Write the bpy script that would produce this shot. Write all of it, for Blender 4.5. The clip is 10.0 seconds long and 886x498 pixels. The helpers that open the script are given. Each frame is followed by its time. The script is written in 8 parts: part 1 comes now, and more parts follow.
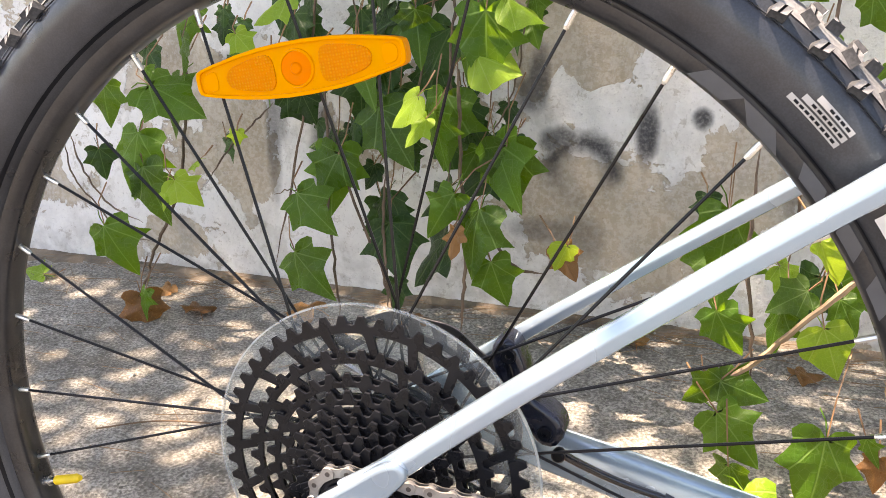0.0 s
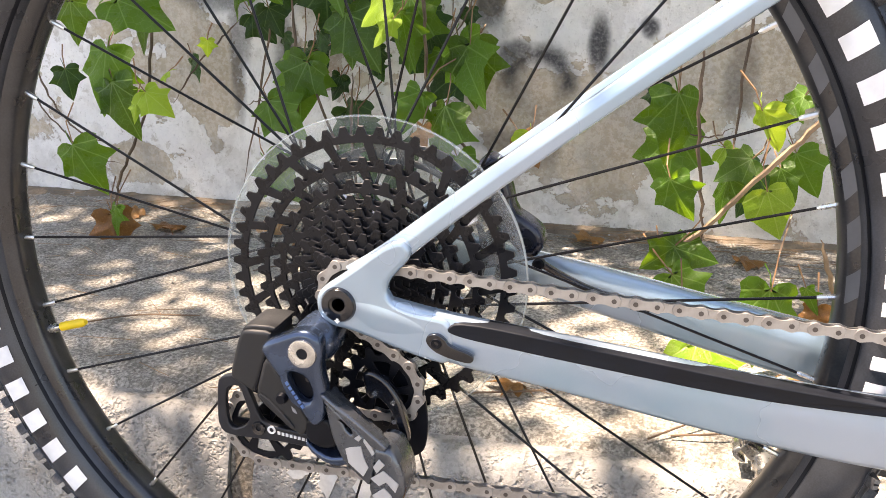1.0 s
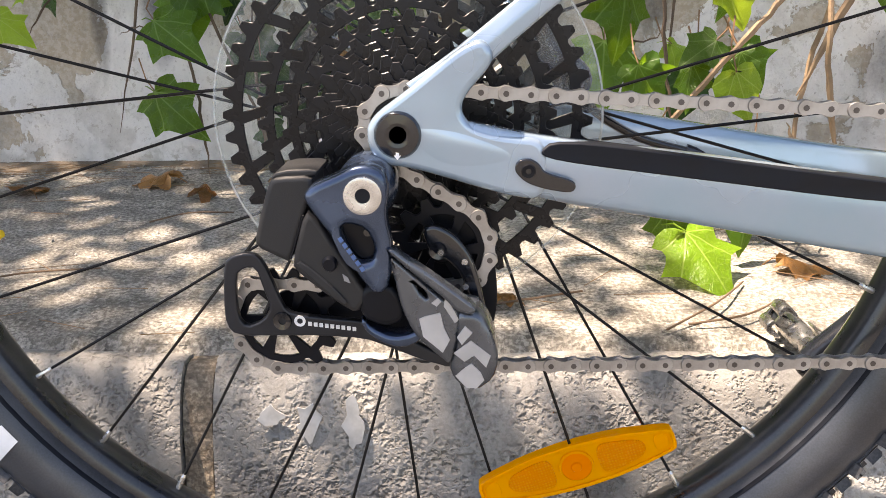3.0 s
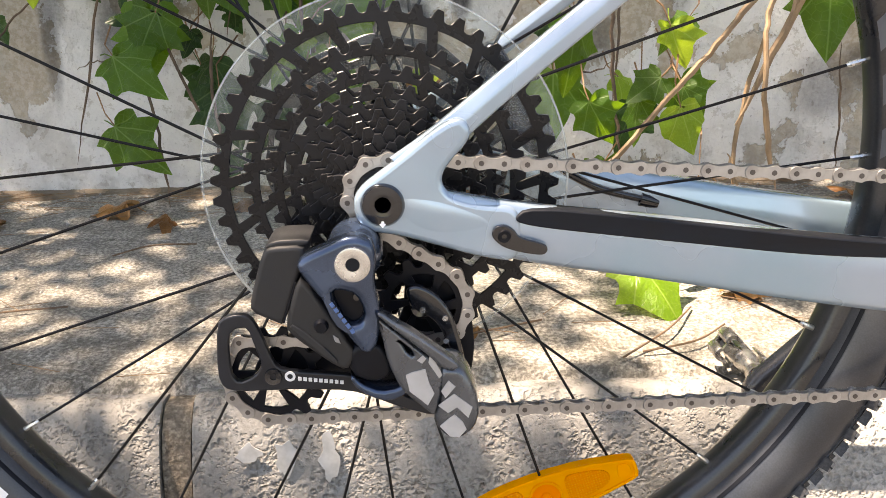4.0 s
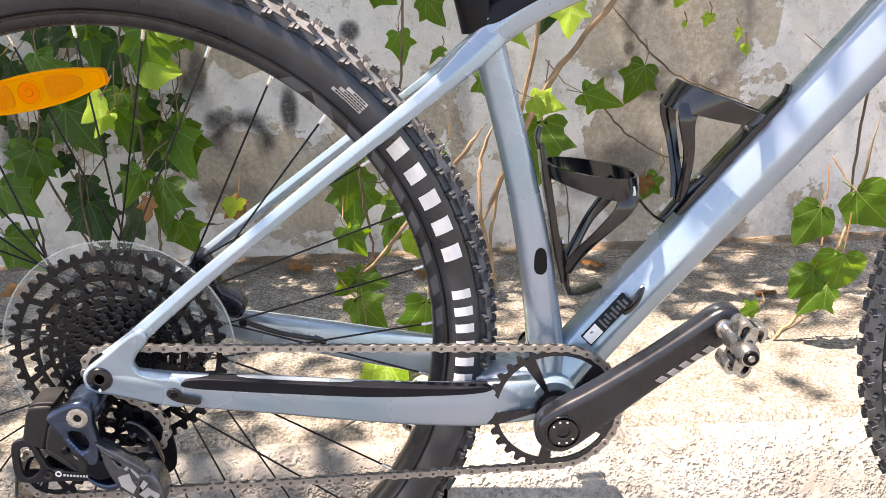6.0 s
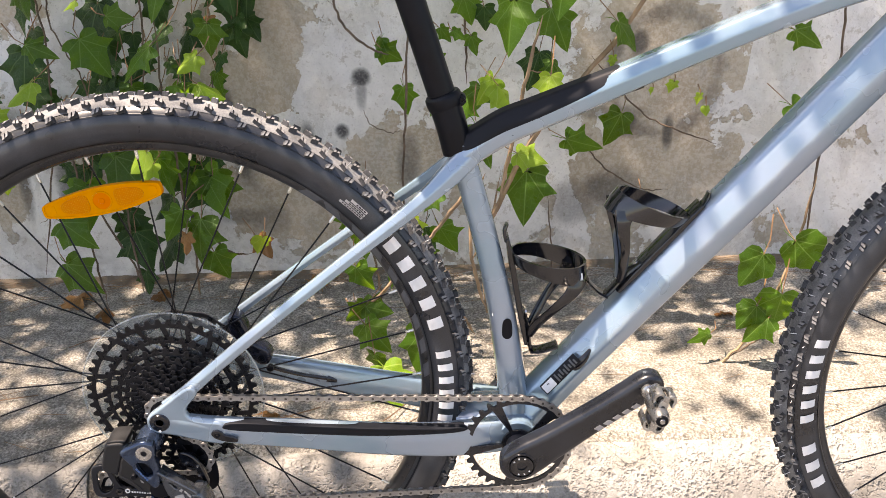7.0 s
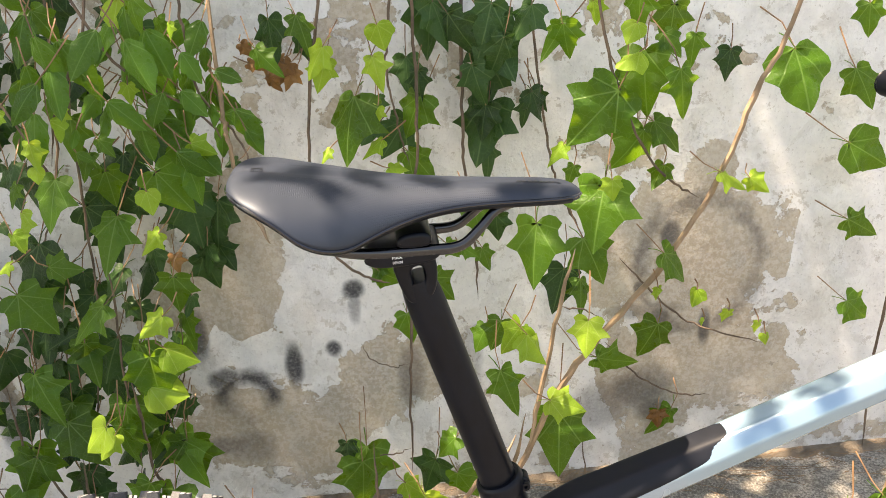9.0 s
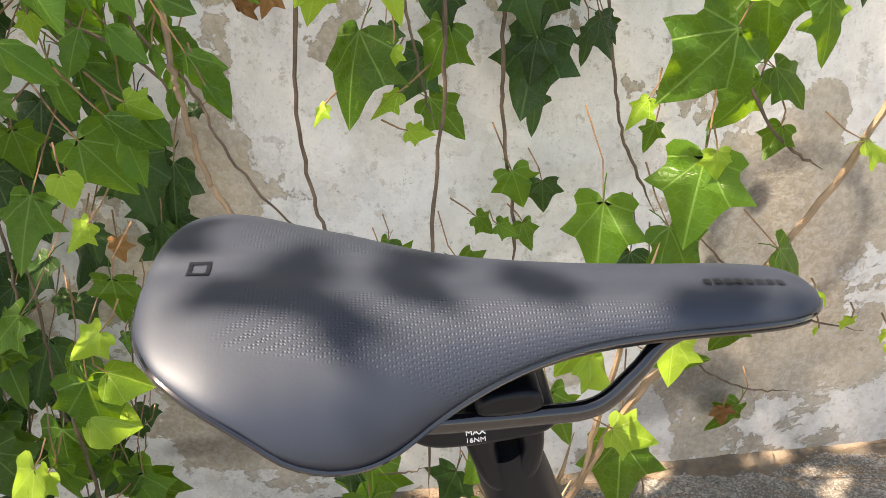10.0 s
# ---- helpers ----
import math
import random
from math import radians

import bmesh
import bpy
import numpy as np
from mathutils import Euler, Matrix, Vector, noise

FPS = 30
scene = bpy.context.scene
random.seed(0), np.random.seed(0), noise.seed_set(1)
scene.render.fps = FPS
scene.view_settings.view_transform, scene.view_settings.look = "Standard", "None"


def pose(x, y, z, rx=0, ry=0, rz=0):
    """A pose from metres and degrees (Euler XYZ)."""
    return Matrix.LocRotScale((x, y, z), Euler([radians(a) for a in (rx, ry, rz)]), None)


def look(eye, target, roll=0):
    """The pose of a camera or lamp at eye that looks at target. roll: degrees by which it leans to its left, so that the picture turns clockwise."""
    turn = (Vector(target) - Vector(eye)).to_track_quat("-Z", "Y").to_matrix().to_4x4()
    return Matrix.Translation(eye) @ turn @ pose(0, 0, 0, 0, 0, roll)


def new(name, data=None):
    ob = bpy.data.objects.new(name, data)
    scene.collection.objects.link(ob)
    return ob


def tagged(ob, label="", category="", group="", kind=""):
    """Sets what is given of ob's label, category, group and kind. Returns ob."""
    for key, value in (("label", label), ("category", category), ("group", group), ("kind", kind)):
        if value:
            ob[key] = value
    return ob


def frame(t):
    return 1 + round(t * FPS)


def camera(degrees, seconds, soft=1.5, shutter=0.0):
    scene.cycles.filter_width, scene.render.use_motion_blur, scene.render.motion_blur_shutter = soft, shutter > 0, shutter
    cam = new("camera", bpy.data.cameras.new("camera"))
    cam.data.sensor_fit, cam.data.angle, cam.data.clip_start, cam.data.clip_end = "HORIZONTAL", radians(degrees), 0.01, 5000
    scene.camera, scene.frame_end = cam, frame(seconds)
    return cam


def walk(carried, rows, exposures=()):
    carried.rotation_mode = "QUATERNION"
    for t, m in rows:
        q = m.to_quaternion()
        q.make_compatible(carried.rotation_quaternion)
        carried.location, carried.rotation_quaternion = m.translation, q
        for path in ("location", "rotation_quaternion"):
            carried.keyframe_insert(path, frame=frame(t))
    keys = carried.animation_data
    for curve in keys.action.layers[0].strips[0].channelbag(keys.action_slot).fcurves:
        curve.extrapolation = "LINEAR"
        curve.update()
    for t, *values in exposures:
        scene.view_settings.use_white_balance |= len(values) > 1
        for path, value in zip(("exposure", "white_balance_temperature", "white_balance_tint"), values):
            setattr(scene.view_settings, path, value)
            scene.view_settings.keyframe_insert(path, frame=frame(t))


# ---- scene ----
cam = camera(53.7, 10.0, soft=0.85)
PATH = [
    (0, (0.193, -0.475, 0.665), (-0.407, 1.337, 0.067), 1.6),
    (0.5, (0.192, -0.535, 0.629), (-0.369, 1.284, 0.017), 1.2),
    (1, (0.19, -0.568, 0.57), (-0.281, 1.276, -0.046), 1.5),
    (1.5, (0.179, -0.582, 0.489), (-0.195, 1.284, -0.125), 0.8),
    (2, (0.154, -0.556, 0.44), (-0.167, 1.323, -0.166), 0.2),
    (2.5, (0.1, -0.522, 0.427), (-0.086, 1.382, -0.155), 0.5),
    (2.7, (0.07, -0.516, 0.431), (-0.062, 1.395, -0.142), 0.5),
    (3.8, (0.009, -0.53, 0.457), (0.071, 1.383, -0.124), 0.6),
    (4, (0.015, -0.539, 0.477), (0.088, 1.375, -0.1), 0.5),
    (4.5, (0.057, -0.561, 0.548), (0.152, 1.354, -0.02), 0.1),
    (5, (0.128, -0.622, 0.639), (0.246, 1.286, 0.054), 0.3),
    (5.5, (0.204, -0.72, 0.688), (0.321, 1.182, 0.082), -0.0),
    (5.7, (0.235, -0.758, 0.702), (0.346, 1.142, 0.086), -0.0),
    (6.8, (0.321, -0.927, 0.884), (0.361, 0.921, 0.119), -0.4),
    (7, (0.31, -0.95, 0.942), (0.35, 0.894, 0.167), -0.2),
    (7.5, (0.222, -0.939, 1.071), (0.253, 0.903, 0.293), -1.4),
    (8, (0.184, -0.905, 1.137), (0.296, 0.939, 0.371), -2.8),
    (8.5, (0.202, -0.774, 1.171), (0.327, 1.092, 0.464), -2.6),
    (9, (0.248, -0.613, 1.172), (0.379, 1.248, 0.451), -2.2),
    (9.5, (0.249, -0.448, 1.163), (0.379, 1.369, 0.338), -1.8),
    (10, (0.224, -0.279, 1.159), (0.372, 1.468, 0.197), -1.5),
]
walk(cam, [(t, look(eye, target, roll)) for t, eye, target, roll in PATH], [(0.0, 2.18, 8500, 21), (1.5, 2.04, 8200, 20), (2.5, 1.74, 8000, 20), (4.0, 1.86, 8500, 18), (5.5, 1.86, 8200, 21), (7.0, 1.50, 8100, 20), (7.5, 1.50, 8500, 19), (8.5, 1.80, 8900, 16), (10.0, 1.97, 8700, 18)])

# ---- light ----
world = bpy.data.worlds.new("sky")
scene.world = world
world.use_nodes = True
wn = world.node_tree
sky = wn.nodes.new("ShaderNodeTexSky")
sky.sky_type, sky.sun_disc = "NISHITA", False
SUN_WAY = Vector((0.43, 0.02, -1.0)).normalized()
sky.sun_elevation = math.asin(-SUN_WAY.z)
sky.sun_rotation = math.atan2(-SUN_WAY.x, -SUN_WAY.y)
wn.links.new(sky.outputs[0], wn.nodes["Background"].inputs[0])
wn.nodes["Background"].inputs[1].default_value = 0.12
sun_data = bpy.data.lights.new("sun", "SUN")
sun_data.energy, sun_data.angle, sun_data.color = 5.2, radians(0.5), (1.0, 0.95, 0.88)
sun = new("sun", sun_data)
sun.rotation_euler = SUN_WAY.to_track_quat("-Z", "Y").to_euler()
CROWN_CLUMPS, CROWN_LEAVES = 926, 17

# ---- materials ----
def node(nt, kind, **kw):
    n = nt.nodes.new(kind)
    for k, v in kw.items():
        if k == "op":
            n.operation = v
        elif k == "kind":
            n.noise_type = v
        else:
            n.inputs[k.replace("_", " ")].default_value = v
    return n


def mathn(nt, op, a, b=0.0, c=0.0):
    n = nt.nodes.new("ShaderNodeMath")
    n.operation = op
    for i, v in enumerate((a, b, c)):
        if isinstance(v, (int, float)):
            n.inputs[i].default_value = v
        else:
            nt.links.new(v, n.inputs[i])
    return n.outputs[0]


def mixc(nt, f, a, b, blend="MIX"):
    n = nt.nodes.new("ShaderNodeMix")
    n.data_type, n.blend_type = "RGBA", blend
    for i, v in ((0, f), (6, a), (7, b)):
        if isinstance(v, (int, float)):
            n.inputs[i].default_value = v
        elif isinstance(v, tuple):
            n.inputs[i].default_value = (*v[:3], 1)
        else:
            nt.links.new(v, n.inputs[i])
    return n.outputs[2]


def noisen(nt, vec, scale, detail=4.0, rough=0.55, dist=0.0):
    n = node(nt, "ShaderNodeTexNoise", Scale=scale, Detail=detail, Roughness=rough, Distortion=dist)
    nt.links.new(vec, n.inputs["Vector"])
    return n.outputs[0]


def rampn(nt, f, lo, hi, a=0.0, b=1.0):
    n = nt.nodes.new("ShaderNodeMapRange")
    n.interpolation_type = "SMOOTHSTEP"
    for i, v in enumerate((f, lo, hi, a, b)):
        if isinstance(v, (int, float)):
            n.inputs[i].default_value = v
        else:
            nt.links.new(v, n.inputs[i])
    return n.outputs[0]


def bumpn(nt, height, strength, distance, under=None):
    n = node(nt, "ShaderNodeBump", Strength=strength, Distance=distance)
    nt.links.new(height, n.inputs["Height"])
    if under is not None:
        nt.links.new(under, n.inputs["Normal"])
    return n.outputs[0]


def blank(name):
    m = bpy.data.materials.new(name)
    m.use_nodes = True
    nt = m.node_tree
    co = nt.nodes.new("ShaderNodeTexCoord").outputs["Object"]
    return m, nt, nt.nodes["Principled BSDF"], co


def plain(name, col, rough=0.5, metal=0.0, var=0.15, scale=30.0, fine=400.0, bump=0.15, depth=0.0004, coat=0.0, dust=0.0, dustcol=(0.36, 0.33, 0.28), spec=0.5):
    """A surface of one colour, with grain and uneven wear at two scales."""
    m, nt, bsdf, co = blank(name)
    big, small = noisen(nt, co, scale), noisen(nt, co, fine, 3.0)
    dark = tuple(c * (1 - var) for c in col)
    lite = tuple(min(1, c * (1 + var)) for c in col)
    c = mixc(nt, rampn(nt, big, 0.3, 0.7), dark, lite)
    c = mixc(nt, mathn(nt, "MULTIPLY", small, var * 0.6), c, tuple(min(1, v * 1.5) for v in col))
    if dust:
        d = mathn(nt, "MULTIPLY", rampn(nt, mathn(nt, "ADD", mathn(nt, "MULTIPLY", big, 0.6), mathn(nt, "MULTIPLY", small, 0.4)), 0.4, 0.68), dust)
        c = mixc(nt, d, c, dustcol)
    nt.links.new(c, bsdf.inputs["Base Color"])
    nt.links.new(rampn(nt, big, 0.2, 0.8, max(0.02, rough - 0.07), min(1, rough + 0.09)), bsdf.inputs["Roughness"])
    bsdf.inputs["Metallic"].default_value = metal
    bsdf.inputs["Specular IOR Level"].default_value = spec
    bsdf.inputs["Coat Weight"].default_value = coat
    bsdf.inputs["Coat Roughness"].default_value = 0.06
    if bump:
        nt.links.new(bumpn(nt, small, bump, depth), bsdf.inputs["Normal"])
    return m


def frame_paint():
    """Pearly blue-grey lacquer over metal flake, a little uneven, so that reflections run."""
    m, nt, bsdf, co = blank("frame_paint")
    big, flake = noisen(nt, co, 6.0), noisen(nt, co, 2600.0, 2.0)
    c = mixc(nt, rampn(nt, big, 0.35, 0.65), (0.238, 0.365, 0.450), (0.325, 0.395, 0.482))
    c = mixc(nt, rampn(nt, flake, 0.45, 0.75, 0.0, 0.07), c, (0.60, 0.66, 0.72))
    nt.links.new(c, bsdf.inputs["Base Color"])
    bsdf.inputs["Metallic"].default_value = 0.45
    nt.links.new(rampn(nt, big, 0.3, 0.7, 0.24, 0.30), bsdf.inputs["Roughness"])
    bsdf.inputs["Coat Weight"].default_value = 1.0
    bsdf.inputs["Coat Roughness"].default_value = 0.05
    nt.links.new(bumpn(nt, noisen(nt, co, 16.0, 2.0), 0.35, 0.006), bsdf.inputs["Normal"])
    return m


M_PAINT = frame_paint()
M_CAGE = plain("dark_grey_cage", (0.013, 0.015, 0.020), 0.34, 0.1, 0.25, 40.0, 900.0, 0.08, 0.0002, spec=0.4)
M_BLACK = plain("satin_black", (0.0035, 0.0045, 0.0075), 0.34, 0.0, 0.25, 40.0, 900.0, 0.1, 0.0002, spec=0.2)
M_GLOSS = plain("gloss_black_plastic", (0.0035, 0.0045, 0.0075), 0.14, 0.0, 0.3, 30.0, 600.0, 0.04, 0.0002, coat=0.5)
M_RIM = plain("rim_black", (0.008, 0.010, 0.014), 0.30, 0.0, 0.4, 25.0, 700.0, 0.05, 0.0002, coat=0.4, dust=0.04)
M_RUBBER = plain("tyre_rubber", (0.020, 0.0225, 0.028), 0.30, 0.0, 0.3, 14.0, 900.0, 0.15, 0.0003, dust=0.14, dustcol=(0.15, 0.17, 0.20), spec=0.6)
M_KNOBSIDE = plain("scuffed_tread_rubber", (0.034, 0.036, 0.041), 0.6, 0.0, 0.3, 30.0, 500.0, 0.4, 0.0005, dust=0.25, dustcol=(0.22, 0.225, 0.23), spec=0.4)
M_TREADBASE = plain("dusty_tread_base", (0.12, 0.124, 0.13), 0.8, 0.0, 0.3, 30.0, 500.0, 0.4, 0.0005, dust=0.8, dustcol=(0.26, 0.263, 0.268), spec=0.35)
M_COVER = plain("matt_black_finish", (0.005, 0.0065, 0.0105), 0.55, 0.0, 0.25, 40.0, 900.0, 0.1, 0.0002, spec=0.25)
M_KNOB = plain("dusty_tread_rubber", (0.17, 0.173, 0.178), 0.8, 0.0, 0.3, 30.0, 500.0, 0.5, 0.0006, dust=0.9, dustcol=(0.28, 0.283, 0.287))
M_PRINT = plain("white_print", (0.72, 0.73, 0.74), 0.6, 0.0, 0.12, 40.0, 500.0, 0.1, 0.0002)
M_GREYPRINT = plain("grey_print", (0.075, 0.08, 0.09), 0.45, 0.0, 0.15, 40.0, 500.0, 0.1, 0.0002)
M_GREYMARK = plain("silver_print", (0.30, 0.30, 0.31), 0.4, 0.3, 0.15, 40.0, 500.0, 0.1, 0.0002)
M_PALEMARK = plain("pale_grey_print", (0.42, 0.41, 0.40), 0.45, 0.1, 0.12, 40.0, 500.0, 0.1, 0.0002)
M_STEEL = plain("brushed_steel", (0.55, 0.54, 0.52), 0.22, 0.9, 0.2, 60.0, 900.0, 0.15, 0.0002)
M_PEDAL = plain("worn_pedal_steel", (0.40, 0.395, 0.385), 0.26, 0.95, 0.3, 90.0, 700.0, 0.25, 0.0003)
M_DISC = plain("dark_disc_steel", (0.10, 0.10, 0.105), 0.28, 0.85, 0.25, 60.0, 900.0, 0.15, 0.0002)
M_CALIPER = plain("navy_black_caliper", (0.010, 0.013, 0.024), 0.22, 0.3, 0.25, 40.0, 900.0, 0.06, 0.0002, coat=0.3)
M_CHAIN = plain("chain_nickel", (0.36, 0.347, 0.335), 0.34, 0.75, 0.2, 80.0, 900.0, 0.15, 0.0002)
M_PIN = plain("chain_pin_dark", (0.10, 0.09, 0.085), 0.4, 0.7, 0.2, 80.0, 900.0, 0.1, 0.0002)
M_COG = plain("black_cog", (0.0085, 0.0092, 0.0115), 0.27, 0.12, 0.35, 60.0, 700.0, 0.15, 0.0003, spec=0.28)
M_CRANK = plain("carbon_crank", (0.010, 0.012, 0.017), 0.28, 0.15, 0.35, 25.0, 1200.0, 0.08, 0.0002, coat=0.35)
M_MECHBLUE = plain("dark_blue_grey_shell", (0.050, 0.075, 0.125), 0.24, 0.75, 0.25, 30.0, 900.0, 0.06, 0.0002, coat=0.3)
M_MECHGREY = plain("polished_dark_grey_shell", (0.10, 0.11, 0.125), 0.25, 0.75, 0.25, 30.0, 900.0, 0.06, 0.0002)
M_BATTERY = plain("battery_plastic", (0.010, 0.0105, 0.012), 0.55, 0.0, 0.2, 50.0, 1500.0, 0.3, 0.0003)
M_SPOKE = plain("black_spoke", (0.007, 0.007, 0.008), 0.33, 0.4, 0.2, 60.0, 900.0, 0.05, 0.0001)
M_NIPPLE = plain("silver_nipple", (0.70, 0.68, 0.64), 0.28, 0.95, 0.15, 90.0, 900.0, 0.05, 0.0001)
M_YELLOWCAP = plain("yellow_plastic", (0.75, 0.52, 0.02), 0.45, 0.0, 0.12, 60.0, 500.0, 0.1, 0.0002)
M_BLUEMARK = plain("blue_print", (0.06, 0.13, 0.30), 0.4, 0.0, 0.12, 60.0, 500.0, 0.1, 0.0002)


def saddle_material():
    m, nt, bsdf, co = blank("saddle_cover")
    big = noisen(nt, co, 18.0)
    c = mixc(nt, big, (0.005, 0.009, 0.018), (0.008, 0.012, 0.023))
    nt.links.new(c, bsdf.inputs["Base Color"])
    vor = node(nt, "ShaderNodeTexVoronoi", Scale=720.0, Randomness=0.15)
    nt.links.new(co, vor.inputs["Vector"])
    grain = noisen(nt, co, 900.0, 2.0)
    sep = nt.nodes.new("ShaderNodeSeparateXYZ")
    nt.links.new(co, sep.inputs[0])
    # dimpled grip panel on the upper flank, smooth cover elsewhere
    band = mathn(nt, "MULTIPLY", rampn(nt, sep.outputs[0], 0.165, 0.185), rampn(nt, sep.outputs[0], 0.345, 0.325))
    band = mathn(nt, "MULTIPLY", band, rampn(nt, mathn(nt, "ABSOLUTE", sep.outputs[1]), 0.012, 0.016))
    band = mathn(nt, "MULTIPLY", band, rampn(nt, mathn(nt, "ABSOLUTE", sep.outputs[1]), 0.048, 0.043))
    h = mathn(nt, "ADD", mathn(nt, "MULTIPLY", mathn(nt, "MULTIPLY", rampn(nt, vor.outputs["Distance"], 0.1, 0.5), band), 1.0), mathn(nt, "MULTIPLY", grain, 0.18))
    nt.links.new(bumpn(nt, h, 0.32, 0.0005), bsdf.inputs["Normal"])
    nt.links.new(rampn(nt, big, 0.2, 0.8, 0.54, 0.60), bsdf.inputs["Roughness"])
    bsdf.inputs["Specular IOR Level"].default_value = 0.75
    bsdf.inputs["Specular Tint"].default_value = (0.80, 0.89, 1.0, 1)
    return m


M_SADDLE = saddle_material()


def clear_plastic(name="clear_plastic", lo=0.04, hi=0.13):
    """Thin clear plastic, a little milky and scratched."""
    m, nt, bsdf, co = blank(name)
    bsdf.inputs["Base Color"].default_value = (0.80, 0.83, 0.82, 1)
    nt.links.new(rampn(nt, noisen(nt, co, 60.0), 0.3, 0.7, 0.05, 0.2), bsdf.inputs["Roughness"])
    see = nt.nodes.new("ShaderNodeBsdfTransparent")
    see.inputs[0].default_value = (0.97, 0.98, 0.97, 1)
    mix = nt.nodes.new("ShaderNodeMixShader")
    nt.links.new(rampn(nt, noisen(nt, co, 14.0, 5.0), 0.3, 0.75, lo, hi), mix.inputs[0])
    nt.links.new(see.outputs[0], mix.inputs[1])
    nt.links.new(bsdf.outputs[0], mix.inputs[2])
    nt.links.new(mix.outputs[0], nt.nodes["Material Output"].inputs["Surface"])
    return m


M_CLEAR = clear_plastic()
M_EDGE = clear_plastic("clear_plastic_edge", 0.20, 0.40)


def reflector_material(name, lite, dark, cells, relief, through_lens):
    """Amber plastic, with the prism cells of a lens where cells is set."""
    m, nt, bsdf, co = blank(name)
    vor = node(nt, "ShaderNodeTexVoronoi", Scale=cells, Randomness=0.25)
    nt.links.new(co, vor.inputs["Vector"])
    cell = rampn(nt, vor.outputs["Distance"], 0.1, 0.6)
    c = mixc(nt, mathn(nt, "MULTIPLY", cell, relief), lite, dark)
    c = mixc(nt, mathn(nt, "MULTIPLY", noisen(nt, co, 50.0), 0.3), c, (1.0, 0.40, 0.0))
    nt.links.new(c, bsdf.inputs["Base Color"])
    bsdf.inputs["Roughness"].default_value = 0.28
    bsdf.inputs["Specular IOR Level"].default_value = 0.15
    nt.links.new(bumpn(nt, cell, 0.7 * relief, 0.0012), bsdf.inputs["Normal"])
    # light also comes through the lens
    tr = nt.nodes.new("ShaderNodeBsdfTranslucent")
    tr.inputs["Color"].default_value = through_lens
    mix = nt.nodes.new("ShaderNodeMixShader")
    mix.inputs[0].default_value = 0.4
    nt.links.new(bsdf.outputs[0], mix.inputs[1])
    nt.links.new(tr.outputs[0], mix.inputs[2])
    nt.links.new(mix.outputs[0], nt.nodes["Material Output"].inputs["Surface"])
    return m


M_AMBER = reflector_material("amber_plastic", (1.0, 0.47, 0.0), (1.0, 0.42, 0.0), 90.0, 0.08, (1.0, 0.50, 0.0, 1))
M_LENS = reflector_material("amber_prism_lens", (1.0, 0.62, 0.02), (0.84, 0.27, 0.0), 520.0, 1.0, (1.0, 0.55, 0.01, 1))
M_BOSS = reflector_material("deep_amber_plastic", (1.0, 0.30, 0.0), (1.0, 0.24, 0.0), 90.0, 0.1, (1.0, 0.30, 0.0, 1))


def concrete(name, lite, dark, grit, stain=(0.12, 0.10, 0.075), pebbles=0.5, relief=0.85):
    m, nt, bsdf, co = blank(name)
    a = noisen(nt, co, 3.5, 6.0, 0.6)
    b = noisen(nt, co, 28.0, 5.0, 0.6)
    g = noisen(nt, co, 260.0, 4.0, 0.6)
    c = mixc(nt, rampn(nt, mathn(nt, "ADD", mathn(nt, "MULTIPLY", a, 0.5), mathn(nt, "MULTIPLY", b, 0.5)), 0.36, 0.64), dark, lite)
    st = rampn(nt, noisen(nt, co, 6.0, 7.0, 0.7, 0.6), 0.55, 0.74, 0.0, 0.65)
    c = mixc(nt, st, c, stain)
    vor = node(nt, "ShaderNodeTexVoronoi", Scale=170.0)
    nt.links.new(co, vor.inputs["Vector"])
    spots = rampn(nt, vor.outputs["Distance"], 0.30, 0.08, 0.0, 0.8)
    spots = mathn(nt, "MULTIPLY", spots, rampn(nt, b, 0.42, 0.58))
    c = mixc(nt, mathn(nt, "MULTIPLY", spots, pebbles), c, tuple(v * 0.30 for v in dark))
    c = mixc(nt, rampn(nt, g, 0.55, 0.42, 0.0, 0.7), c, tuple(v * 0.55 for v in dark))
    c = mixc(nt, rampn(nt, g, 0.54, 0.70, 0.0, 0.55), c, tuple(min(1, v * 1.35) for v in lite))
    speck = rampn(nt, noisen(nt, co, 90.0, 3.0, 0.6), 0.62, 0.68, 0.0, 0.75)
    c = mixc(nt, speck, c, tuple(v * 0.35 for v in dark))
    nt.links.new(c, bsdf.inputs["Base Color"])
    bsdf.inputs["Roughness"].default_value = 0.9
    h = mathn(nt, "ADD", mathn(nt, "MULTIPLY", b, 1.6), mathn(nt, "ADD", mathn(nt, "MULTIPLY", g, 0.8), mathn(nt, "MULTIPLY", vor.outputs["Distance"], grit)))
    nt.links.new(bumpn(nt, h, relief, 0.006), bsdf.inputs["Normal"])
    return m


M_PAVE = concrete("pavement_concrete", (0.42, 0.395, 0.35), (0.20, 0.183, 0.155), 0.25)
M_FILL = concrete("joint_mortar", (0.42, 0.35, 0.26), (0.24, 0.19, 0.14), 0.3, (0.15, 0.10, 0.06), 0.6, 0.5)


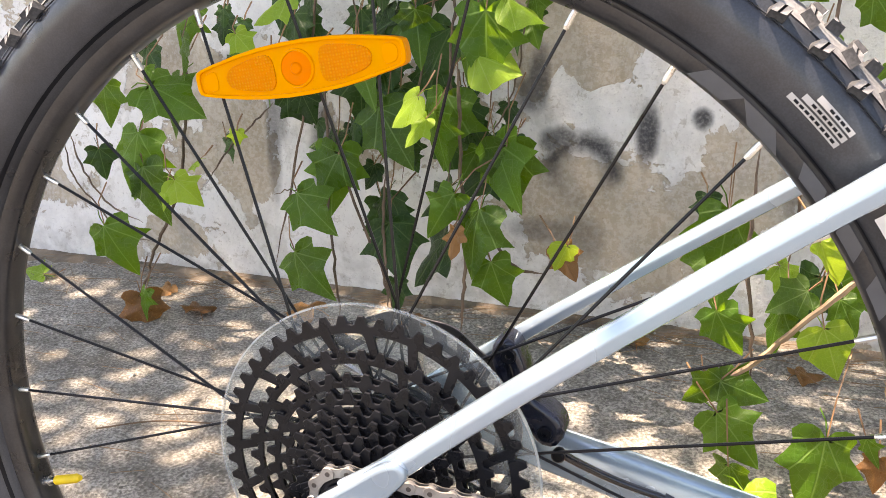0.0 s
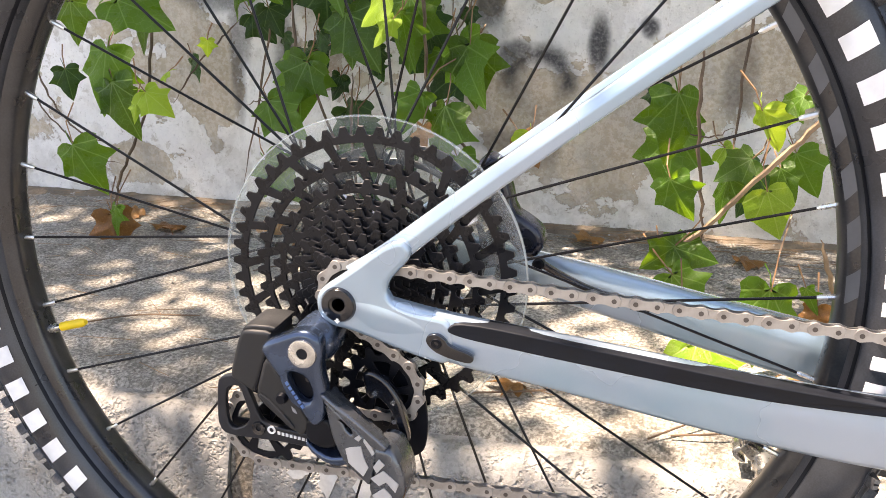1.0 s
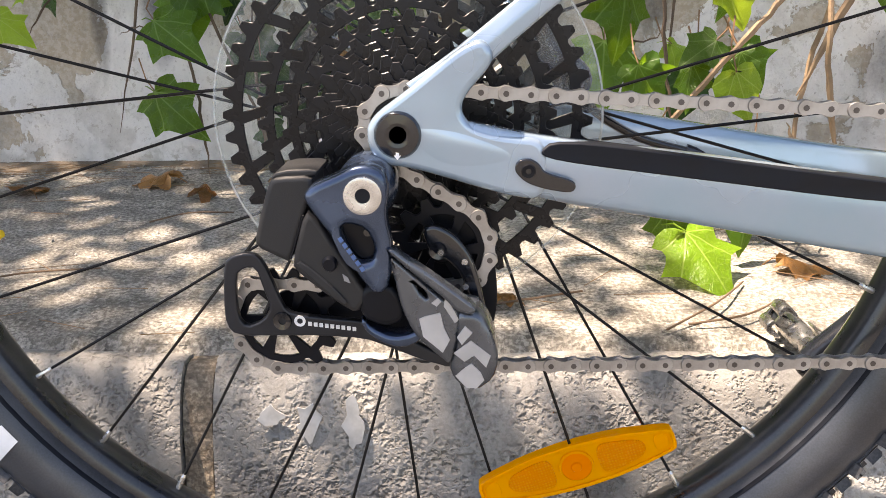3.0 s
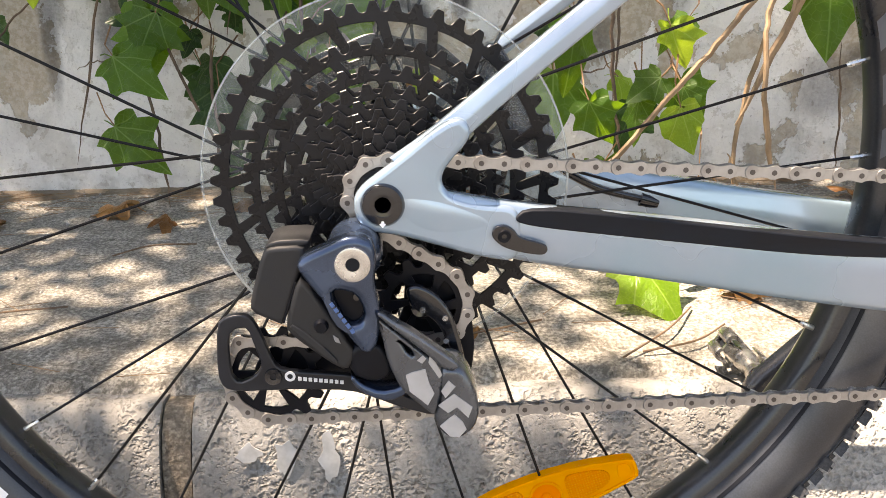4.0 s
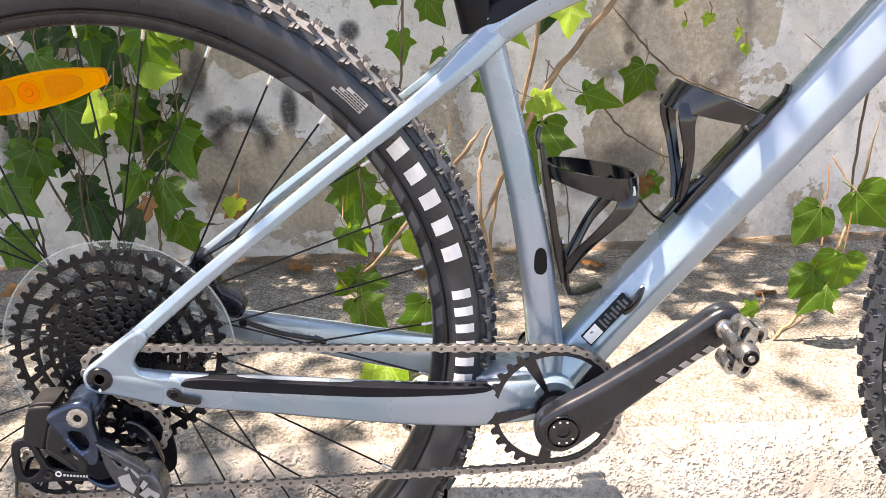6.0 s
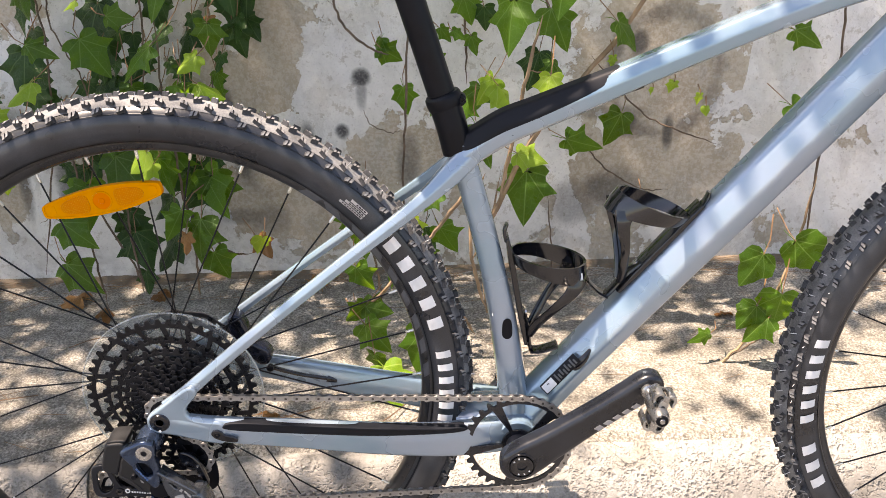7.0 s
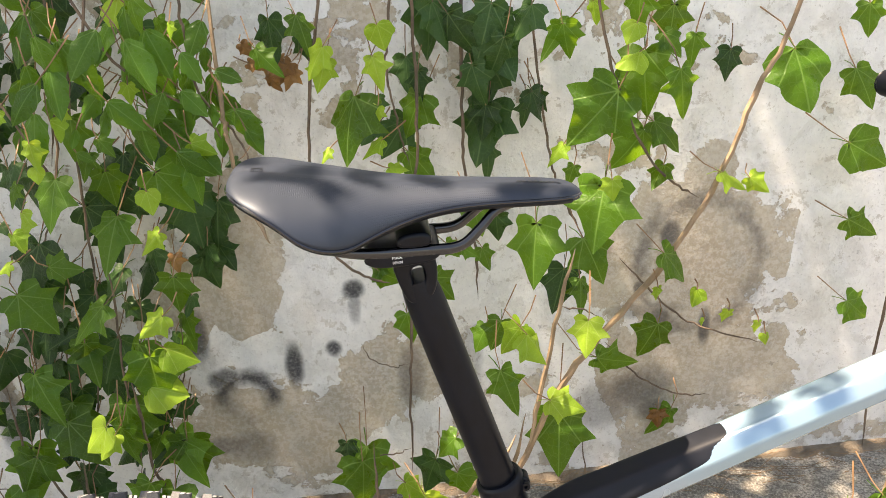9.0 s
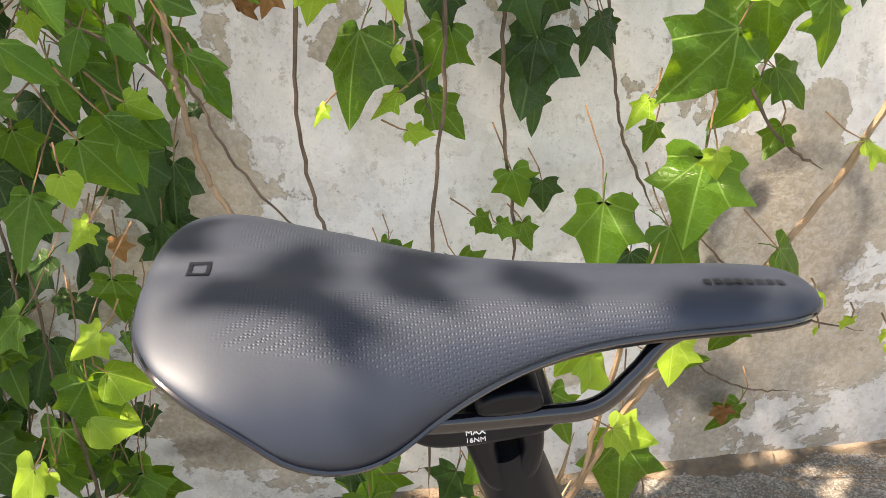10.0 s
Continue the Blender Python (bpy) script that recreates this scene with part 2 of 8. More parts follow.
def kerb_material():
    """Cast concrete, smooth between many small pits, with brown and grey weather stains."""
    m, nt, bsdf, co = blank("kerb_concrete")
    a, b, g = noisen(nt, co, 5.0, 6.0, 0.6), noisen(nt, co, 34.0, 5.0, 0.6), noisen(nt, co, 320.0, 3.0, 0.6)
    c = mixc(nt, rampn(nt, a, 0.34, 0.66), (0.25, 0.24, 0.223), (0.41, 0.395, 0.368))
    c = mixc(nt, rampn(nt, noisen(nt, co, 7.0, 7.0, 0.7, 0.7), 0.54, 0.72, 0.0, 0.6), c, (0.20, 0.165, 0.12))
    c = mixc(nt, rampn(nt, b, 0.52, 0.68, 0.0, 0.45), c, (0.48, 0.465, 0.44))
    h = mathn(nt, "ADD", mathn(nt, "MULTIPLY", b, 0.9), mathn(nt, "MULTIPLY", g, 0.25))
    for scale, amount in ((140.0, 1.0), (300.0, 0.6)):
        warp = nt.nodes.new("ShaderNodeVectorMath")
        warp.operation = "ADD"
        nt.links.new(co, warp.inputs[0])
        bend = node(nt, "ShaderNodeTexNoise", Scale=scale * 0.8, Detail=3.0)
        nt.links.new(co, bend.inputs["Vector"])
        small = nt.nodes.new("ShaderNodeVectorMath")
        small.operation = "SCALE"
        small.inputs["Scale"].default_value = 1.6 / scale
        nt.links.new(bend.outputs["Color"], small.inputs[0])
        nt.links.new(small.outputs[0], warp.inputs[1])
        vor = node(nt, "ShaderNodeTexVoronoi", Scale=scale)
        nt.links.new(warp.outputs[0], vor.inputs["Vector"])
        # lumps of aggregate, with pits where some have broken out
        some = rampn(nt, noisen(nt, co, scale * 0.22, 3.0), 0.44, 0.58)
        lump = mathn(nt, "MULTIPLY", rampn(nt, vor.outputs["Distance"], 0.6, 0.15), some)
        h = mathn(nt, "SUBTRACT", h, mathn(nt, "MULTIPLY", lump, amount))
        c = mixc(nt, mathn(nt, "MULTIPLY", lump, 0.32), c, (0.12, 0.11, 0.10))
    c = mixc(nt, rampn(nt, g, 0.56, 0.42, 0.0, 0.35), c, (0.20, 0.19, 0.175))
    nt.links.new(c, bsdf.inputs["Base Color"])
    bsdf.inputs["Roughness"].default_value = 0.85
    nt.links.new(bumpn(nt, h, 0.75, 0.0035), bsdf.inputs["Normal"])
    return m


M_KERB = kerb_material()
M_ROAD = concrete("dusty_road", (0.245, 0.24, 0.235), (0.15, 0.147, 0.143), 0.6)

# ---- mesh helpers ----
def finish(name, me, material, parent=None, label="", smooth=38):
    if smooth:
        me.polygons.foreach_set("use_smooth", [True] * len(me.polygons))
        me.set_sharp_from_angle(angle=radians(smooth))
    if material and not me.materials:
        me.materials.append(material)
    ob = new(name, me)
    if parent is not None:
        ob.parent = parent
    if label:
        tagged(ob, label)
    return ob


def part(name, bm, material, parent=None, label="", smooth=38):
    """Links a bmesh (or a mesh) as one mesh object under a thing or a part."""
    if isinstance(bm, bpy.types.Mesh):
        me = bm
    else:
        me = bpy.data.meshes.new(name)
        bmesh.ops.recalc_face_normals(bm, faces=bm.faces)
        bm.to_mesh(me)
        bm.free()
    return finish(name, me, material, parent, label, smooth)


def thing(name, at=(0, 0, 0)):
    ob = new(name)
    ob.empty_display_size = 0.05
    ob.location = at
    return ob


def spline(pts, n):
    """A smooth line through pts (tuples of any length), n steps a span."""
    P = [np.array(p, float) for p in pts]
    P = [2 * P[0] - P[1]] + P + [2 * P[-1] - P[-2]]
    out = []
    for i in range(1, len(P) - 2):
        a, b, c, d = P[i - 1:i + 3]
        for k in range(n):
            t = k / n
            out.append(0.5 * (2 * b + (c - a) * t + (2 * a - 5 * b + 4 * c - d) * t * t + (3 * b - a - 3 * c + d) * t ** 3))
    out.append(P[-2])
    return out


def facets(half, cut=0.13, n=3):
    """A closed section from one half (u across, v up, from top to bottom), its corners slightly rounded."""
    pts = [np.array(p, float) for p in list(half) + [(-u, v) for u, v in half[::-1]]]
    for _ in range(n):
        pts = [q for a, b in zip(pts, pts[1:] + pts[:1]) for q in (a * (1 - cut) + b * cut, a * cut + b * (1 - cut))]
        cut *= 1.35
    return [tuple(p) for p in pts]


def tube(rows, seg=16, steps=6, power=2.0, bm=None, caps=True, section=None):
    """A tube through rows (x, y, z, half width across, half height); the section is an oval, squarer as power grows, or the given one."""
    bm = bm or bmesh.new()
    seg = len(section) if section else seg
    rows = spline(rows, steps)
    rings = []
    side = None
    for i, r in enumerate(rows):
        a, b = rows[max(0, i - 1)], rows[min(len(rows) - 1, i + 1)]
        d = Vector(b[:3] - a[:3]).normalized()
        if side is None:
            side = Vector((0, 1, 0)) if abs(d.y) < 0.9 else Vector((1, 0, 0))
        side = (side - d * side.dot(d)).normalized()
        up = d.cross(side)
        ring = []
        for k in range(seg):
            if section:
                u, v = section[k]
                ring.append(bm.verts.new(Vector(r[:3]) + side * u * r[3] + up * v * r[4]))
                continue
            ang = 2 * math.pi * k / seg
            c, s = math.cos(ang), math.sin(ang)
            e = 2.0 / power
            u = math.copysign(abs(c) ** e, c) * r[3]
            v = math.copysign(abs(s) ** e, s) * r[4]
            ring.append(bm.verts.new(Vector(r[:3]) + side * u + up * v))
        rings.append(ring)
    for a, b in zip(rings, rings[1:]):
        for k in range(seg):
            bm.faces.new((a[k], a[(k + 1) % seg], b[(k + 1) % seg], b[k]))
    if caps:
        bm.faces.new(rings[0][::-1])
        bm.faces.new(rings[-1])
    return bm


def rod(a, b, r, seg=8, bm=None, r2=None):
    bm = bm or bmesh.new()
    a, b = Vector(a), Vector(b)
    d = (b - a).normalized()
    s = d.orthogonal().normalized()
    u = d.cross(s)
    rings = [[bm.verts.new(p + (s * math.cos(2 * math.pi * k / seg) + u * math.sin(2 * math.pi * k / seg)) * q) for k in range(seg)] for p, q in ((a, r), (b, r if r2 is None else r2))]
    for k in range(seg):
        bm.faces.new((rings[0][k], rings[0][(k + 1) % seg], rings[1][(k + 1) % seg], rings[1][k]))
    bm.faces.new(rings[0][::-1])
    bm.faces.new(rings[1])
    return bm


def lathe(profile, centre, seg=64, bm=None, closed=False):
    """Turns a profile of (radius, y) round the axis along y through centre (x, z)."""
    bm = bm or bmesh.new()
    cx, cz = centre
    rings = []
    for k in range(seg):
        a = 2 * math.pi * k / seg
        rings.append([bm.verts.new((cx + r * math.cos(a), y, cz + r * math.sin(a))) for r, y in profile])
    n = len(profile)
    for k in range(seg):
        a, b = rings[k], rings[(k + 1) % seg]
        for i in range(n if closed else n - 1):
            j = (i + 1) % n
            bm.faces.new((a[i], a[j], b[j], b[i]))
    if not closed:
        if profile[0][0] > 1e-6 and profile[0][0] < 0.02:
            bm.faces.new([r[0] for r in rings])
        if profile[-1][0] > 1e-6 and profile[-1][0] < 0.02:
            bm.faces.new([r[-1] for r in rings][::-1])
    return bm


def rounded(outline, n=2):
    """Cuts the corners of a closed outline n times."""
    pts = [np.array(p, float) for p in outline]
    for _ in range(n):
        out = []
        for a, b in zip(pts, pts[1:] + pts[:1]):
            out += [a * 0.78 + b * 0.22, a * 0.22 + b * 0.78]
        pts = out
    return pts


def curve_mesh(cu):
    ob = bpy.data.objects.new("tmp", cu)
    scene.collection.objects.link(ob)
    me = bpy.data.meshes.new_from_object(ob.evaluated_get(bpy.context.evaluated_depsgraph_get()))
    bpy.data.objects.remove(ob)
    bpy.data.curves.remove(cu)
    return me


def plate(outlines, y0, y1, bevel=0.001, soft=2, res=2):
    """A plate with the outlines (x, z) - the first round it, the others its holes - between y0 and y1, its edges rounded."""
    cu = bpy.data.curves.new("tmp", "CURVE")
    cu.dimensions, cu.fill_mode = "2D", "BOTH"
    cu.extrude, cu.bevel_depth, cu.bevel_resolution = abs(y1 - y0) / 2 - bevel, bevel, res
    cu.offset = -bevel
    for o in outlines:
        pts = rounded(o, soft) if soft else o
        s = cu.splines.new("POLY")
        s.points.add(len(pts) - 1)
        for q, p in zip(s.points, pts):
            q.co = (p[0], p[1], 0, 1)
        s.use_cyclic_u = True
    me = curve_mesh(cu)
    me.transform(Matrix.Translation((0, (y0 + y1) / 2, 0)) @ Matrix.Rotation(radians(90), 4, "X"))
    return me


def writing(words, size, m, thick=0.0002):
    cu = bpy.data.curves.new("tmp", "FONT")
    cu.body, cu.size, cu.extrude, cu.align_x, cu.align_y = words, size, thick, "CENTER", "CENTER"
    me = curve_mesh(cu)
    me.transform(m)
    return me


def join(*meshes):
    bm = bmesh.new()
    for me in meshes:
        bm.from_mesh(me)
        bpy.data.meshes.remove(me)
    return bm


# ---- the setting ----
WALL_Y, KERB_Y, ROAD_Z = 0.705, 0.104, -0.008


def pave_z(x, y):
    lift = 0.024 * max(-1.6, min(1.6, x))
    return 0.154 + lift + 0.073 * (min(y, WALL_Y) - KERB_Y)


def grid(xs, ys, height):
    bm = bmesh.new()
    rows = [[bm.verts.new((x, y, height(x, y))) for y in ys] for x in xs]
    for a, b in zip(rows, rows[1:]):
        for j in range(len(ys) - 1):
            bm.faces.new((a[j], b[j], b[j + 1], a[j + 1]))
    return bm


def lumps(x, y, z=0.0, size=1.0):
    return noise.noise(Vector((x * 9, y * 9, z * 9))) * 0.0022 * size + noise.noise(Vector((x * 31, y * 31, z * 31))) * 0.0009 * size


fine_x = [-30, -6, -3] + [-1.6 + 0.02 * i for i in range(176)] + [3.5, 6, 30]
tagged(part("ground", grid([-400, -30, -2, -1, 0, 1, 2, 3, 30, 400], [-400, -30, -3, -1, -0.4, 0.0, 1.0, 3, 30, 400], lambda x, y: ROAD_Z), M_ROAD, smooth=0), "dusty pale grey road beside the kerb", "road", kind="structure")
pave_ys = [KERB_Y + 0.018, KERB_Y + 0.030, KERB_Y + 0.041, KERB_Y + 0.052] + [KERB_Y + 0.070 + 0.02 * i for i in range(26)] + [WALL_Y + 0.02]
tagged(part("pavement", grid(fine_x, pave_ys, lambda x, y: pave_z(x, y) + lumps(x, y) - 0.8 * max(0.0, KERB_Y + 0.052 - y)), M_PAVE, smooth=60), "worn concrete pavement with dirt, dry needles and dappled sun", "pavement", kind="structure")

# the kerb, stone by stone, with a worn round edge and open joints
kerb_mesh_cuts = [(-30, -3.2), (-3.2, -2.2), (-2.2, -1.19), (-1.185, -0.19), (-0.1885, -0.1655), (-0.164, 0.318), (0.324, 1.33), (1.336, 2.34), (2.35, 3.35), (3.36, 30)]
kerb = thing("kerb", (0, KERB_Y, ROAD_Z))
tagged(kerb, "rough grey concrete kerb with worn round edge", "kerb", kind="structure")
for i, (x0, x1) in enumerate(kerb_mesh_cuts):
    bm = bmesh.new()
    n = max(2, min(70, int((x1 - x0) / 0.015)))
    sunk = 0.003 if x1 - x0 < 0.05 else 0.0
    section = [(0.0, -0.03), (-0.012, 0.0), (-0.010, 0.04), (-0.007, 0.08), (-0.005, 0.11), (-0.002, 0.13), (0.003, 0.148), (0.010, 0.161), (0.018, 0.1680), (0.028, 0.1685), (0.060, 0.1640)]
    if x0 > 0.3:
        section = [(-0.045, -0.03), (-0.045, 0.0), (-0.036, 0.04), (-0.024, 0.08), (-0.012, 0.112), (0.002, 0.136), (0.016, 0.152), (0.032, 0.1625), (0.048, 0.1680), (0.070, 0.1640)]
    rows = []
    for k in range(n + 1):
        x = x0 + (x1 - x0) * k / n
        lift = 0.024 * max(-1.6, min(1.6, x)) + 0.0105
        row = []
        for dy, z in section:
            w = lumps(x, dy + i, z, 2.2) + noise.noise(Vector((x * 60, z * 60, i))) * 0.0012
            row.append(bm.verts.new((x, dy + w + sunk, z - sunk + (lift - 0.020 * min(1.0, z / 0.13) if z > 0.03 else 0) + (w * 0.6 if z > 0.1 else 0))))
        rows.append(row)
    for a, b in zip(rows, rows[1:]):
        for j in range(len(section) - 1):
            bm.faces.new((a[j], a[j + 1], b[j + 1], b[j]))
    bm.faces.new(rows[0])
    bm.faces.new(rows[-1][::-1])
    part("joint_filler" if sunk else "kerb_stone", bm, M_FILL if sunk else M_KERB, kerb, smooth=70)
# ---- the wall ----
def wall_material():
    """Old white paint that peels off beige render, with soft black spray marks."""
    m, nt, bsdf, co = blank("peeling_wall_paint")
    sep = nt.nodes.new("ShaderNodeSeparateXYZ")
    nt.links.new(co, sep.inputs[0])
    X, Z = sep.outputs[0], sep.outputs[2]
    n1, n2, n3 = noisen(nt, co, 4.6, 9.0, 0.64, 0.5), noisen(nt, co, 24.0, 6.0, 0.65), noisen(nt, co, 210.0, 4.0, 0.6)

    ragged = mathn(nt, "MULTIPLY", mathn(nt, "SUBTRACT", noisen(nt, co, 7.5, 10.0, 0.68, 0.4), 0.5), 5.0)

    def spot(x, z, rx, rz, amount, wob=0.5, edge=0.55, torn=None):
        """A soft oval round (x, z), or a torn one."""
        dx = mathn(nt, "DIVIDE", mathn(nt, "SUBTRACT", X, x), rx)
        dz = mathn(nt, "DIVIDE", mathn(nt, "SUBTRACT", Z, z), rz)
        d = mathn(nt, "ADD", mathn(nt, "MULTIPLY", dx, dx), mathn(nt, "MULTIPLY", dz, dz))
        d = mathn(nt, "ADD", d, mathn(nt, "MULTIPLY", mathn(nt, "SUBTRACT", n2, 0.5), wob))
        if torn is not None:
            d = mathn(nt, "ADD", d, torn)
        return rampn(nt, d, 1.0 + edge * 0.6, 1.0 - edge, 0.0, amount)

    def ring(x, z, rx, rz, width, amount, below):
        dx = mathn(nt, "DIVIDE", mathn(nt, "SUBTRACT", X, x), rx)
        dz = mathn(nt, "DIVIDE", mathn(nt, "SUBTRACT", Z, z), rz)
        d = mathn(nt, "SQRT", mathn(nt, "ADD", mathn(nt, "MULTIPLY", dx, dx), mathn(nt, "MULTIPLY", dz, dz)))
        d = mathn(nt, "ABSOLUTE", mathn(nt, "SUBTRACT", d, 1.0))
        d = mathn(nt, "ADD", d, mathn(nt, "MULTIPLY", mathn(nt, "SUBTRACT", n2, 0.5), 0.6))
        worn_off = mathn(nt, "MULTIPLY", rampn(nt, noisen(nt, co, 16.0, 2.0), 0.38, 0.58, 0.6, 1.0), rampn(nt, dz, -0.7, 0.15, below, 1.0))
        return mathn(nt, "MULTIPLY", rampn(nt, d, width, 0.0, 0.0, amount), worn_off)

    def total(items):
        t = items[0]
        for i in items[1:]:
            t = mathn(nt, "MAXIMUM", t, i)
        return t

    # where the paint has gone
    bare = mathn(nt, "MULTIPLY", mathn(nt, "SUBTRACT", n1, 0.52), 0.9)
    for x, z, rx, rz, a in BARE:
        bare = mathn(nt, "ADD", bare, spot(x, z, rx, rz, a, 0.4, 0.35, ragged))
    bare = mathn(nt, "ADD", bare, mathn(nt, "MULTIPLY", mathn(nt, "SUBTRACT", n2, 0.5), 0.30))
    gone = rampn(nt, bare, 0.030, 0.040)
    paint = mixc(nt, rampn(nt, n2, 0.3, 0.7), (0.72, 0.705, 0.68), (0.84, 0.825, 0.80))
    paint = mixc(nt, rampn(nt, noisen(nt, co, 9.0, 6.0, 0.7), 0.52, 0.72, 0.0, 0.42), paint, (0.52, 0.49, 0.45))
    render = mixc(nt, rampn(nt, noisen(nt, co, 7.0, 6.0, 0.6), 0.35, 0.65), (0.39, 0.325, 0.245), (0.51, 0.435, 0.335))
    render = mixc(nt, rampn(nt, n2, 0.55, 0.75, 0.0, 0.35), render, (0.33, 0.30, 0.26))
    c = mixc(nt, gone, paint, render)
    # a thin grey layer that shows where the top coat has worn
    worn = rampn(nt, mathn(nt, "ADD", noisen(nt, co, 11.0, 8.0, 0.68, 0.3), mathn(nt, "MULTIPLY", mathn(nt, "SUBTRACT", n2, 0.5), 0.35)), 0.53, 0.585)
    c = mixc(nt, mathn(nt, "MULTIPLY", worn, 0.30), c, (0.47, 0.44, 0.39))
    # small chips in the paint
    chips = rampn(nt, noisen(nt, co, 38.0, 9.0, 0.72, 0.2), 0.585, 0.600, 0.0, 0.55)
    c = mixc(nt, chips, c, (0.43, 0.385, 0.32))
    # soft grey grime in clouds
    grime = rampn(nt, noisen(nt, co, 5.5, 6.0, 0.62, 0.8), 0.54, 0.70, 0.0, 0.30)
    c = mixc(nt, grime, c, (0.30, 0.275, 0.24))
    # speckles of dirt
    c = mixc(nt, rampn(nt, n3, 0.57, 0.72, 0.0, 0.35), c, (0.24, 0.22, 0.20))
    pits = rampn(nt, noisen(nt, co, 75.0, 3.0, 0.6), 0.67, 0.72, 0.0, 0.4)
    c = mixc(nt, pits, c, (0.17, 0.155, 0.14))
    c = mixc(nt, rampn(nt, noisen(nt, co, 130.0, 4.0, 0.65), 0.40, 0.62, 0.0, 0.22), c, (0.86, 0.84, 0.79))
    # darker in blotches towards the bottom of the wall
    blotches = mathn(nt, "MULTIPLY", rampn(nt, Z, 0.36, 0.2), rampn(nt, n2, 0.35, 0.65))
    c = mixc(nt, mathn(nt, "MULTIPLY", blotches, 0.45), c, (0.24, 0.22, 0.20))
    # sprayed marks
    sprayed = total([spot(*s) for s in SPRAY] + [ring(*r) for r in SPRAY_RINGS])
    sprayed = mathn(nt, "MULTIPLY", sprayed, rampn(nt, n3, 0.25, 0.6, 0.8, 1.0))
    c = mixc(nt, sprayed, c, (0.035, 0.035, 0.04))
    nt.links.new(c, bsdf.inputs["Base Color"])
    bsdf.inputs["Roughness"].default_value = 0.88
    h = mathn(nt, "ADD", mathn(nt, "MULTIPLY", gone, -0.4), mathn(nt, "ADD", mathn(nt, "ADD", mathn(nt, "MULTIPLY", n2, 0.9), mathn(nt, "MULTIPLY", worn, -0.15)), mathn(nt, "MULTIPLY", n3, 0.25)))
    nt.links.new(bumpn(nt, h, 0.9, 0.005), bsdf.inputs["Normal"])
    return m


# bare patches: x, z, half width, half height, how far gone
BARE = [(0.763, 0.593, 0.158, 0.161, 0.45), (0.847, 0.415, 0.134, 0.093, 0.4), (0.674, 0.418, 0.071, 0.069, 0.3), (0.170, 0.371, 0.097, 0.069, 0.4), (0.009, 0.566, 0.046, 0.046, 0.35), (-0.017, 0.342, 0.086, 0.051, 0.3), (-0.064, 0.592, 0.044, 0.071, 0.35), (0.777, 0.761, 0.041, 0.052, 0.35), (1.016, 0.533, 0.092, 0.168, -0.45), (0.128, 0.557, 0.055, 0.073, -0.4), (0.047, 0.490, 0.046, 0.042, -0.35), (0.200, 0.521, 0.023, 0.064, -0.3), (0.287, 0.372, 0.059, 0.104, -0.25),
        (0.447, 0.533, 0.057, 0.221, -0.2), (0.110, 0.869, 0.044, 0.094, -0.3), (0.427, 0.797, 0.095, 0.127, -0.3), (0.020, 0.666, 0.065, 0.124, 0.3), (0.235, 0.440, 0.091, 0.068, 0.4), (-0.531, 0.392, 0.059, 0.073, 0.4), (-0.021, 0.373, 0.115, 0.049, 0.3), (-0.678, 0.236, 0.087, 0.040, 0.2), (-0.852, 0.214, 0.094, 0.052, -0.6), (0.119, 0.476, 0.028, 0.045, -0.5), (-0.002, 0.538, 0.052, 0.045, -0.3), (-0.407, 0.250, 0.058, 0.056, -0.25)]
# soft black marks: x, z, half width, half height, strength, unevenness, softness
SPRAY = [(0.084, 0.468, 0.016, 0.045, 0.95, 1.1, 0.85), (0.151, 0.496, 0.014, 0.015, 0.95, 1.1, 0.85), (0.191, 0.600, 0.019, 0.018, 0.94, 1.1, 0.85), (0.191, 0.568, 0.011, 0.033, 0.54, 1.1, 0.9), (-0.027, 0.456, 0.023, 0.019, 0.81, 1.1, 0.85), (0.280, 0.434, 0.025, 0.056, 0.57, 1.2, 0.9), (0.383, 0.452, 0.019, 0.066, 0.41, 1.2, 0.9), (0.676, 0.372, 0.062, 0.037, 0.68, 1.1, 0.9), (0.699, 0.336, 0.031, 0.029, 0.61, 1.1, 0.9), (0.717, 0.663, 0.019, 0.026, 0.81, 1.1, 0.85), (0.668, 0.569, 0.011, 0.015, 0.81, 1.1, 0.85), (0.785, 0.491, 0.012, 0.037, 0.81, 1.1, 0.85), (0.705, 0.508, 0.024, 0.028, 0.74, 1.1, 0.85),
         (0.679, 0.528, 0.074, 0.015, 0.47, 1.1, 0.9), (0.606, 0.344, 0.052, 0.047, 0.54, 1.2, 0.9), (-0.080, 0.511, 0.024, 0.027, 0.74, 1.1, 0.9), (-0.391, 0.409, 0.025, 0.076, 0.74, 1.1, 0.9), (-0.048, 0.322, 0.057, 0.018, 0.54, 1.1, 0.9), (-0.476, 0.423, 0.014, 0.098, 0.68, 1.1, 0.9), (-0.067, 0.534, 0.017, 0.046, 0.81, 1.1, 0.85), (-0.042, 0.451, 0.021, 0.019, 0.81, 1.1, 0.85), (-0.001, 0.318, 0.047, 0.033, 0.41, 1.2, 0.9), (-0.505, 0.532, 0.076, 0.017, 0.47, 1.1, 0.9), (-0.501, 0.518, 0.077, 0.026, 0.68, 1.1, 0.9), (-0.470, 0.475, 0.020, 0.072, 0.61, 1.1, 0.9), (0.697, 0.375, 0.046, 0.050, 0.47, 1.2, 0.9)]
SPRAY_RINGS = [(0.001, 0.410, 0.043, 0.042, 0.62, 0.95, 0.25), (0.767, 0.603, 0.103, 0.116, 0.22, 0.6, 0.9)]
M_WALL = wall_material()
bm = bmesh.new()
xs = [-30, -8, -4] + [-1.8 + 0.03 * i for i in range(125)] + [4, 8, 30]
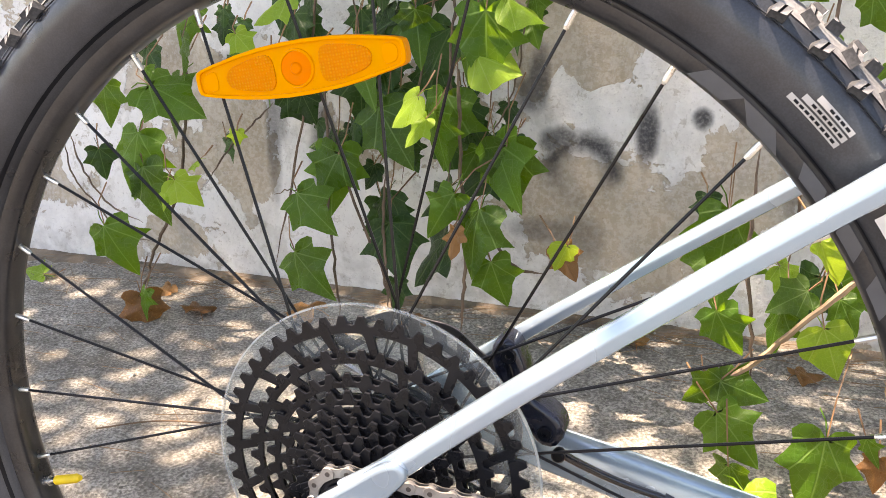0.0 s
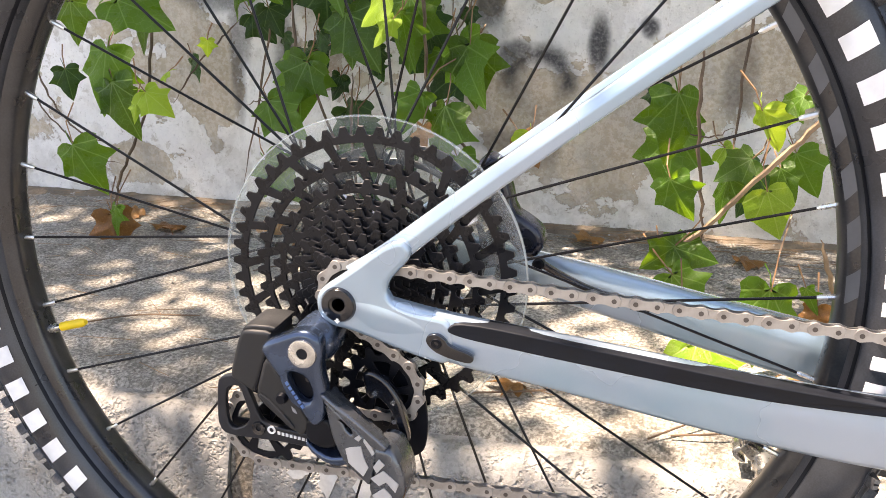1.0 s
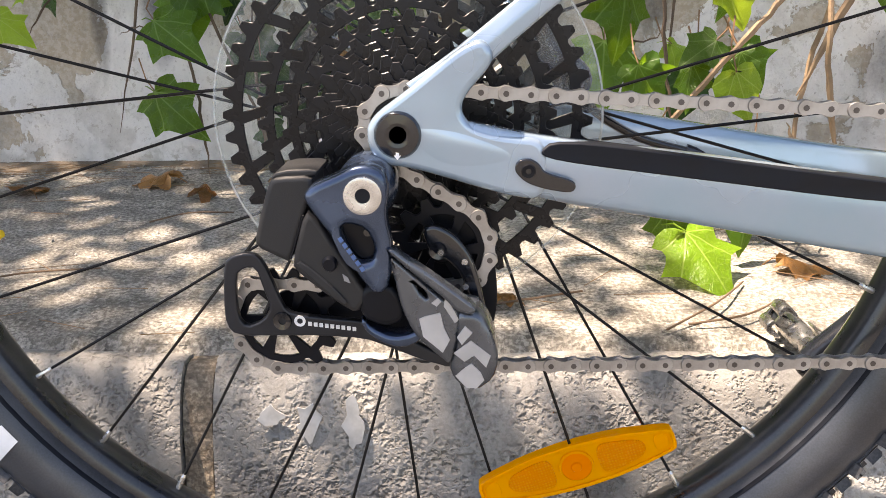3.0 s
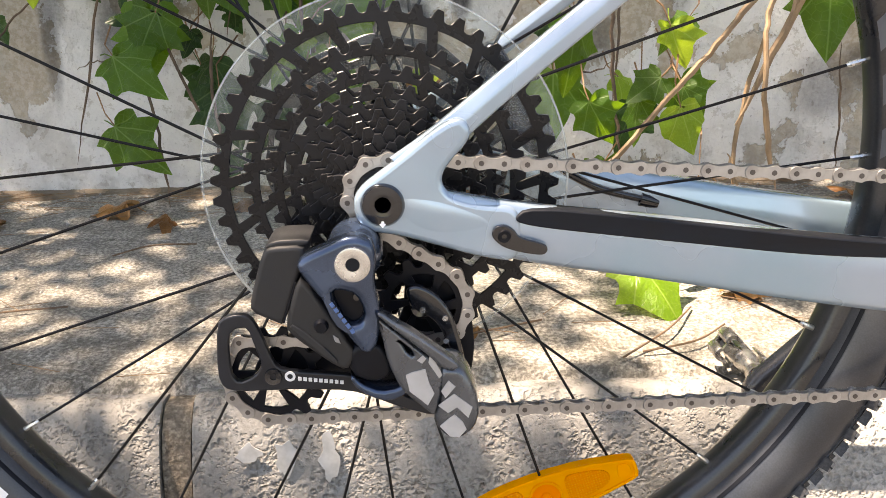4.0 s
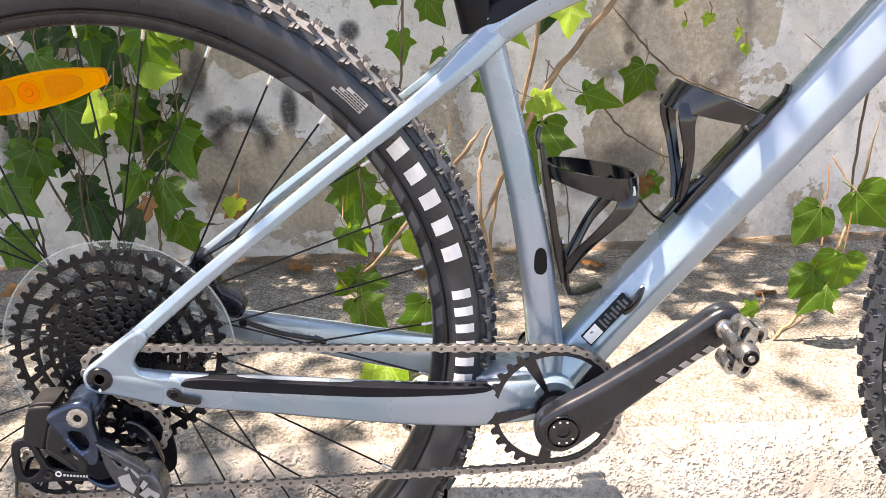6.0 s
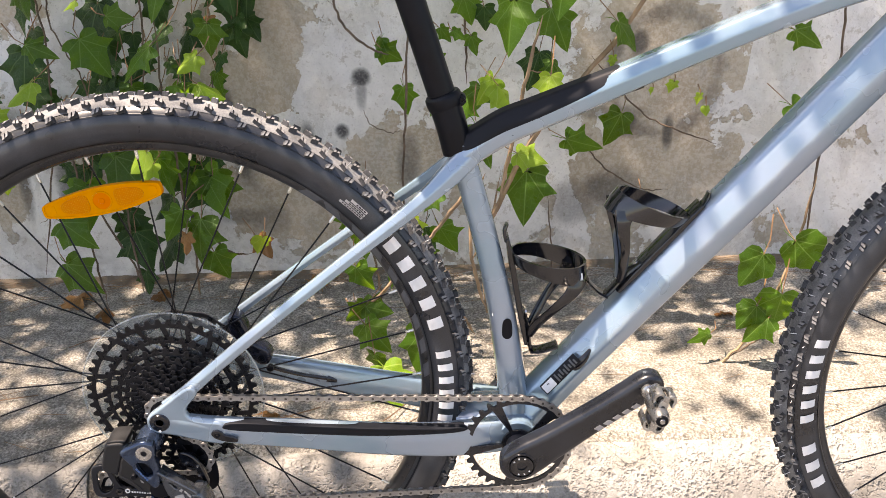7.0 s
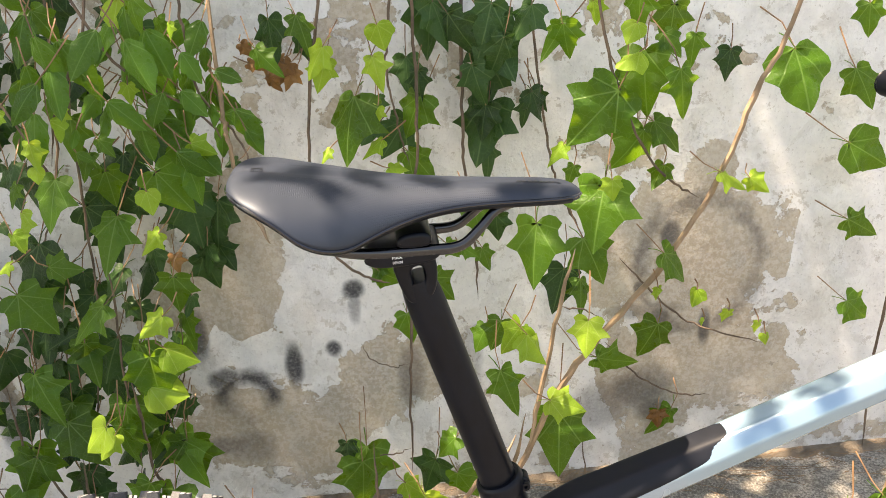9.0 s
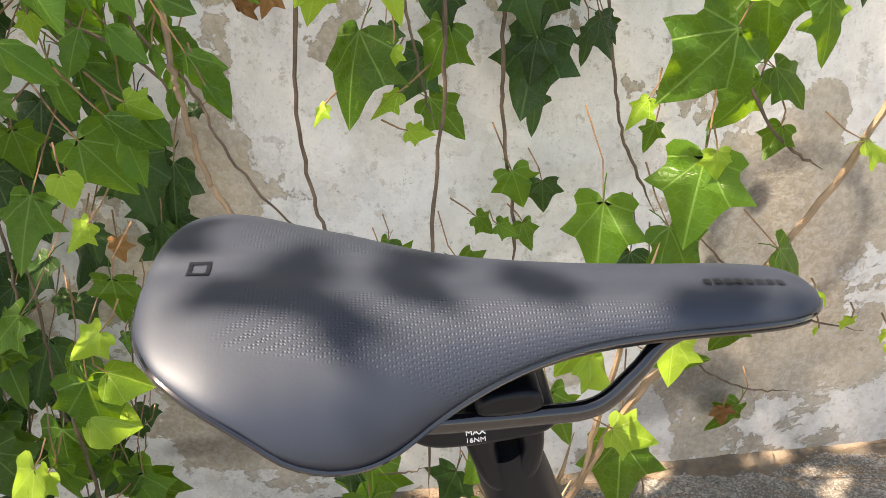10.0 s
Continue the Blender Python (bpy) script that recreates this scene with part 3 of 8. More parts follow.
zs = [-0.05] + [0.1 + 0.03 * i for i in range(46)] + [1.6, 1.8, 2.0]
front = [[bm.verts.new((x, WALL_Y + noise.noise(Vector((x * 3, 0, z * 3))) * 0.004 + noise.noise(Vector((x * 14, 5, z * 14))) * 0.0014, z)) for z in zs] for x in xs]
for a, b in zip(front, front[1:]):
    for j in range(len(zs) - 1):
        bm.faces.new((a[j], a[j + 1], b[j + 1], b[j]))
back = [[bm.verts.new((x, WALL_Y + 0.22, z)) for z in (zs[0], zs[-1])] for x in (xs[0], xs[-1])]
bm.faces.new((back[0][0], back[0][1], back[1][1], back[1][0]))
bm.faces.new([f[-1] for f in front] + [back[1][1], back[0][1]])
tagged(part("wall_north", bm, M_WALL, smooth=60), "old street wall with peeling white paint over beige render and black spray marks", "wall", kind="structure")

# ---- the bicycle ----
AXLE, BB, FRONT = (0.0, 0.365), (0.4205, 0.305), (1.118, 0.365)
bike = tagged(thing("bicycle", (0, 0, 0)), "pale blue-grey mountain bike parked with a pedal on the kerb", "bicycle")


def ring_bar(r, a, y, centre):
    """The point of a wheel at radius r, angle a in degrees."""
    return Vector((centre[0] + r * math.cos(radians(a)), y, centre[1] + r * math.sin(radians(a))))


# --- frame ---
seat_tube = [(0.4185, 0, 0.330, 0.030, 0.021), (0.416, 0, 0.365, 0.024, 0.0185), (0.403, 0, 0.45, 0.019, 0.0165), (0.383, 0, 0.545, 0.0165, 0.0150), (0.359, 0, 0.635, 0.0165, 0.0150), (0.349, 0, 0.672, 0.0175, 0.0165)]
part("seat_tube", tube(seat_tube, 24, 6, 2.6), M_PAINT, bike)
down_tube = [(0.425, 0, 0.305, 0.036, 0.026), (0.462, 0, 0.355, 0.032, 0.0235), (0.55, 0, 0.458, 0.028, 0.0235), (0.67, 0, 0.600, 0.028, 0.0265), (0.79, 0, 0.742, 0.027, 0.0285), (0.872, 0, 0.838, 0.026, 0.029)]
DOWN_SECTION = facets([(0.50, 1.0), (1.0, -0.10), (0.66, -1.0)])
part("down_tube", tube(down_tube, 28, 8, section=DOWN_SECTION), M_PAINT, bike)
top_tube = [(0.349, 0, 0.655, 0.022, 0.016), (0.40, 0, 0.688, 0.021, 0.0165), (0.49, 0, 0.726, 0.020, 0.0160), (0.60, 0, 0.773, 0.020, 0.0150), (0.73, 0, 0.825, 0.020, 0.0155), (0.862, 0, 0.868, 0.022, 0.018)]
TOP_SECTION = facets([(0.58, 1.0), (1.0, 0.15), (0.86, -0.72), (0.50, -1.0)])
part("top_tube", tube(top_tube, 26, 8, section=TOP_SECTION), M_PAINT, bike)
for side in (-1, 1):
    stay = [(0.362, side * 0.008, 0.662, 0.012, 0.0135), (0.338, side * 0.020, 0.641, 0.0105, 0.0130), (0.297, side * 0.037, 0.608, 0.0072, 0.0086), (0.20, side * 0.052, 0.5345, 0.0064, 0.0072), (0.10, side * 0.066, 0.456, 0.0062, 0.0072), (0.035, side * 0.077, 0.402, 0.0060, 0.0082), (0.012, side * 0.081, 0.381, 0.0052, 0.012)]
    if side > 0:
        stay = [(x, y, z, w * 0.85, h * 0.80) for x, y, z, w, h in stay]
    part("seat_stay", tube(stay[::-1], 20, 8, section=facets([(0.55, 1.0), (1.0, 0.05), (0.80, -0.85), (0.45, -1.0)])), M_PAINT, bike)
    cs = [(0.006, side * 0.0815, 0.3640, 0.0052, 0.0150), (0.035, side * 0.0805, 0.3580, 0.0068, 0.0135), (0.080, side * 0.077, 0.3475, 0.0085, 0.0160), (0.15, side * 0.071, 0.3375, 0.0095, 0.0180), (0.25, side * 0.061, 0.3215, 0.010, 0.0205), (0.33, side * 0.050, 0.3110, 0.011, 0.0225), (0.39, side * 0.036, 0.3070, 0.014, 0.0230), (0.42, side * 0.024, 0.305, 0.016, 0.023)]
    part("chain_stay", tube(cs, 22, 8, section=facets([(0.66, 1.0), (1.0, 0.25), (0.86, -0.80), (0.50, -1.0)])), M_PAINT, bike)
# the joint at the rear end: a plate that flows into both stays
end = [(-0.0155, 0.372), (-0.0155, 0.358), (-0.008, 0.3495), (0.010, 0.3475), (0.055, 0.3345), (0.075, 0.3325), (0.075, 0.3640), (0.050, 0.3655), (0.036, 0.370), (0.031, 0.377), (0.033, 0.385), (0.048, 0.402), (0.042, 0.4125), (0.030, 0.408), (0.006, 0.388)]
bore = [(AXLE[0] + 0.0085 * math.cos(k * 0.2618), AXLE[1] + 0.0085 * math.sin(k * 0.2618)) for k in range(24)]
for side in (-1, 1):
    part("dropout", plate([end, bore], side * 0.0765, side * 0.0865, 0.0035, 3, 4), M_PAINT, bike)
    lug = lathe([(0.0115, side * 0.064), (0.0125, side * 0.0765), (0.0125, side * 0.080)], AXLE, 32)
    part("axle_seat", lug, M_BLACK, bike)
axle = lathe([(0.0044, -0.0745), (0.0044, -0.0872), (0.0064, -0.0875), (0.0062, -0.0892), (0.0105, -0.0888), (0.0118, -0.0868), (0.0118, -0.080)], AXLE, 40)
part("axle_socket", lathe([(0.0, -0.0755), (0.0044, -0.0755), (0.0045, -0.0740)], AXLE, 12), M_COVER, bike)
part("thru_axle", axle, M_GLOSS, bike, "glossy black thru-axle head")
arrow = plate([[(0.0, 0.3530), (-0.0018, 0.3552), (-0.0008, 0.3552), (-0.0008, 0.3566), (0.0008, 0.3566), (0.0008, 0.3552), (0.0018, 0.3552)]], -0.0889, -0.0893, 0.00005, 0, 0)
part("arrow_mark", arrow, M_PRINT, bike)
part("bottom_bracket_shell", lathe([(0.0, -0.046), (0.024, -0.046), (0.0265, -0.044), (0.0265, 0.044), (0.024, 0.046), (0.0, 0.046)], BB, 40), M_PAINT, bike)
part("front_yoke", tube([(0.345, 0, 0.318, 0.030, 0.012), (0.375, 0, 0.316, 0.033, 0.020), (0.41, 0, 0.312, 0.034, 0.024)], 20, 5, 3.0), M_PAINT, bike)
# black guard along the chain stay and the port cover
pad = [(0.069, 0.3565), (0.078, 0.3640), (0.15, 0.3555), (0.25, 0.3420), (0.33, 0.3335), (0.352, 0.3330), (0.361, 0.3290), (0.348, 0.3255), (0.25, 0.3310), (0.15, 0.3440), (0.083, 0.3525)]


def stay_y(x):
    xs = (0.035, 0.08, 0.15, 0.25, 0.33, 0.39)
    return float(np.interp(x, xs, (-0.0873, -0.0855, -0.0805, -0.071, -0.061, -0.05)))


me = plate([pad], -0.0016, 0.012, 0.0008, 2, 2)
for v in me.vertices:
    v.co.y += stay_y(v.co.x)
part("chain_stay_guard", me, M_COVER, bike, "matt black rubber guard on the chain stay")
port = [(0.0580, 0.3480), (0.0590, 0.3535), (0.0655, 0.3550), (0.0705, 0.3520), (0.0730, 0.3478), (0.0880, 0.3440), (0.0890, 0.3400), (0.0860, 0.3375), (0.0730, 0.3395), (0.0640, 0.3425)]
part("port_cover", plate([port], -0.0862, -0.0895, 0.0006, 2, 2), M_GLOSS, bike, "small black cable port cover")
part("port_screw", lathe([(0.0014, -0.0890), (0.0014, -0.0902), (0.0032, -0.0904), (0.0038, -0.0890)], (0.0650, 0.3484), 20), M_BLACK, bike)
# seat tube window, tube cover, cable ports and label
hole = [(0.4005, 0.4345), (0.4010, 0.4555), (0.4065, 0.4600), (0.4125, 0.4565), (0.4140, 0.4360), (0.4085, 0.4310)]
part("tube_plug", plate([hole], -0.0172, -0.0200, 0.0006, 3, 2), M_BLACK, bike, "dark oval plug in the seat tube")
part("battery_port", tube([(0.4885, -0.026, 0.394, 0.003, 0.005), (0.493, -0.0285, 0.400, 0.004, 0.0062), (0.501, -0.028, 0.409, 0.003, 0.005), (0.508, -0.024, 0.419, 0.0015, 0.002)], 12, 4), M_GLOSS, bike, "black cable grommet on the down tube")


def on_down_tube(u, v, lift=0.0):
    """A point on the camera's side of the down tube, u along it from the bottom, v across."""
    ax = Vector((0.645, 0, 0.764))
    up = Vector((-0.764, 0, 0.645))
    return Vector((0.462, -0.0325 - lift, 0.355)) + ax * u + up * v


def tube_sticker(u0, u1, v0, v1, lift, name, m, steps=6):
    bm = bmesh.new()
    rows = []
    for i in range(steps + 1):
        v = v0 + (v1 - v0) * i / steps
        bend = 0.032 * (1 - max(0.0, 1 - (abs(v) / 0.0235) ** 3.0) ** (1 / 3.0))
        row = []
        for u in (u0, u1):
            p = on_down_tube(u, v, lift)
            p.y += bend
            row.append(bm.verts.new(p))
        rows.append(row)
    for a, b in zip(rows, rows[1:]):
        bm.faces.new((a[0], a[1], b[1], b[0]))
    return part(name, bm, m, bike)


tagged(tube_sticker(0.002, 0.062, 0.0075, 0.0195, 0.0012, "size_label", M_BLACK), "black label with white size field and small print")
tube_sticker(0.0035, 0.021, 0.0088, 0.0184, 0.0018, "size_field", M_PRINT)
ax = Vector((0.645, 0, 0.764))
upv = Vector((-0.764, -0.30, 0.645)).normalized()
m3 = Matrix((ax, upv, ax.cross(upv))).transposed().to_4x4()
m3.translation = on_down_tube(0.0125, 0.0135, 0.0030) + Vector((0, 0.0048, 0))
part("size_number", writing("3", 0.0095, m3 @ Matrix.Rotation(radians(0), 4, "Z")), M_BLACK, bike)
for i in range(8):
    tube_sticker(0.025 + i * 0.0044, 0.0275 + i * 0.0044, 0.0088 + (i % 3) * 0.0012, 0.0182 - (i % 2) * 0.0022, 0.0018, "print_bar", M_GREYPRINT)
# seat mast sleeve, clamp and the black cover along the top tube
part("seat_sleeve", tube([(0.3475, 0, 0.662, 0.0185, 0.0170), (0.341, 0, 0.690, 0.0185, 0.0175), (0.3325, 0, 0.718, 0.0182, 0.0178)], 28, 5, 2.2), M_BLACK, bike, "matt black seat tube sleeve")
clamp = part("seat_clamp", tube([(0.3345, 0, 0.7135, 0.0198, 0.0195), (0.3330, 0, 0.7180, 0.0208, 0.0205), (0.3310, 0, 0.7250, 0.0205, 0.0202), (0.3300, 0, 0.7280, 0.0185, 0.0182)], 32, 3, 2.0), M_BLACK, bike, "black seat post clamp")
part("clamp_lug", plate([[(0.346, 0.717), (0.347, 0.727), (0.351, 0.729), (0.356, 0.726), (0.357, 0.719), (0.352, 0.714)]], -0.007, 0.007, 0.002), M_BLACK, clamp)
part("clamp_bolt", lathe([(0.0016, -0.0085), (0.0016, -0.0110), (0.0036, -0.0112), (0.0040, -0.0070)], (0.3520, 0.7215), 18), M_BLACK, clamp)
cover = []
for x, up, wide in ((0.350, 0.0090, 0.80), (0.365, 0.0065, 0.96), (0.40, 0.0048, 1.02), (0.43, 0.0038, 1.015), (0.460, 0.0030, 1.0), (0.490, 0.0019, 0.975), (0.520, 0.0006, 0.95), (0.545, -0.0012, 0.90)):
    z, w, h = (float(np.interp(x, [q[0] for q in top_tube], [q[k] for q in top_tube])) for k in (2, 3, 4))
    cover.append((x, 0, z + up, w * wide, h))
part("top_tube_cover", tube(cover, 26, 6, section=TOP_SECTION), M_COVER, bike, "black finish along the top tube")

# --- wheels ---
TYRE = [(0.3130, -0.0125), (0.3155, -0.0185), (0.3200, -0.0235), (0.3280, -0.0278), (0.3360, -0.0290), (0.3440, -0.0280), (0.3510, -0.0242), (0.3570, -0.0175), (0.3610, -0.0090), (0.3622, 0.0)]
TYRE = TYRE + [(r, -y) for r, y in TYRE[-2::-1]]


def tyre_y(r):
    return float(np.interp(r, [p[0] for p in TYRE[:10]], [p[1] for p in TYRE[:10]]))


def patch(bm, centre, a0, a1, r0, r1, side, lift=0.0005, depth=tyre_y, n=3, slant=0.0):
    """A thin raised patch on the side of a tyre or rim between two angles and two radii."""
    rows = []
    k = max(1, int(abs(a1 - a0) / 1.0) + 1)
    for i in range(k + 1):
        a = a0 + (a1 - a0) * i / k
        row = []
        for j in range(n + 1):
            r = r0 + (r1 - r0) * j / n
            row.append(bm.verts.new(ring_bar(r, a + slant * (r - r0) / (r1 - r0), -side * (depth(r) - lift) if side > 0 else depth(r) - lift, centre)))
        rows.append(row)
    for a, b in zip(rows, rows[1:]):
        for j in range(n):
            bm.faces.new((a[j], b[j], b[j + 1], a[j + 1]))


def slab(bm, centre, a0, a1, r0, r1):
    """A plain leaning block, the size of a printed character."""
    lean = (a1 - a0) * 0.12
    patch(bm, centre, a0, a1 - lean, r0, r1, -1, lift=0.0010, n=8, slant=lean)


def tyre(name, centre, marks, label, turn):
    ob = part(name, lathe(TYRE, centre, 160), M_RUBBER, bike, label, smooth=60)
    # raised bead line and the little moulding vents
    bm = lathe([(0.3165, -0.0198), (0.3172, -0.0212), (0.3182, -0.0222)], centre, 120)
    part("bead_line", bm, M_BLACK, ob)
    bm = bmesh.new()
    hair = random.Random(5)
    for k in range(172):
        a = k * 360 / 172 + hair.uniform(-0.5, 0.5)
        r, y = ((0.3525, -0.0238), (0.3600, -0.0120))[k % 2]
        p = ring_bar(r, a, y, centre)
        out = (p - Vector((centre[0], p.y, centre[1]))).normalized()
        rod(p, p + Vector((hair.uniform(-0.001, 0.001), -0.0040 if k % 2 == 0 else -0.001, 0)) + out * (0.003 if k % 2 == 0 else hair.uniform(0.006, 0.010)), 0.00045, 4, bm, 0.0003)
    tagged(part("vent_spike", bm, M_PRINT, ob), kind="stuff")
    for a0, a1, count, blank_at, r0, r1 in marks:
        step = (a1 - a0) / count
        for i in range(count):
            if i in blank_at:
                continue
            bm = bmesh.new()
            slab(bm, centre, a0 + step * i + step * 0.21, a0 + step * (i + 1) - step * 0.21, r0, r1)
            part("printed_mark", bm, M_PRINT, ob)
    # tread
    def knob_mesh(w, l, h, lean, twist):
        """A rubber block with a dusty, worn top in two ridges."""
        bm = bmesh.new()
        lo = [bm.verts.new((sx * l * 0.60, sy * w * 0.62, -0.0030)) for sx, sy in ((-1, -1), (1, -1), (1, 1), (-1, 1))]
        hi = [bm.verts.new((sx * l * 0.5 + twist * sy * 0.001, sy * w * 0.5 + lean, h * (0.90 if sx * sy * twist > 0 else 1.0))) for sx, sy in ((-1, -1), (1, -1), (1, 1), (-1, 1))]
        for i in range(4):
            bm.faces.new((lo[i], lo[(i + 1) % 4], hi[(i + 1) % 4], hi[i]))
        # the top: two ridges with a sipe between them
        a = [hi[0].co.lerp(hi[1].co, f) for f in (0.40, 0.50, 0.60)]
        b = [hi[3].co.lerp(hi[2].co, f) for f in (0.40, 0.50, 0.60)]
        for q in (a, b):
            q[1] = q[1] - Vector((0, 0, h * 0.30))
        va, vb = [bm.verts.new(c) for c in a], [bm.verts.new(c) for c in b]
        tops = [bm.faces.new((hi[0], va[0], vb[0], hi[3])), bm.faces.new((va[2], hi[1], hi[2], vb[2]))]
        bm.faces.new((va[0], va[1], vb[1], vb[0]))
        bm.faces.new((va[1], va[2], vb[2], vb[1]))
        for f in tops:
            f.material_index = 1
        me = bpy.data.meshes.new("knob")
        bm.to_mesh(me)
        bm.free()
        me.materials.append(M_KNOBSIDE)
        me.materials.append(M_KNOB)
        return me
    rows = [(-1, 86, 0.0, 0.0232, 0.0052, 0.0078, 0.0068, 1.2), (-1, 86, 0.5, 0.0150, 0.0050, 0.0086, 0.0064, -1.6), (-1, 86, 0.05, 0.0055, 0.0052, 0.0074, 0.0064, 1.3),
            (1, 86, 0.45, 0.0048, 0.0052, 0.0074, 0.0064, -1.3), (1, 86, 0.95, 0.0150, 0.0050, 0.0086, 0.0064, 1.6), (1, 86, 0.3, 0.0232, 0.0052, 0.0078, 0.0068, -1.2)]
    rest = bmesh.new()
    for q, (side, count, shift, off, w, l, h, tw) in enumerate(rows):
        me = knob_mesh(w, l, h, 0.0, tw)
        # how steep the crown is there
        rr = float(np.interp(-off, [p[1] for p in TYRE[4:10]], [p[0] for p in TYRE[4:10]]))
        r2 = float(np.interp(-off - 0.002, [p[1] for p in TYRE[4:10]], [p[0] for p in TYRE[4:10]]))
        tip = math.degrees(math.atan2(rr - r2, 0.002)) * side
        for k in range(count):
            a = (k + shift) * 360 / count + turn
            m = Matrix.Translation(ring_bar(rr, a, side * off, centre)) @ Matrix.Rotation(radians(90 - a), 4, "Y") @ Matrix.Rotation(radians(-tip), 4, "X") @ Matrix.Rotation(radians(tw * 14), 4, "Z")
            if q < 3:
                o = new("knob", me)
                o.parent = ob
                o.matrix_basis = m
            else:
                tmp = me.copy()
                tmp.transform(m)
                rest.from_mesh(tmp)
                bpy.data.meshes.remove(tmp)
    me = bpy.data.meshes.new("far_tread")
    rest.to_mesh(me)
    rest.free()
    me.materials.append(M_KNOBSIDE)
    me.materials.append(M_KNOB)
    tagged(finish("far_tread", me, M_KNOBSIDE, ob, smooth=0), kind="stuff")
    # dust on the carcass between the knobs, and the thin moulding line above the print
    band = [(0.3562, -0.0192), (0.3583, -0.0168), (0.3618, -0.0088), (0.3630, 0.0), (0.3618, 0.0088), (0.3583, 0.0168), (0.3562, 0.0192)]
    part("tread_base", lathe(band, centre, 160), M_TREADBASE, ob, "dusty base of the tread", smooth=60)
    part("moulding_line", lathe([(0.3492, -0.0256), (0.3497, -0.0264), (0.3502, -0.0256)], centre, 120), M_RUBBER, ob)
    return ob


RIM = [(0.3030, 0.0), (0.3032, -0.0060), (0.3050, -0.0105), (0.3090, -0.0132), (0.3150, -0.0145), (0.3205, -0.0147), (0.3212, -0.0135), (0.3205, -0.0120), (0.3100, -0.0115), (0.3080, 0.0)]
RIM = RIM + [(r, -y) for r, y in RIM[-2:0:-1]]


def rim_y(r):
    return float(np.interp(r, [p[0] for p in RIM[:6]], [p[1] for p in RIM[:6]]))


def wheel(name, centre, label, a0, flanges, valve):
    ob = part(name, lathe(RIM, centre, 160, closed=True), M_RIM, bike, label, smooth=50)
    fr = 0.0285
    for k in range(32):
        a = a0 + 11.25 * k
        side = flanges[k % 2]
        lead = 62 if (k // 2) % 2 else -62
        p = ring_bar(0.3005, a, 0.002 * (1 if side > 0 else -1), centre)
        h = ring_bar(fr, a + lead, side, centre)
        part("spoke", rod(p, h, 0.00105, 6), M_SPOKE, ob)
        d = (h - p).normalized()
        bm = rod(p - d * 0.004, p + d * 0.0065, 0.0019, 8)
        rod(p + d * 0.0065, p + d * 0.0085, 0.0019, 8, bm, 0.0012)
        part("nipple", bm, M_NIPPLE, ob)
    if valve is not None:
        d = (ring_bar(0, valve, 0, centre) - ring_bar(1, valve, 0, centre)).normalized()
        p = ring_bar(0.304, valve, 0, centre)
        bm = rod(p, p + d * 0.006, 0.0042, 14)
        rod(p + d * 0.006, p + d * 0.026, 0.0029, 12, bm)
        v = part("valve", bm, M_STEEL, ob, "silver tyre valve")
        bm = rod(p + d * 0.0125, p + d * 0.0330, 0.0037, 14)
        rod(p + d * 0.0330, p + d * 0.0370, 0.0037, 14, bm, 0.0022)
        part("valve_cap", bm, M_YELLOWCAP, ob, "yellow plastic valve cap")
    return ob


rear = wheel("rear_wheel", AXLE, "black rear wheel with black spokes and silver nipples", 2.1, (-0.0205, 0.0335), 197.3)
for i in range(7):
    bm = bmesh.new()
    patch(bm, AXLE, 2 + i * 6.2, 5.4 + i * 6.2, 0.3065, 0.3170, -1, 0.0004, rim_y, 3, 1.6)
    part("rim_mark", bm, M_GREYPRINT, rear)
bm = bmesh.new()
patch(bm, AXLE, 45.5, 49.5, 0.3050, 0.3200, -1, 0.0004, rim_y, 3, 3.5)
patch(bm, AXLE, 53, 57, 0.3050, 0.3200, -1, 0.0004, rim_y, 3, -2.5)
part("rim_mark", bm, M_GREYPRINT, rear)
rear_tyre = tyre("rear_tyre", AXLE, [(-8, 10.5, 6, (), 0.3250, 0.3430), (14, 38, 5, (), 0.3250, 0.3430), (181.0, 221.5, 8, (), 0.3250, 0.3430)], "black knobbly tyre with dusty tread and white marks", 0.0)
# the red end of the white word
bm = bmesh.new()
slab(bm, AXLE, 173.6, 178.2, 0.3250, 0.3430)
part("printed_mark", bm, plain("red_print", (0.50, 0.035, 0.025), 0.5, 0.0, 0.12, 40.0, 500.0, 0.1, 0.0002), rear_tyre, "small red printed mark")
# small label: outlined field with three rows of print
for i in range(3):
    bm = bmesh.new()
    patch(bm, AXLE, 49.4 - i * 0.9, 43.6, 0.3285 + i * 0.0042, 0.3317 + i * 0.0042, -1)
    part("printed_mark", bm, M_PALEMARK, rear_tyre)
    bm = bmesh.new()
    for j in range(8 - 2 * i):
        patch(bm, AXLE, 44.0 + j * 0.62, 44.45 + j * 0.62, 0.3294 + i * 0.0042, 0.3308 + i * 0.0042, -1, 0.0009)
    part("print_bar", bm, M_BLACK, rear_tyre)

hub = lathe([(0.006, -0.074), (0.010, -0.074), (0.014, -0.064), (0.016, -0.030), (0.031, -0.0222), (0.031, -0.0190), (0.018, -0.014), (0.0155, 0.0), (0.018, 0.028), (0.031, 0.0320), (0.031, 0.0350), (0.020, 0.038), (0.014, 0.064), (0.010, 0.074), (0.006, 0.074)], AXLE, 48)
part("hub", hub, M_BLACK, rear, "black rear hub")


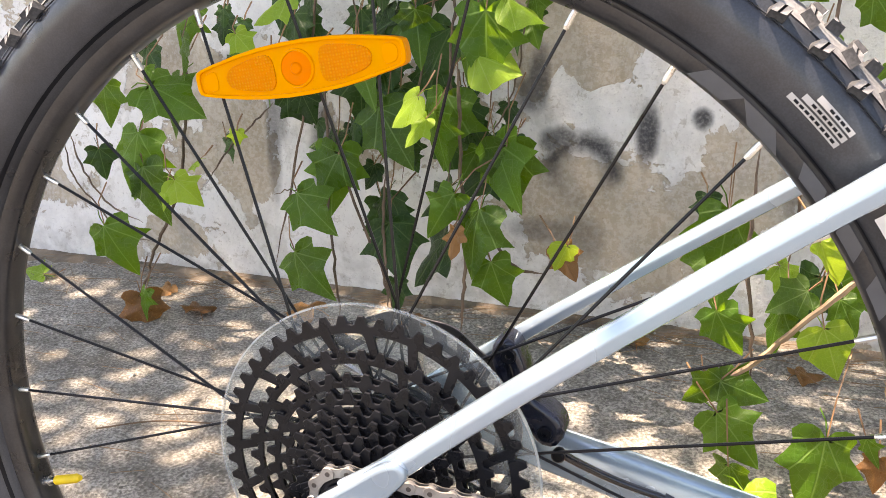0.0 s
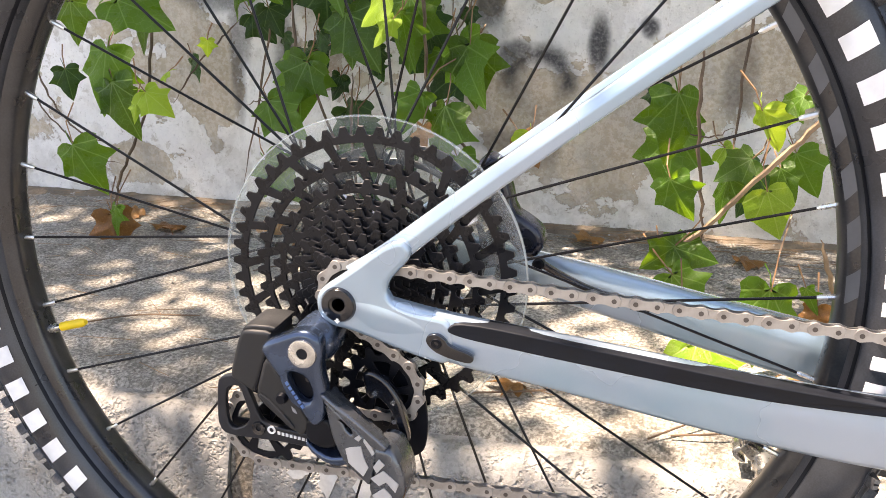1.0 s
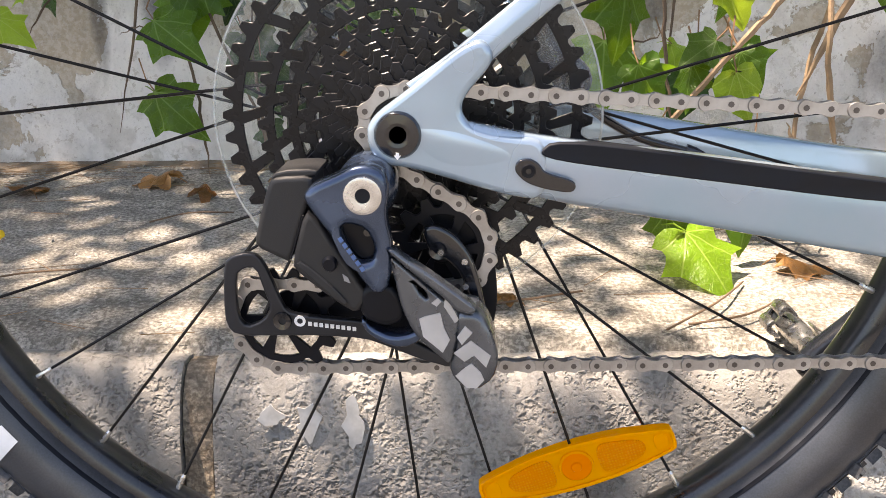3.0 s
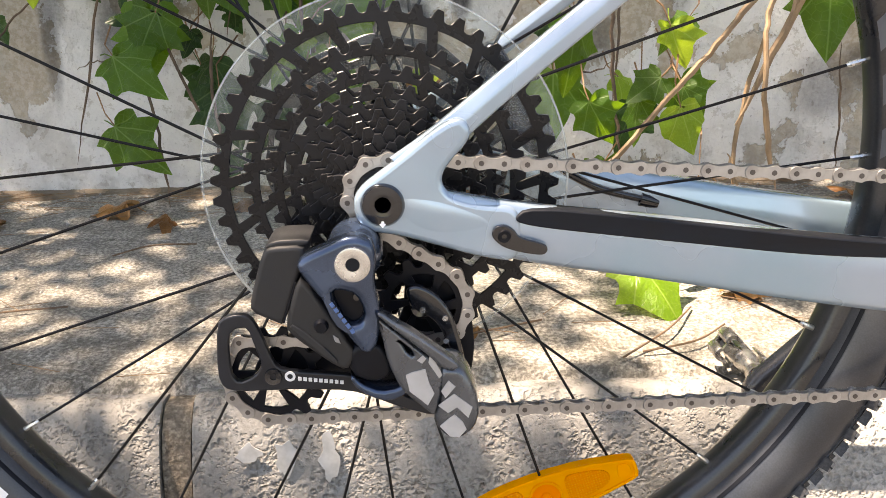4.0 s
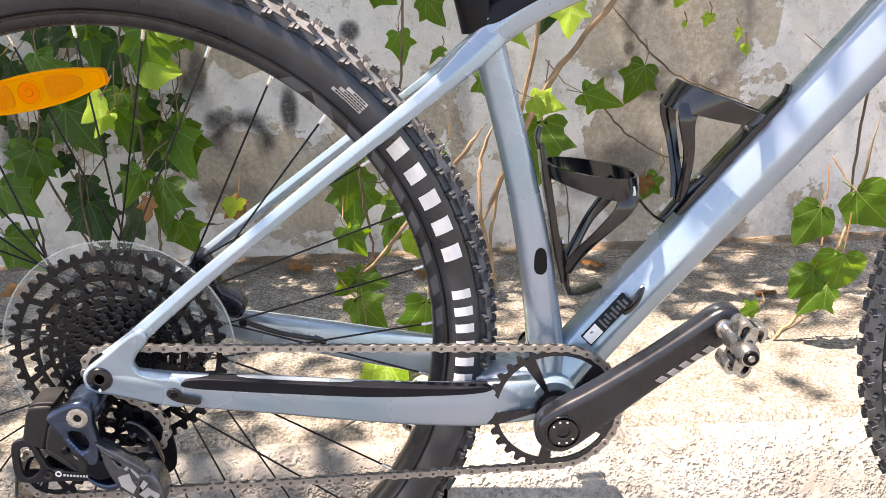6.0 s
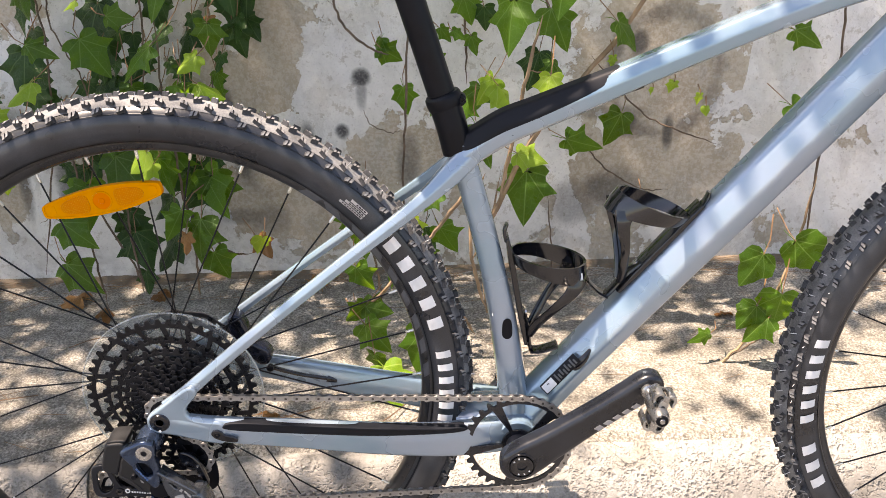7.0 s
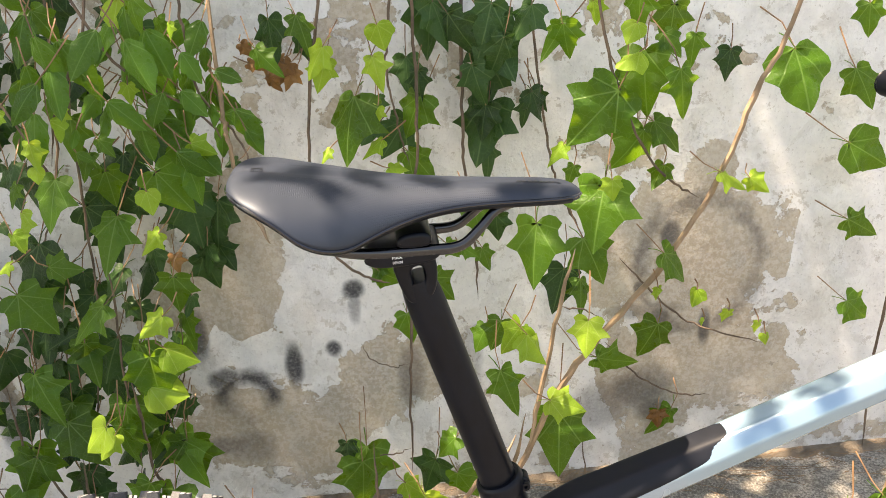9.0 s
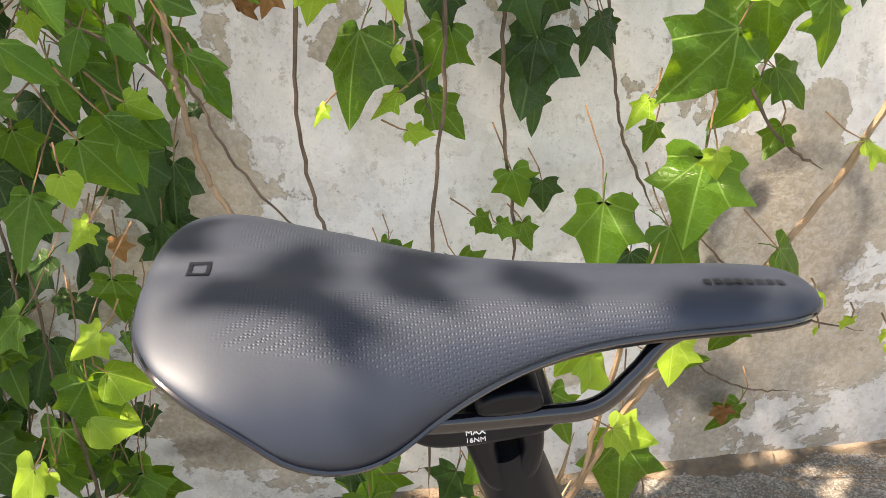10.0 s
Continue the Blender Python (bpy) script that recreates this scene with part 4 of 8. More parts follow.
def toothed(teeth, centre, twist=0.0, tips=(0.0030, 0.0030)):
    """The outline of a toothed wheel."""
    rp = 0.0127 / (2 * math.sin(math.pi / teeth))
    step = 2 * math.pi / teeth
    out = []
    for k in range(teeth):
        tip = tips[k % 2]
        for f, r in ((-0.50, -0.0036), (-0.33, -0.0030), (-0.22, 0.0004), (-0.15, tip * 0.80), (0.12, tip * 0.86), (0.21, 0.0004), (0.33, -0.0030)):
            a = (k + f) * step + twist
            out.append((centre[0] + (rp + r) * math.cos(a), centre[1] + (rp + r) * math.sin(a)))
    return out


def sector(centre, r0, r1, a0, a1, n=5, lean=0.0):
    """A window between two radii and two angles (radians)."""
    pts = [(r1, a0 + (a1 - a0) * i / n + lean) for i in range(n + 1)] + [(r0, a1 + (a0 - a1) * i / n) for i in range(n + 1)]
    return [(centre[0] + r * math.cos(a), centre[1] + r * math.sin(a)) for r, a in pts]


TEETH = (50, 40, 33, 28, 24, 21, 19, 17, 15, 13, 11, 10)
for i, teeth in enumerate(TEETH):
    rp = 0.0127 / (2 * math.sin(math.pi / teeth))
    nxt = 0.0127 / (2 * math.sin(math.pi / TEETH[i + 1])) if i < 11 else 0.012
    outs = [toothed(teeth, AXLE, i * 0.21)]
    top, low = rp - (0.0088 if teeth > 40 else 0.0070), nxt - 0.0010
    n = {50: 20, 40: 18, 33: 16, 28: 13, 24: 11, 21: 9}.get(teeth, 0)
    if n and top - low > 0.002:
        gap = 2 * math.pi / n
        for k in range(n):
            outs.append(sector(AXLE, low, top, k * gap + i * 0.21, (k + 1) * gap - 0.0062 / rp * 1.2 + i * 0.21, 5, 0.05))
    hole = max(0.011, nxt - (0.0050 if teeth > 26 else 0.0085))
    outs.append([(AXLE[0] + hole * math.cos(a), AXLE[1] + hole * math.sin(a)) for a in np.linspace(0, 2 * math.pi, 40)[:-1]])
    y = -0.0265 - 0.0034 * i
    part("sprocket", plate(outs, y - 0.00095, y + 0.00095, 0.00025, 0, 0), M_COG, rear, "large black sprocket" if i == 0 else "")
part("freehub", lathe([(0.012, -0.066), (0.017, -0.064), (0.0195, -0.05), (0.0215, -0.034), (0.024, -0.0255)], AXLE, 40), M_BLACK, rear)
guard = lathe([(0.045, -0.0195), (0.070, -0.0205), (0.104, -0.0225), (0.1095, -0.0232), (0.1098, -0.0222), (0.104, -0.0212), (0.070, -0.0192), (0.045, -0.0182)], AXLE, 96, closed=True)
part("spoke_guard", guard, M_CLEAR, rear, "clear plastic spoke protector disc")
part("spoke_guard_edge", lathe([(0.1090, -0.0222), (0.1092, -0.0238), (0.1102, -0.0238), (0.1104, -0.0222), (0.1102, -0.0212), (0.1092, -0.0212)], AXLE, 120, closed=True), M_EDGE, rear, "pale moulded edge of the clear disc")
part("spoke_guard_rib", lathe([(0.0868, -0.0222), (0.0872, -0.0236), (0.0884, -0.0236), (0.0888, -0.0222)], AXLE, 96), M_CLEAR, rear)
# brake disc and caliper
disc_lines = [[(AXLE[0] + (0.0815 + 0.0012 * math.sin(k * 0.6)) * math.cos(2 * math.pi * k / 126), AXLE[1] + (0.0815 + 0.0012 * math.sin(k * 0.6)) * math.sin(2 * math.pi * k / 126)) for k in range(126)]]
disc_lines.append([(AXLE[0] + 0.0635 * math.cos(2 * math.pi * k / 72), AXLE[1] + 0.0635 * math.sin(2 * math.pi * k / 72)) for k in range(72)])
for k in range(24):
    disc_lines.append(sector(AXLE, 0.0685, 0.0765, radians(k * 15), radians(k * 15 + 6.5), 3, 0.06))
rotor = part("brake_disc", plate(disc_lines, 0.0400, 0.0418, 0.0002, 0, 0), M_DISC, rear, "dark steel brake disc with slots")
for k in range(6):
    a = k * 60
    part("disc_arm", rod(ring_bar(0.022, a, 0.0409, AXLE), ring_bar(0.067, a + 24, 0.0409, AXLE), 0.0026, 6), M_STEEL, rotor)
part("disc_carrier", lathe([(0.017, 0.0400), (0.025, 0.0400), (0.025, 0.0418), (0.017, 0.0418)], AXLE, 40, closed=True), M_STEEL, rotor)
cal = [(0.058, 0.425), (0.060, 0.437), (0.067, 0.443), (0.076, 0.438), (0.084, 0.420), (0.088, 0.402), (0.098, 0.397), (0.108, 0.390), (0.112, 0.379), (0.105, 0.368), (0.094, 0.369), (0.084, 0.381), (0.070, 0.400)]
caliper = part("brake_caliper", plate([cal], 0.034, 0.058, 0.0045, 1, 3), M_CALIPER, bike, "dark blue-black disc brake caliper")
part("hose_banjo", lathe([(0.0, 0.0300), (0.0034, 0.0300), (0.0046, 0.0312), (0.0046, 0.036), (0.0036, 0.039)], (0.1085, 0.3655), 24), M_BLACK, caliper)
part("caliper_groove", plate([[(0.0655, 0.434), (0.0700, 0.432), (0.0840, 0.394), (0.0800, 0.392)]], 0.0332, 0.0345, 0.0004, 1, 1), M_GLOSS, caliper)
for cx, cz in ((0.0715, 0.4305), (0.0985, 0.3800)):
    part("caliper_bolt", lathe([(0.002, 0.0335), (0.002, 0.0312), (0.0046, 0.0310), (0.0050, 0.036)], (cx, cz), 18), M_BLACK, caliper)
part("brake_hose", tube([(0.1085, 0.037, 0.3655, 0.0030, 0.0030), (0.124, 0.046, 0.354, 0.0030, 0.0030), (0.148, 0.055, 0.3415, 0.0028, 0.0028), (0.184, 0.060, 0.332, 0.0026, 0.0026)], 10, 5), M_GLOSS, bike, "black brake hose")
part("hose_grommet", tube([(0.177, 0.059, 0.3335, 0.004, 0.005), (0.190, 0.060, 0.3300, 0.003, 0.004)], 10, 3), M_GLOSS, bike)


# reflectors between the spokes
def reflector(centre, angle, x_len, label):
    half = x_len / 2
    out = [(-half, -0.006), (-half * 0.93, -0.0085), (-half * 0.45, -0.0148), (0, -0.0165), (half * 0.45, -0.0148), (half * 0.93, -0.0085), (half, -0.006), (half, 0.006), (half * 0.93, 0.0085), (half * 0.45, 0.0148), (0, 0.0165), (-half * 0.45, 0.0148), (-half * 0.93, 0.0085), (-half, 0.006)]
    me = plate([out], -0.004, 0.004, 0.0012, 1, 3)
    ob = part("reflector", me, M_AMBER, rear, label)
    c = ring_bar(angle[0], angle[1], -0.004, centre)
    ob.matrix_basis = Matrix.Translation(c) @ Matrix.Rotation(radians(-angle[2]), 4, "Y")
    def on(name, me, mat, note=""):
        o = part(name, me, mat, rear, note)
        o.matrix_basis = ob.matrix_basis.copy()

    def scaled(fx, fz):
        return [(x * fx, z * fz) for x, z in out]

    # raised border, two prism panels, plain ends and the round boss between them
    on("reflector_border", plate([out, scaled(0.965, 0.84)], -0.0030, -0.0058, 0.0006, 1, 2), M_AMBER)
    for s in (-1, 1):
        panel = [(s * 0.0150, -0.0108), (s * half * 0.42, -0.0100), (s * half * 0.66, -0.0062), (s * half * 0.71, 0.0), (s * half * 0.66, 0.0062), (s * half * 0.42, 0.0100), (s * 0.0150, 0.0108)]
        on("reflector_lens", plate([panel], -0.0030, -0.0049, 0.0004, 2, 1), M_LENS, "amber prism lens panel")
        end = [(s * half * 0.79, -0.0066), (s * half * 0.93, -0.0046), (s * half * 0.93, 0.0046), (s * half * 0.79, 0.0066)]
        on("reflector_end", plate([end], -0.0030, -0.0046, 0.0004, 2, 1), M_AMBER)
    on("reflector_ring", lathe([(0.0098, -0.0036), (0.0102, -0.0054), (0.0112, -0.0054), (0.0117, -0.0036)], (0, 0), 28), M_AMBER)
    on("reflector_dish", lathe([(0.0020, -0.0044), (0.0060, -0.0047), (0.0098, -0.0052)], (0, 0), 28), M_BOSS)
    on("reflector_boss", lathe([(0.0, -0.0066), (0.0030, -0.0064), (0.0042, -0.0044)], (0, 0), 20), M_BOSS)


reflector(AXLE, (0.2515, 102.6, 11.5), 0.139, "amber plastic wheel reflector")
reflector(AXLE, (0.2525, -64.5, 20.0), 0.132, "amber plastic wheel reflector")

# front wheel
fwheel = wheel("front_wheel", FRONT, "black front wheel with black spokes", 5.0, (-0.030, 0.030), None)
tyre("front_tyre", FRONT, [(168, 190, 6, (), 0.3250, 0.3430), (194, 208, 3, (), 0.3250, 0.3430)], "black knobbly front tyre with dusty tread", 2.0)
part("hub", lathe([(0.006, -0.055), (0.012, -0.055), (0.016, -0.036), (0.031, -0.032), (0.031, -0.028), (0.016, -0.02), (0.016, 0.02), (0.031, 0.028), (0.031, 0.032), (0.016, 0.036), (0.012, 0.055), (0.006, 0.055)], FRONT, 40), M_BLACK, fwheel)
for side in (-1, 1):
    part("fork_leg", tube([(1.118, side * 0.062, 0.365, 0.010, 0.016), (1.085, side * 0.064, 0.44, 0.017, 0.019), (1.02, side * 0.064, 0.605, 0.018, 0.019), (0.955, side * 0.062, 0.765, 0.017, 0.018)], 18, 5), M_BLACK, bike)
part("fork_crown", tube([(0.948, -0.07, 0.772, 0.024, 0.02), (0.930, 0, 0.786, 0.026, 0.024), (0.948, 0.07, 0.772, 0.024, 0.02)], 16, 5), M_BLACK, bike)
part("head_tube", tube([(0.922, 0, 0.795, 0.027, 0.027), (0.900, 0, 0.85, 0.025, 0.026), (0.880, 0, 0.905, 0.024, 0.024)], 26, 4), M_PAINT, bike)
part("stem", tube([(0.874, 0, 0.925, 0.02, 0.02), (0.885, 0, 0.935, 0.017, 0.018), (0.915, 0, 0.944, 0.016, 0.016), (0.93, 0, 0.948, 0.018, 0.018)], 18, 4), M_BLACK, bike)
part("handlebar", tube([(0.845, -0.345, 0.967, 0.011, 0.011), (0.90, -0.14, 0.966, 0.012, 0.012), (0.928, 0, 0.948, 0.0155, 0.0155), (0.90, 0.14, 0.966, 0.012, 0.012), (0.845, 0.345, 0.967, 0.011, 0.011)], 16, 6), M_BLACK, bike)
for side in (-1, 1):
    part("grip", tube([(0.879, side * 0.225, 0.9668, 0.0165, 0.0165), (0.861, side * 0.29, 0.967, 0.0160, 0.0160), (0.843, side * 0.355, 0.967, 0.0165, 0.0165), (0.8415, side * 0.360, 0.967, 0.0135, 0.0135)], 18, 4), M_BLACK, bike, "black rubber handlebar grip")


# --- chain, chain ring, cranks ---
holes = [toothed(32, BB, 0.0, (0.0028, 0.0036))]
for k in range(5):
    a = radians(-30 + 72 * k)
    holes.append(sector(BB, 0.0200, 0.0570, a + 0.13, a + 2 * math.pi / 5 - 0.09, 8, 0.04))
part("chain_ring", plate(holes, -0.0515, -0.0548, 0.0004, 0, 1), M_CRANK, bike, "narrow-wide dark chain ring with five arms")

ANG, ANG_LEFT = radians(36.9), radians(46.0)


def along(u, v, s=1):
    """In the crank's own line: u from the axle to the pedal, v across it."""
    c, d = (math.cos(ANG), math.sin(ANG)) if s > 0 else (math.cos(ANG_LEFT), math.sin(ANG_LEFT))
    return (BB[0] + s * (u * c - v * d), BB[1] + s * (u * d + v * c))


arm = [(-0.026, -0.010), (-0.026, 0.010), (-0.012, 0.0245), (0.012, 0.0235), (0.045, 0.0190), (0.100, 0.0165), (0.150, 0.0165), (0.180, 0.0185), (0.1945, 0.0090), (0.1945, -0.0090), (0.180, -0.0185), (0.150, -0.0175), (0.100, -0.0185), (0.045, -0.0225), (0.012, -0.0255), (-0.012, -0.0245)]
for side in (-1, 1):
    s = 1 if side < 0 else -1
    me = plate([[along(u, v * 0.93, s) if side < 0 else along(u * 1.02, v * 0.72, s) for u, v in arm]], side * 0.072, side * (0.097 if side < 0 else 0.090), 0.0075, 2, 5)
    for v in me.vertices:
        far = math.hypot(v.co.x - BB[0], v.co.z - BB[1]) / 0.19
        v.co.y += side * 0.008 * far
    crank = part("crank_arm", me, M_CRANK, bike, "dark carbon crank arm")
    if side < 0:
        for i in range(5):
            mk = plate([[along(0.100 + i * 0.0125, -0.0122), along(0.108 + i * 0.0125, -0.0120), along(0.105 + i * 0.0125, -0.0062), along(0.097 + i * 0.0125, -0.0066)]], -0.1022 - 0.0006 * i, -0.1026 - 0.0006 * i, 0.00005, 0, 0)
            part("crank_mark", mk, M_GREYMARK, crank)
    part("crank_bolt", lathe([(0.006, side * 0.0955), (0.006, side * 0.0995), (0.0085, side * 0.1005), (0.0135, side * 0.1002), (0.0150, side * 0.0965)], BB, 40), M_GLOSS, crank, "black crank bolt with white print")
    part("bolt_ring", lathe([(0.0152, side * 0.0960), (0.0156, side * 0.1000), (0.0164, side * 0.1000), (0.0170, side * 0.0960)], BB, 40), M_CRANK, crank)
    if side < 0:
        cap = bmesh.new()
        for k in range(10):
            a = k * 36
            if k in (0, 1, 5, 6):
                continue
            p = ring_bar(0.0112, a, -0.1004, BB)
            rod(p, p + Vector((0, -0.0003, 0)), 0.0011, 6, cap)
        part("print_bar", cap, M_PRINT, crank)
part("crank_axle", lathe([(0.0, -0.095), (0.0145, -0.095), (0.0145, 0.095), (0.0, 0.095)], BB, 28), M_BLACK, bike)


def pedal(at, side):
    x, z = at
    root = part("pedal", lathe([(0.0, side * 0.100), (0.0088, side * 0.100), (0.0088, side * 0.108), (0.0062, side * 0.110), (0.0068, side * 0.118), (0.0098, side * 0.124), (0.0098, side * 0.160), (0.0078, side * 0.166), (0.0, side * 0.166)], (x, z), 28), M_PEDAL, bike, "silver clipless pedal")
    tip = 72 if side < 0 else 145
    c, s = math.cos(radians(tip)), math.sin(radians(tip))

    def q(u, v):
        u, v = u * 0.80, v * 0.86
        return (x + u * c - v * s, z + u * s + v * c)
    for up in (1, -1):
        claw = [q(-0.030, up * 0.003), q(-0.029, up * 0.011), q(-0.022, up * 0.0145), q(-0.013, up * 0.0135), q(-0.013, up * 0.0108), q(-0.021, up * 0.0108), q(-0.025, up * 0.008), q(-0.024, up * 0.003)]
        part("front_claw", plate([claw], side * 0.130, side * 0.154, 0.0007, 1, 1), M_PEDAL, root)
        claw = [q(0.030, up * 0.003), q(0.032, up * 0.011), q(0.025, up * 0.0160), q(0.013, up * 0.0140), q(0.013, up * 0.0110), q(0.023, up * 0.0115), q(0.027, up * 0.008), q(0.024, up * 0.003)]
        part("rear_claw", plate([claw], side * 0.132, side * 0.152, 0.0007, 1, 1), M_PEDAL, root)
    bridge = plate([[q(-0.028, -0.006), q(-0.028, 0.006), q(0.028, 0.006), q(0.028, -0.006)]], side * 0.130, side * 0.134, 0.0007, 1, 1)
    part("pedal_frame", bridge, M_PEDAL, root)
    bridge = plate([[q(-0.028, -0.006), q(-0.028, 0.006), q(0.028, 0.006), q(0.028, -0.006)]], side * 0.150, side * 0.154, 0.0007, 1, 1)
    part("pedal_frame", bridge, M_PEDAL, root)
    for u in (-0.018, 0.018):
        px, pz = q(u, 0.0)
        part("spring", lathe([(0.004, side * 0.136), (0.0055, side * 0.137), (0.0055, side * 0.147), (0.004, side * 0.148)], (px, pz), 14), M_CRANK, root)
    part("end_cap", lathe([(0.0, side * 0.1675), (0.0062, side * 0.1675), (0.0070, side * 0.1655)], (x, z), 18), M_BLACK, root)
    part("bearing_cap", lathe([(0.0, side * 0.1680), (0.0026, side * 0.1682), (0.0034, side * 0.1672)], (x, z), 14), M_PEDAL, root)
    for u in (-0.011, 0.011):
        px, pz = q(u, 0.0)
        part("tension_bolt", lathe([(0.0, side * 0.1552), (0.0026, side * 0.1552), (0.0030, side * 0.1535)], (px, pz), 10), M_CRANK, root)


pedal((BB[0] + 0.175 * math.cos(ANG), BB[1] + 0.175 * math.sin(ANG)), -1)
pedal((BB[0] - 0.179 * math.cos(ANG_LEFT), BB[1] - 0.179 * math.sin(ANG_LEFT)), 1)

# chain: a line round sprocket, ring and the two pulleys
GUIDE, TENSION = (0.0220, 0.3005), (-0.0655, 0.2570)


def arc(c, r, a0, a1, y, n=14):
    return [(c[0] + r * math.cos(radians(a0 + (a1 - a0) * i / n)), y, c[1] + r * math.sin(radians(a0 + (a1 - a0) * i / n))) for i in range(n + 1)]


RS, RR, RG, RT = 0.0205, 0.0648, 0.0262, 0.0285
path = arc(AXLE, RS, 262, 86.5, -0.0645) + arc(BB, RR, 86.5, -90, -0.053, 30) + arc(TENSION, RT, 270, 132, -0.064, 14) + arc(GUIDE, RG, -52, 62, -0.0645, 12) + [path_end for path_end in [(AXLE[0] + RS * math.cos(radians(262)), -0.0645, AXLE[1] + RS * math.sin(radians(262)))]]
pts = [Vector(p) for p in path]
lengths = [0.0]
for a, b in zip(pts, pts[1:]):
    lengths.append(lengths[-1] + (b - a).length)
n_links = int(round(lengths[-1] / 0.0127))
n_links -= n_links % 2


def chain_at(s):
    s = s % lengths[-1]
    i = int(np.searchsorted(lengths, s, side="right")) - 1
    i = min(i, len(pts) - 2)
    f = (s - lengths[i]) / max(1e-9, lengths[i + 1] - lengths[i])
    return pts[i].lerp(pts[i + 1], f)


def link_mesh(name, gap, thick):
    """Two waisted plates with rollers between them and rivets through them."""
    half = 0.00635
    r = 0.0043
    out = []
    for k in range(9):
        a = radians(100 + k * 20)
        out.append((-half + r * math.cos(a), r * math.sin(a)))
    out += [(-0.001, -0.0029), (0.001, -0.0029)]
    for k in range(9):
        a = radians(-80 + k * 20)
        out.append((half + r * math.cos(a), r * math.sin(a)))
    out += [(0.001, 0.0029), (-0.001, 0.0029)]
    bm = bmesh.new()
    for side in (-1, 1):
        for a, b in ((side * gap, side * (gap + thick)),):
            lo = [bm.verts.new((x, a, z)) for x, z in out]
            hi = [bm.verts.new((x * 0.97, b, z * 0.95)) for x, z in out]
            bm.faces.new(lo)
            bm.faces.new(hi[::-1])
            for i in range(len(out)):
                j = (i + 1) % len(out)
                bm.faces.new((lo[i], lo[j], hi[j], hi[i]))
    for x in (-half,):
        rod((x, -gap, 0), (x, gap, 0), 0.0036, 10, bm)
    bmesh.ops.recalc_face_normals(bm, faces=bm.faces)
    n0 = len(bm.faces)
    for x in (-half, half):
        rod((x, -gap - thick - 0.0003, 0), (x, gap + thick + 0.0003, 0), 0.0016, 8, bm)
    me = bpy.data.meshes.new(name)
    bm.to_mesh(me)
    bm.free()
    me.materials.append(M_CHAIN)
    me.materials.append(M_PIN)
    for p in me.polygons[n0:]:
        p.material_index = 1
    return me


INNER, OUTER = link_mesh("inner_link", 0.0012, 0.0008), link_mesh("outer_link", 0.0021, 0.0008)
chain = tagged(part("chain", join(INNER.copy()), None, bike), "nickel-coloured bicycle chain")
chain.data.materials.append(M_CHAIN)
chain.data.materials.append(M_PIN)
for i in range(n_links):
    a = chain_at(lengths[-1] * i / n_links)
    b = chain_at(lengths[-1] * (i + 1) / n_links)
    mid, d = (a + b) / 2, (b - a)
    m = Matrix.Translation(mid) @ d.to_track_quat("X", "Z").to_matrix().to_4x4()
    if abs(d.normalized().z) > 0.999:
        m = Matrix.Translation(mid) @ Matrix.Rotation(radians(90 if d.z < 0 else -90), 4, "Y")
    if i == 0:
        chain.matrix_basis = m
        continue
    o = new("link", INNER if i % 2 == 0 else OUTER)
    o.parent = chain
    o.matrix_basis = chain.matrix_basis.inverted() @ m
# --- rear derailleur ---
mech = part("rear_derailleur", lathe([(0.0, -0.072), (0.0150, -0.072), (0.0155, -0.090), (0.0135, -0.098), (0.0125, -0.100)], (-0.0155, 0.3395), 32), M_MECHBLUE, bike, "black and dark blue electronic rear derailleur")
part("mount_bolt", lathe([(0.0037, -0.1000), (0.0037, -0.1112), (0.0075, -0.1118), (0.0092, -0.1114), (0.0096, -0.108)], (-0.0150, 0.3395), 36), M_STEEL, mech, "polished steel mounting bolt")
part("hex_socket", lathe([(0.0, -0.1104), (0.0037, -0.1106), (0.0038, -0.1090)], (-0.0150, 0.3395), 12), M_COVER, mech)
battery = [(-0.0625, 0.3435), (-0.0580, 0.3460), (-0.0410, 0.3470), (-0.0400, 0.3400), (-0.0450, 0.3280), (-0.0530, 0.3020), (-0.0580, 0.3040), (-0.0705, 0.3100), (-0.0700, 0.3170)]
part("battery", plate([battery], -0.066, -0.1010, 0.0026, 1, 4), M_BATTERY, mech, "matt black battery block")
part("battery_lid", plate([[(-0.0630, 0.3435), (-0.0580, 0.3490), (-0.0380, 0.3500), (-0.0390, 0.3455)]], -0.068, -0.0990, 0.0015, 1, 3), M_BATTERY, mech)
part("battery_seam", plate([[(-0.0462, 0.3270), (-0.0452, 0.3270), (-0.0524, 0.3040), (-0.0534, 0.3040)]], -0.1007, -0.1014, 0.0002, 0, 0), M_BLACK, mech)
motor = [(-0.0445, 0.3310), (-0.0380, 0.3250), (-0.0160, 0.2900), (-0.0150, 0.2840), (-0.0200, 0.2760), (-0.0290, 0.2810), (-0.0480, 0.2960), (-0.0525, 0.3020)]
part("motor_housing", plate([motor], -0.070, -0.1030, 0.0028, 1, 3), M_BATTERY, mech)
part("motor_rib", plate([[(-0.0500, 0.3020), (-0.0470, 0.3050), (-0.0240, 0.2840), (-0.0260, 0.2800)]], -0.1025, -0.1042, 0.0008, 1, 2), M_BATTERY, mech)
part("button", lathe([(0.0, -0.1065), (0.0030, -0.1065), (0.0036, -0.1050), (0.0042, -0.1020)], (-0.0328, 0.3030), 18), M_BLACK, mech)
part("housing_mark", plate([[(-0.0268, 0.2978), (-0.0240, 0.2958), (-0.0228, 0.2928), (-0.0258, 0.2940)]], -0.1028, -0.1034, 0.0001, 0, 0), M_GREYMARK, mech)
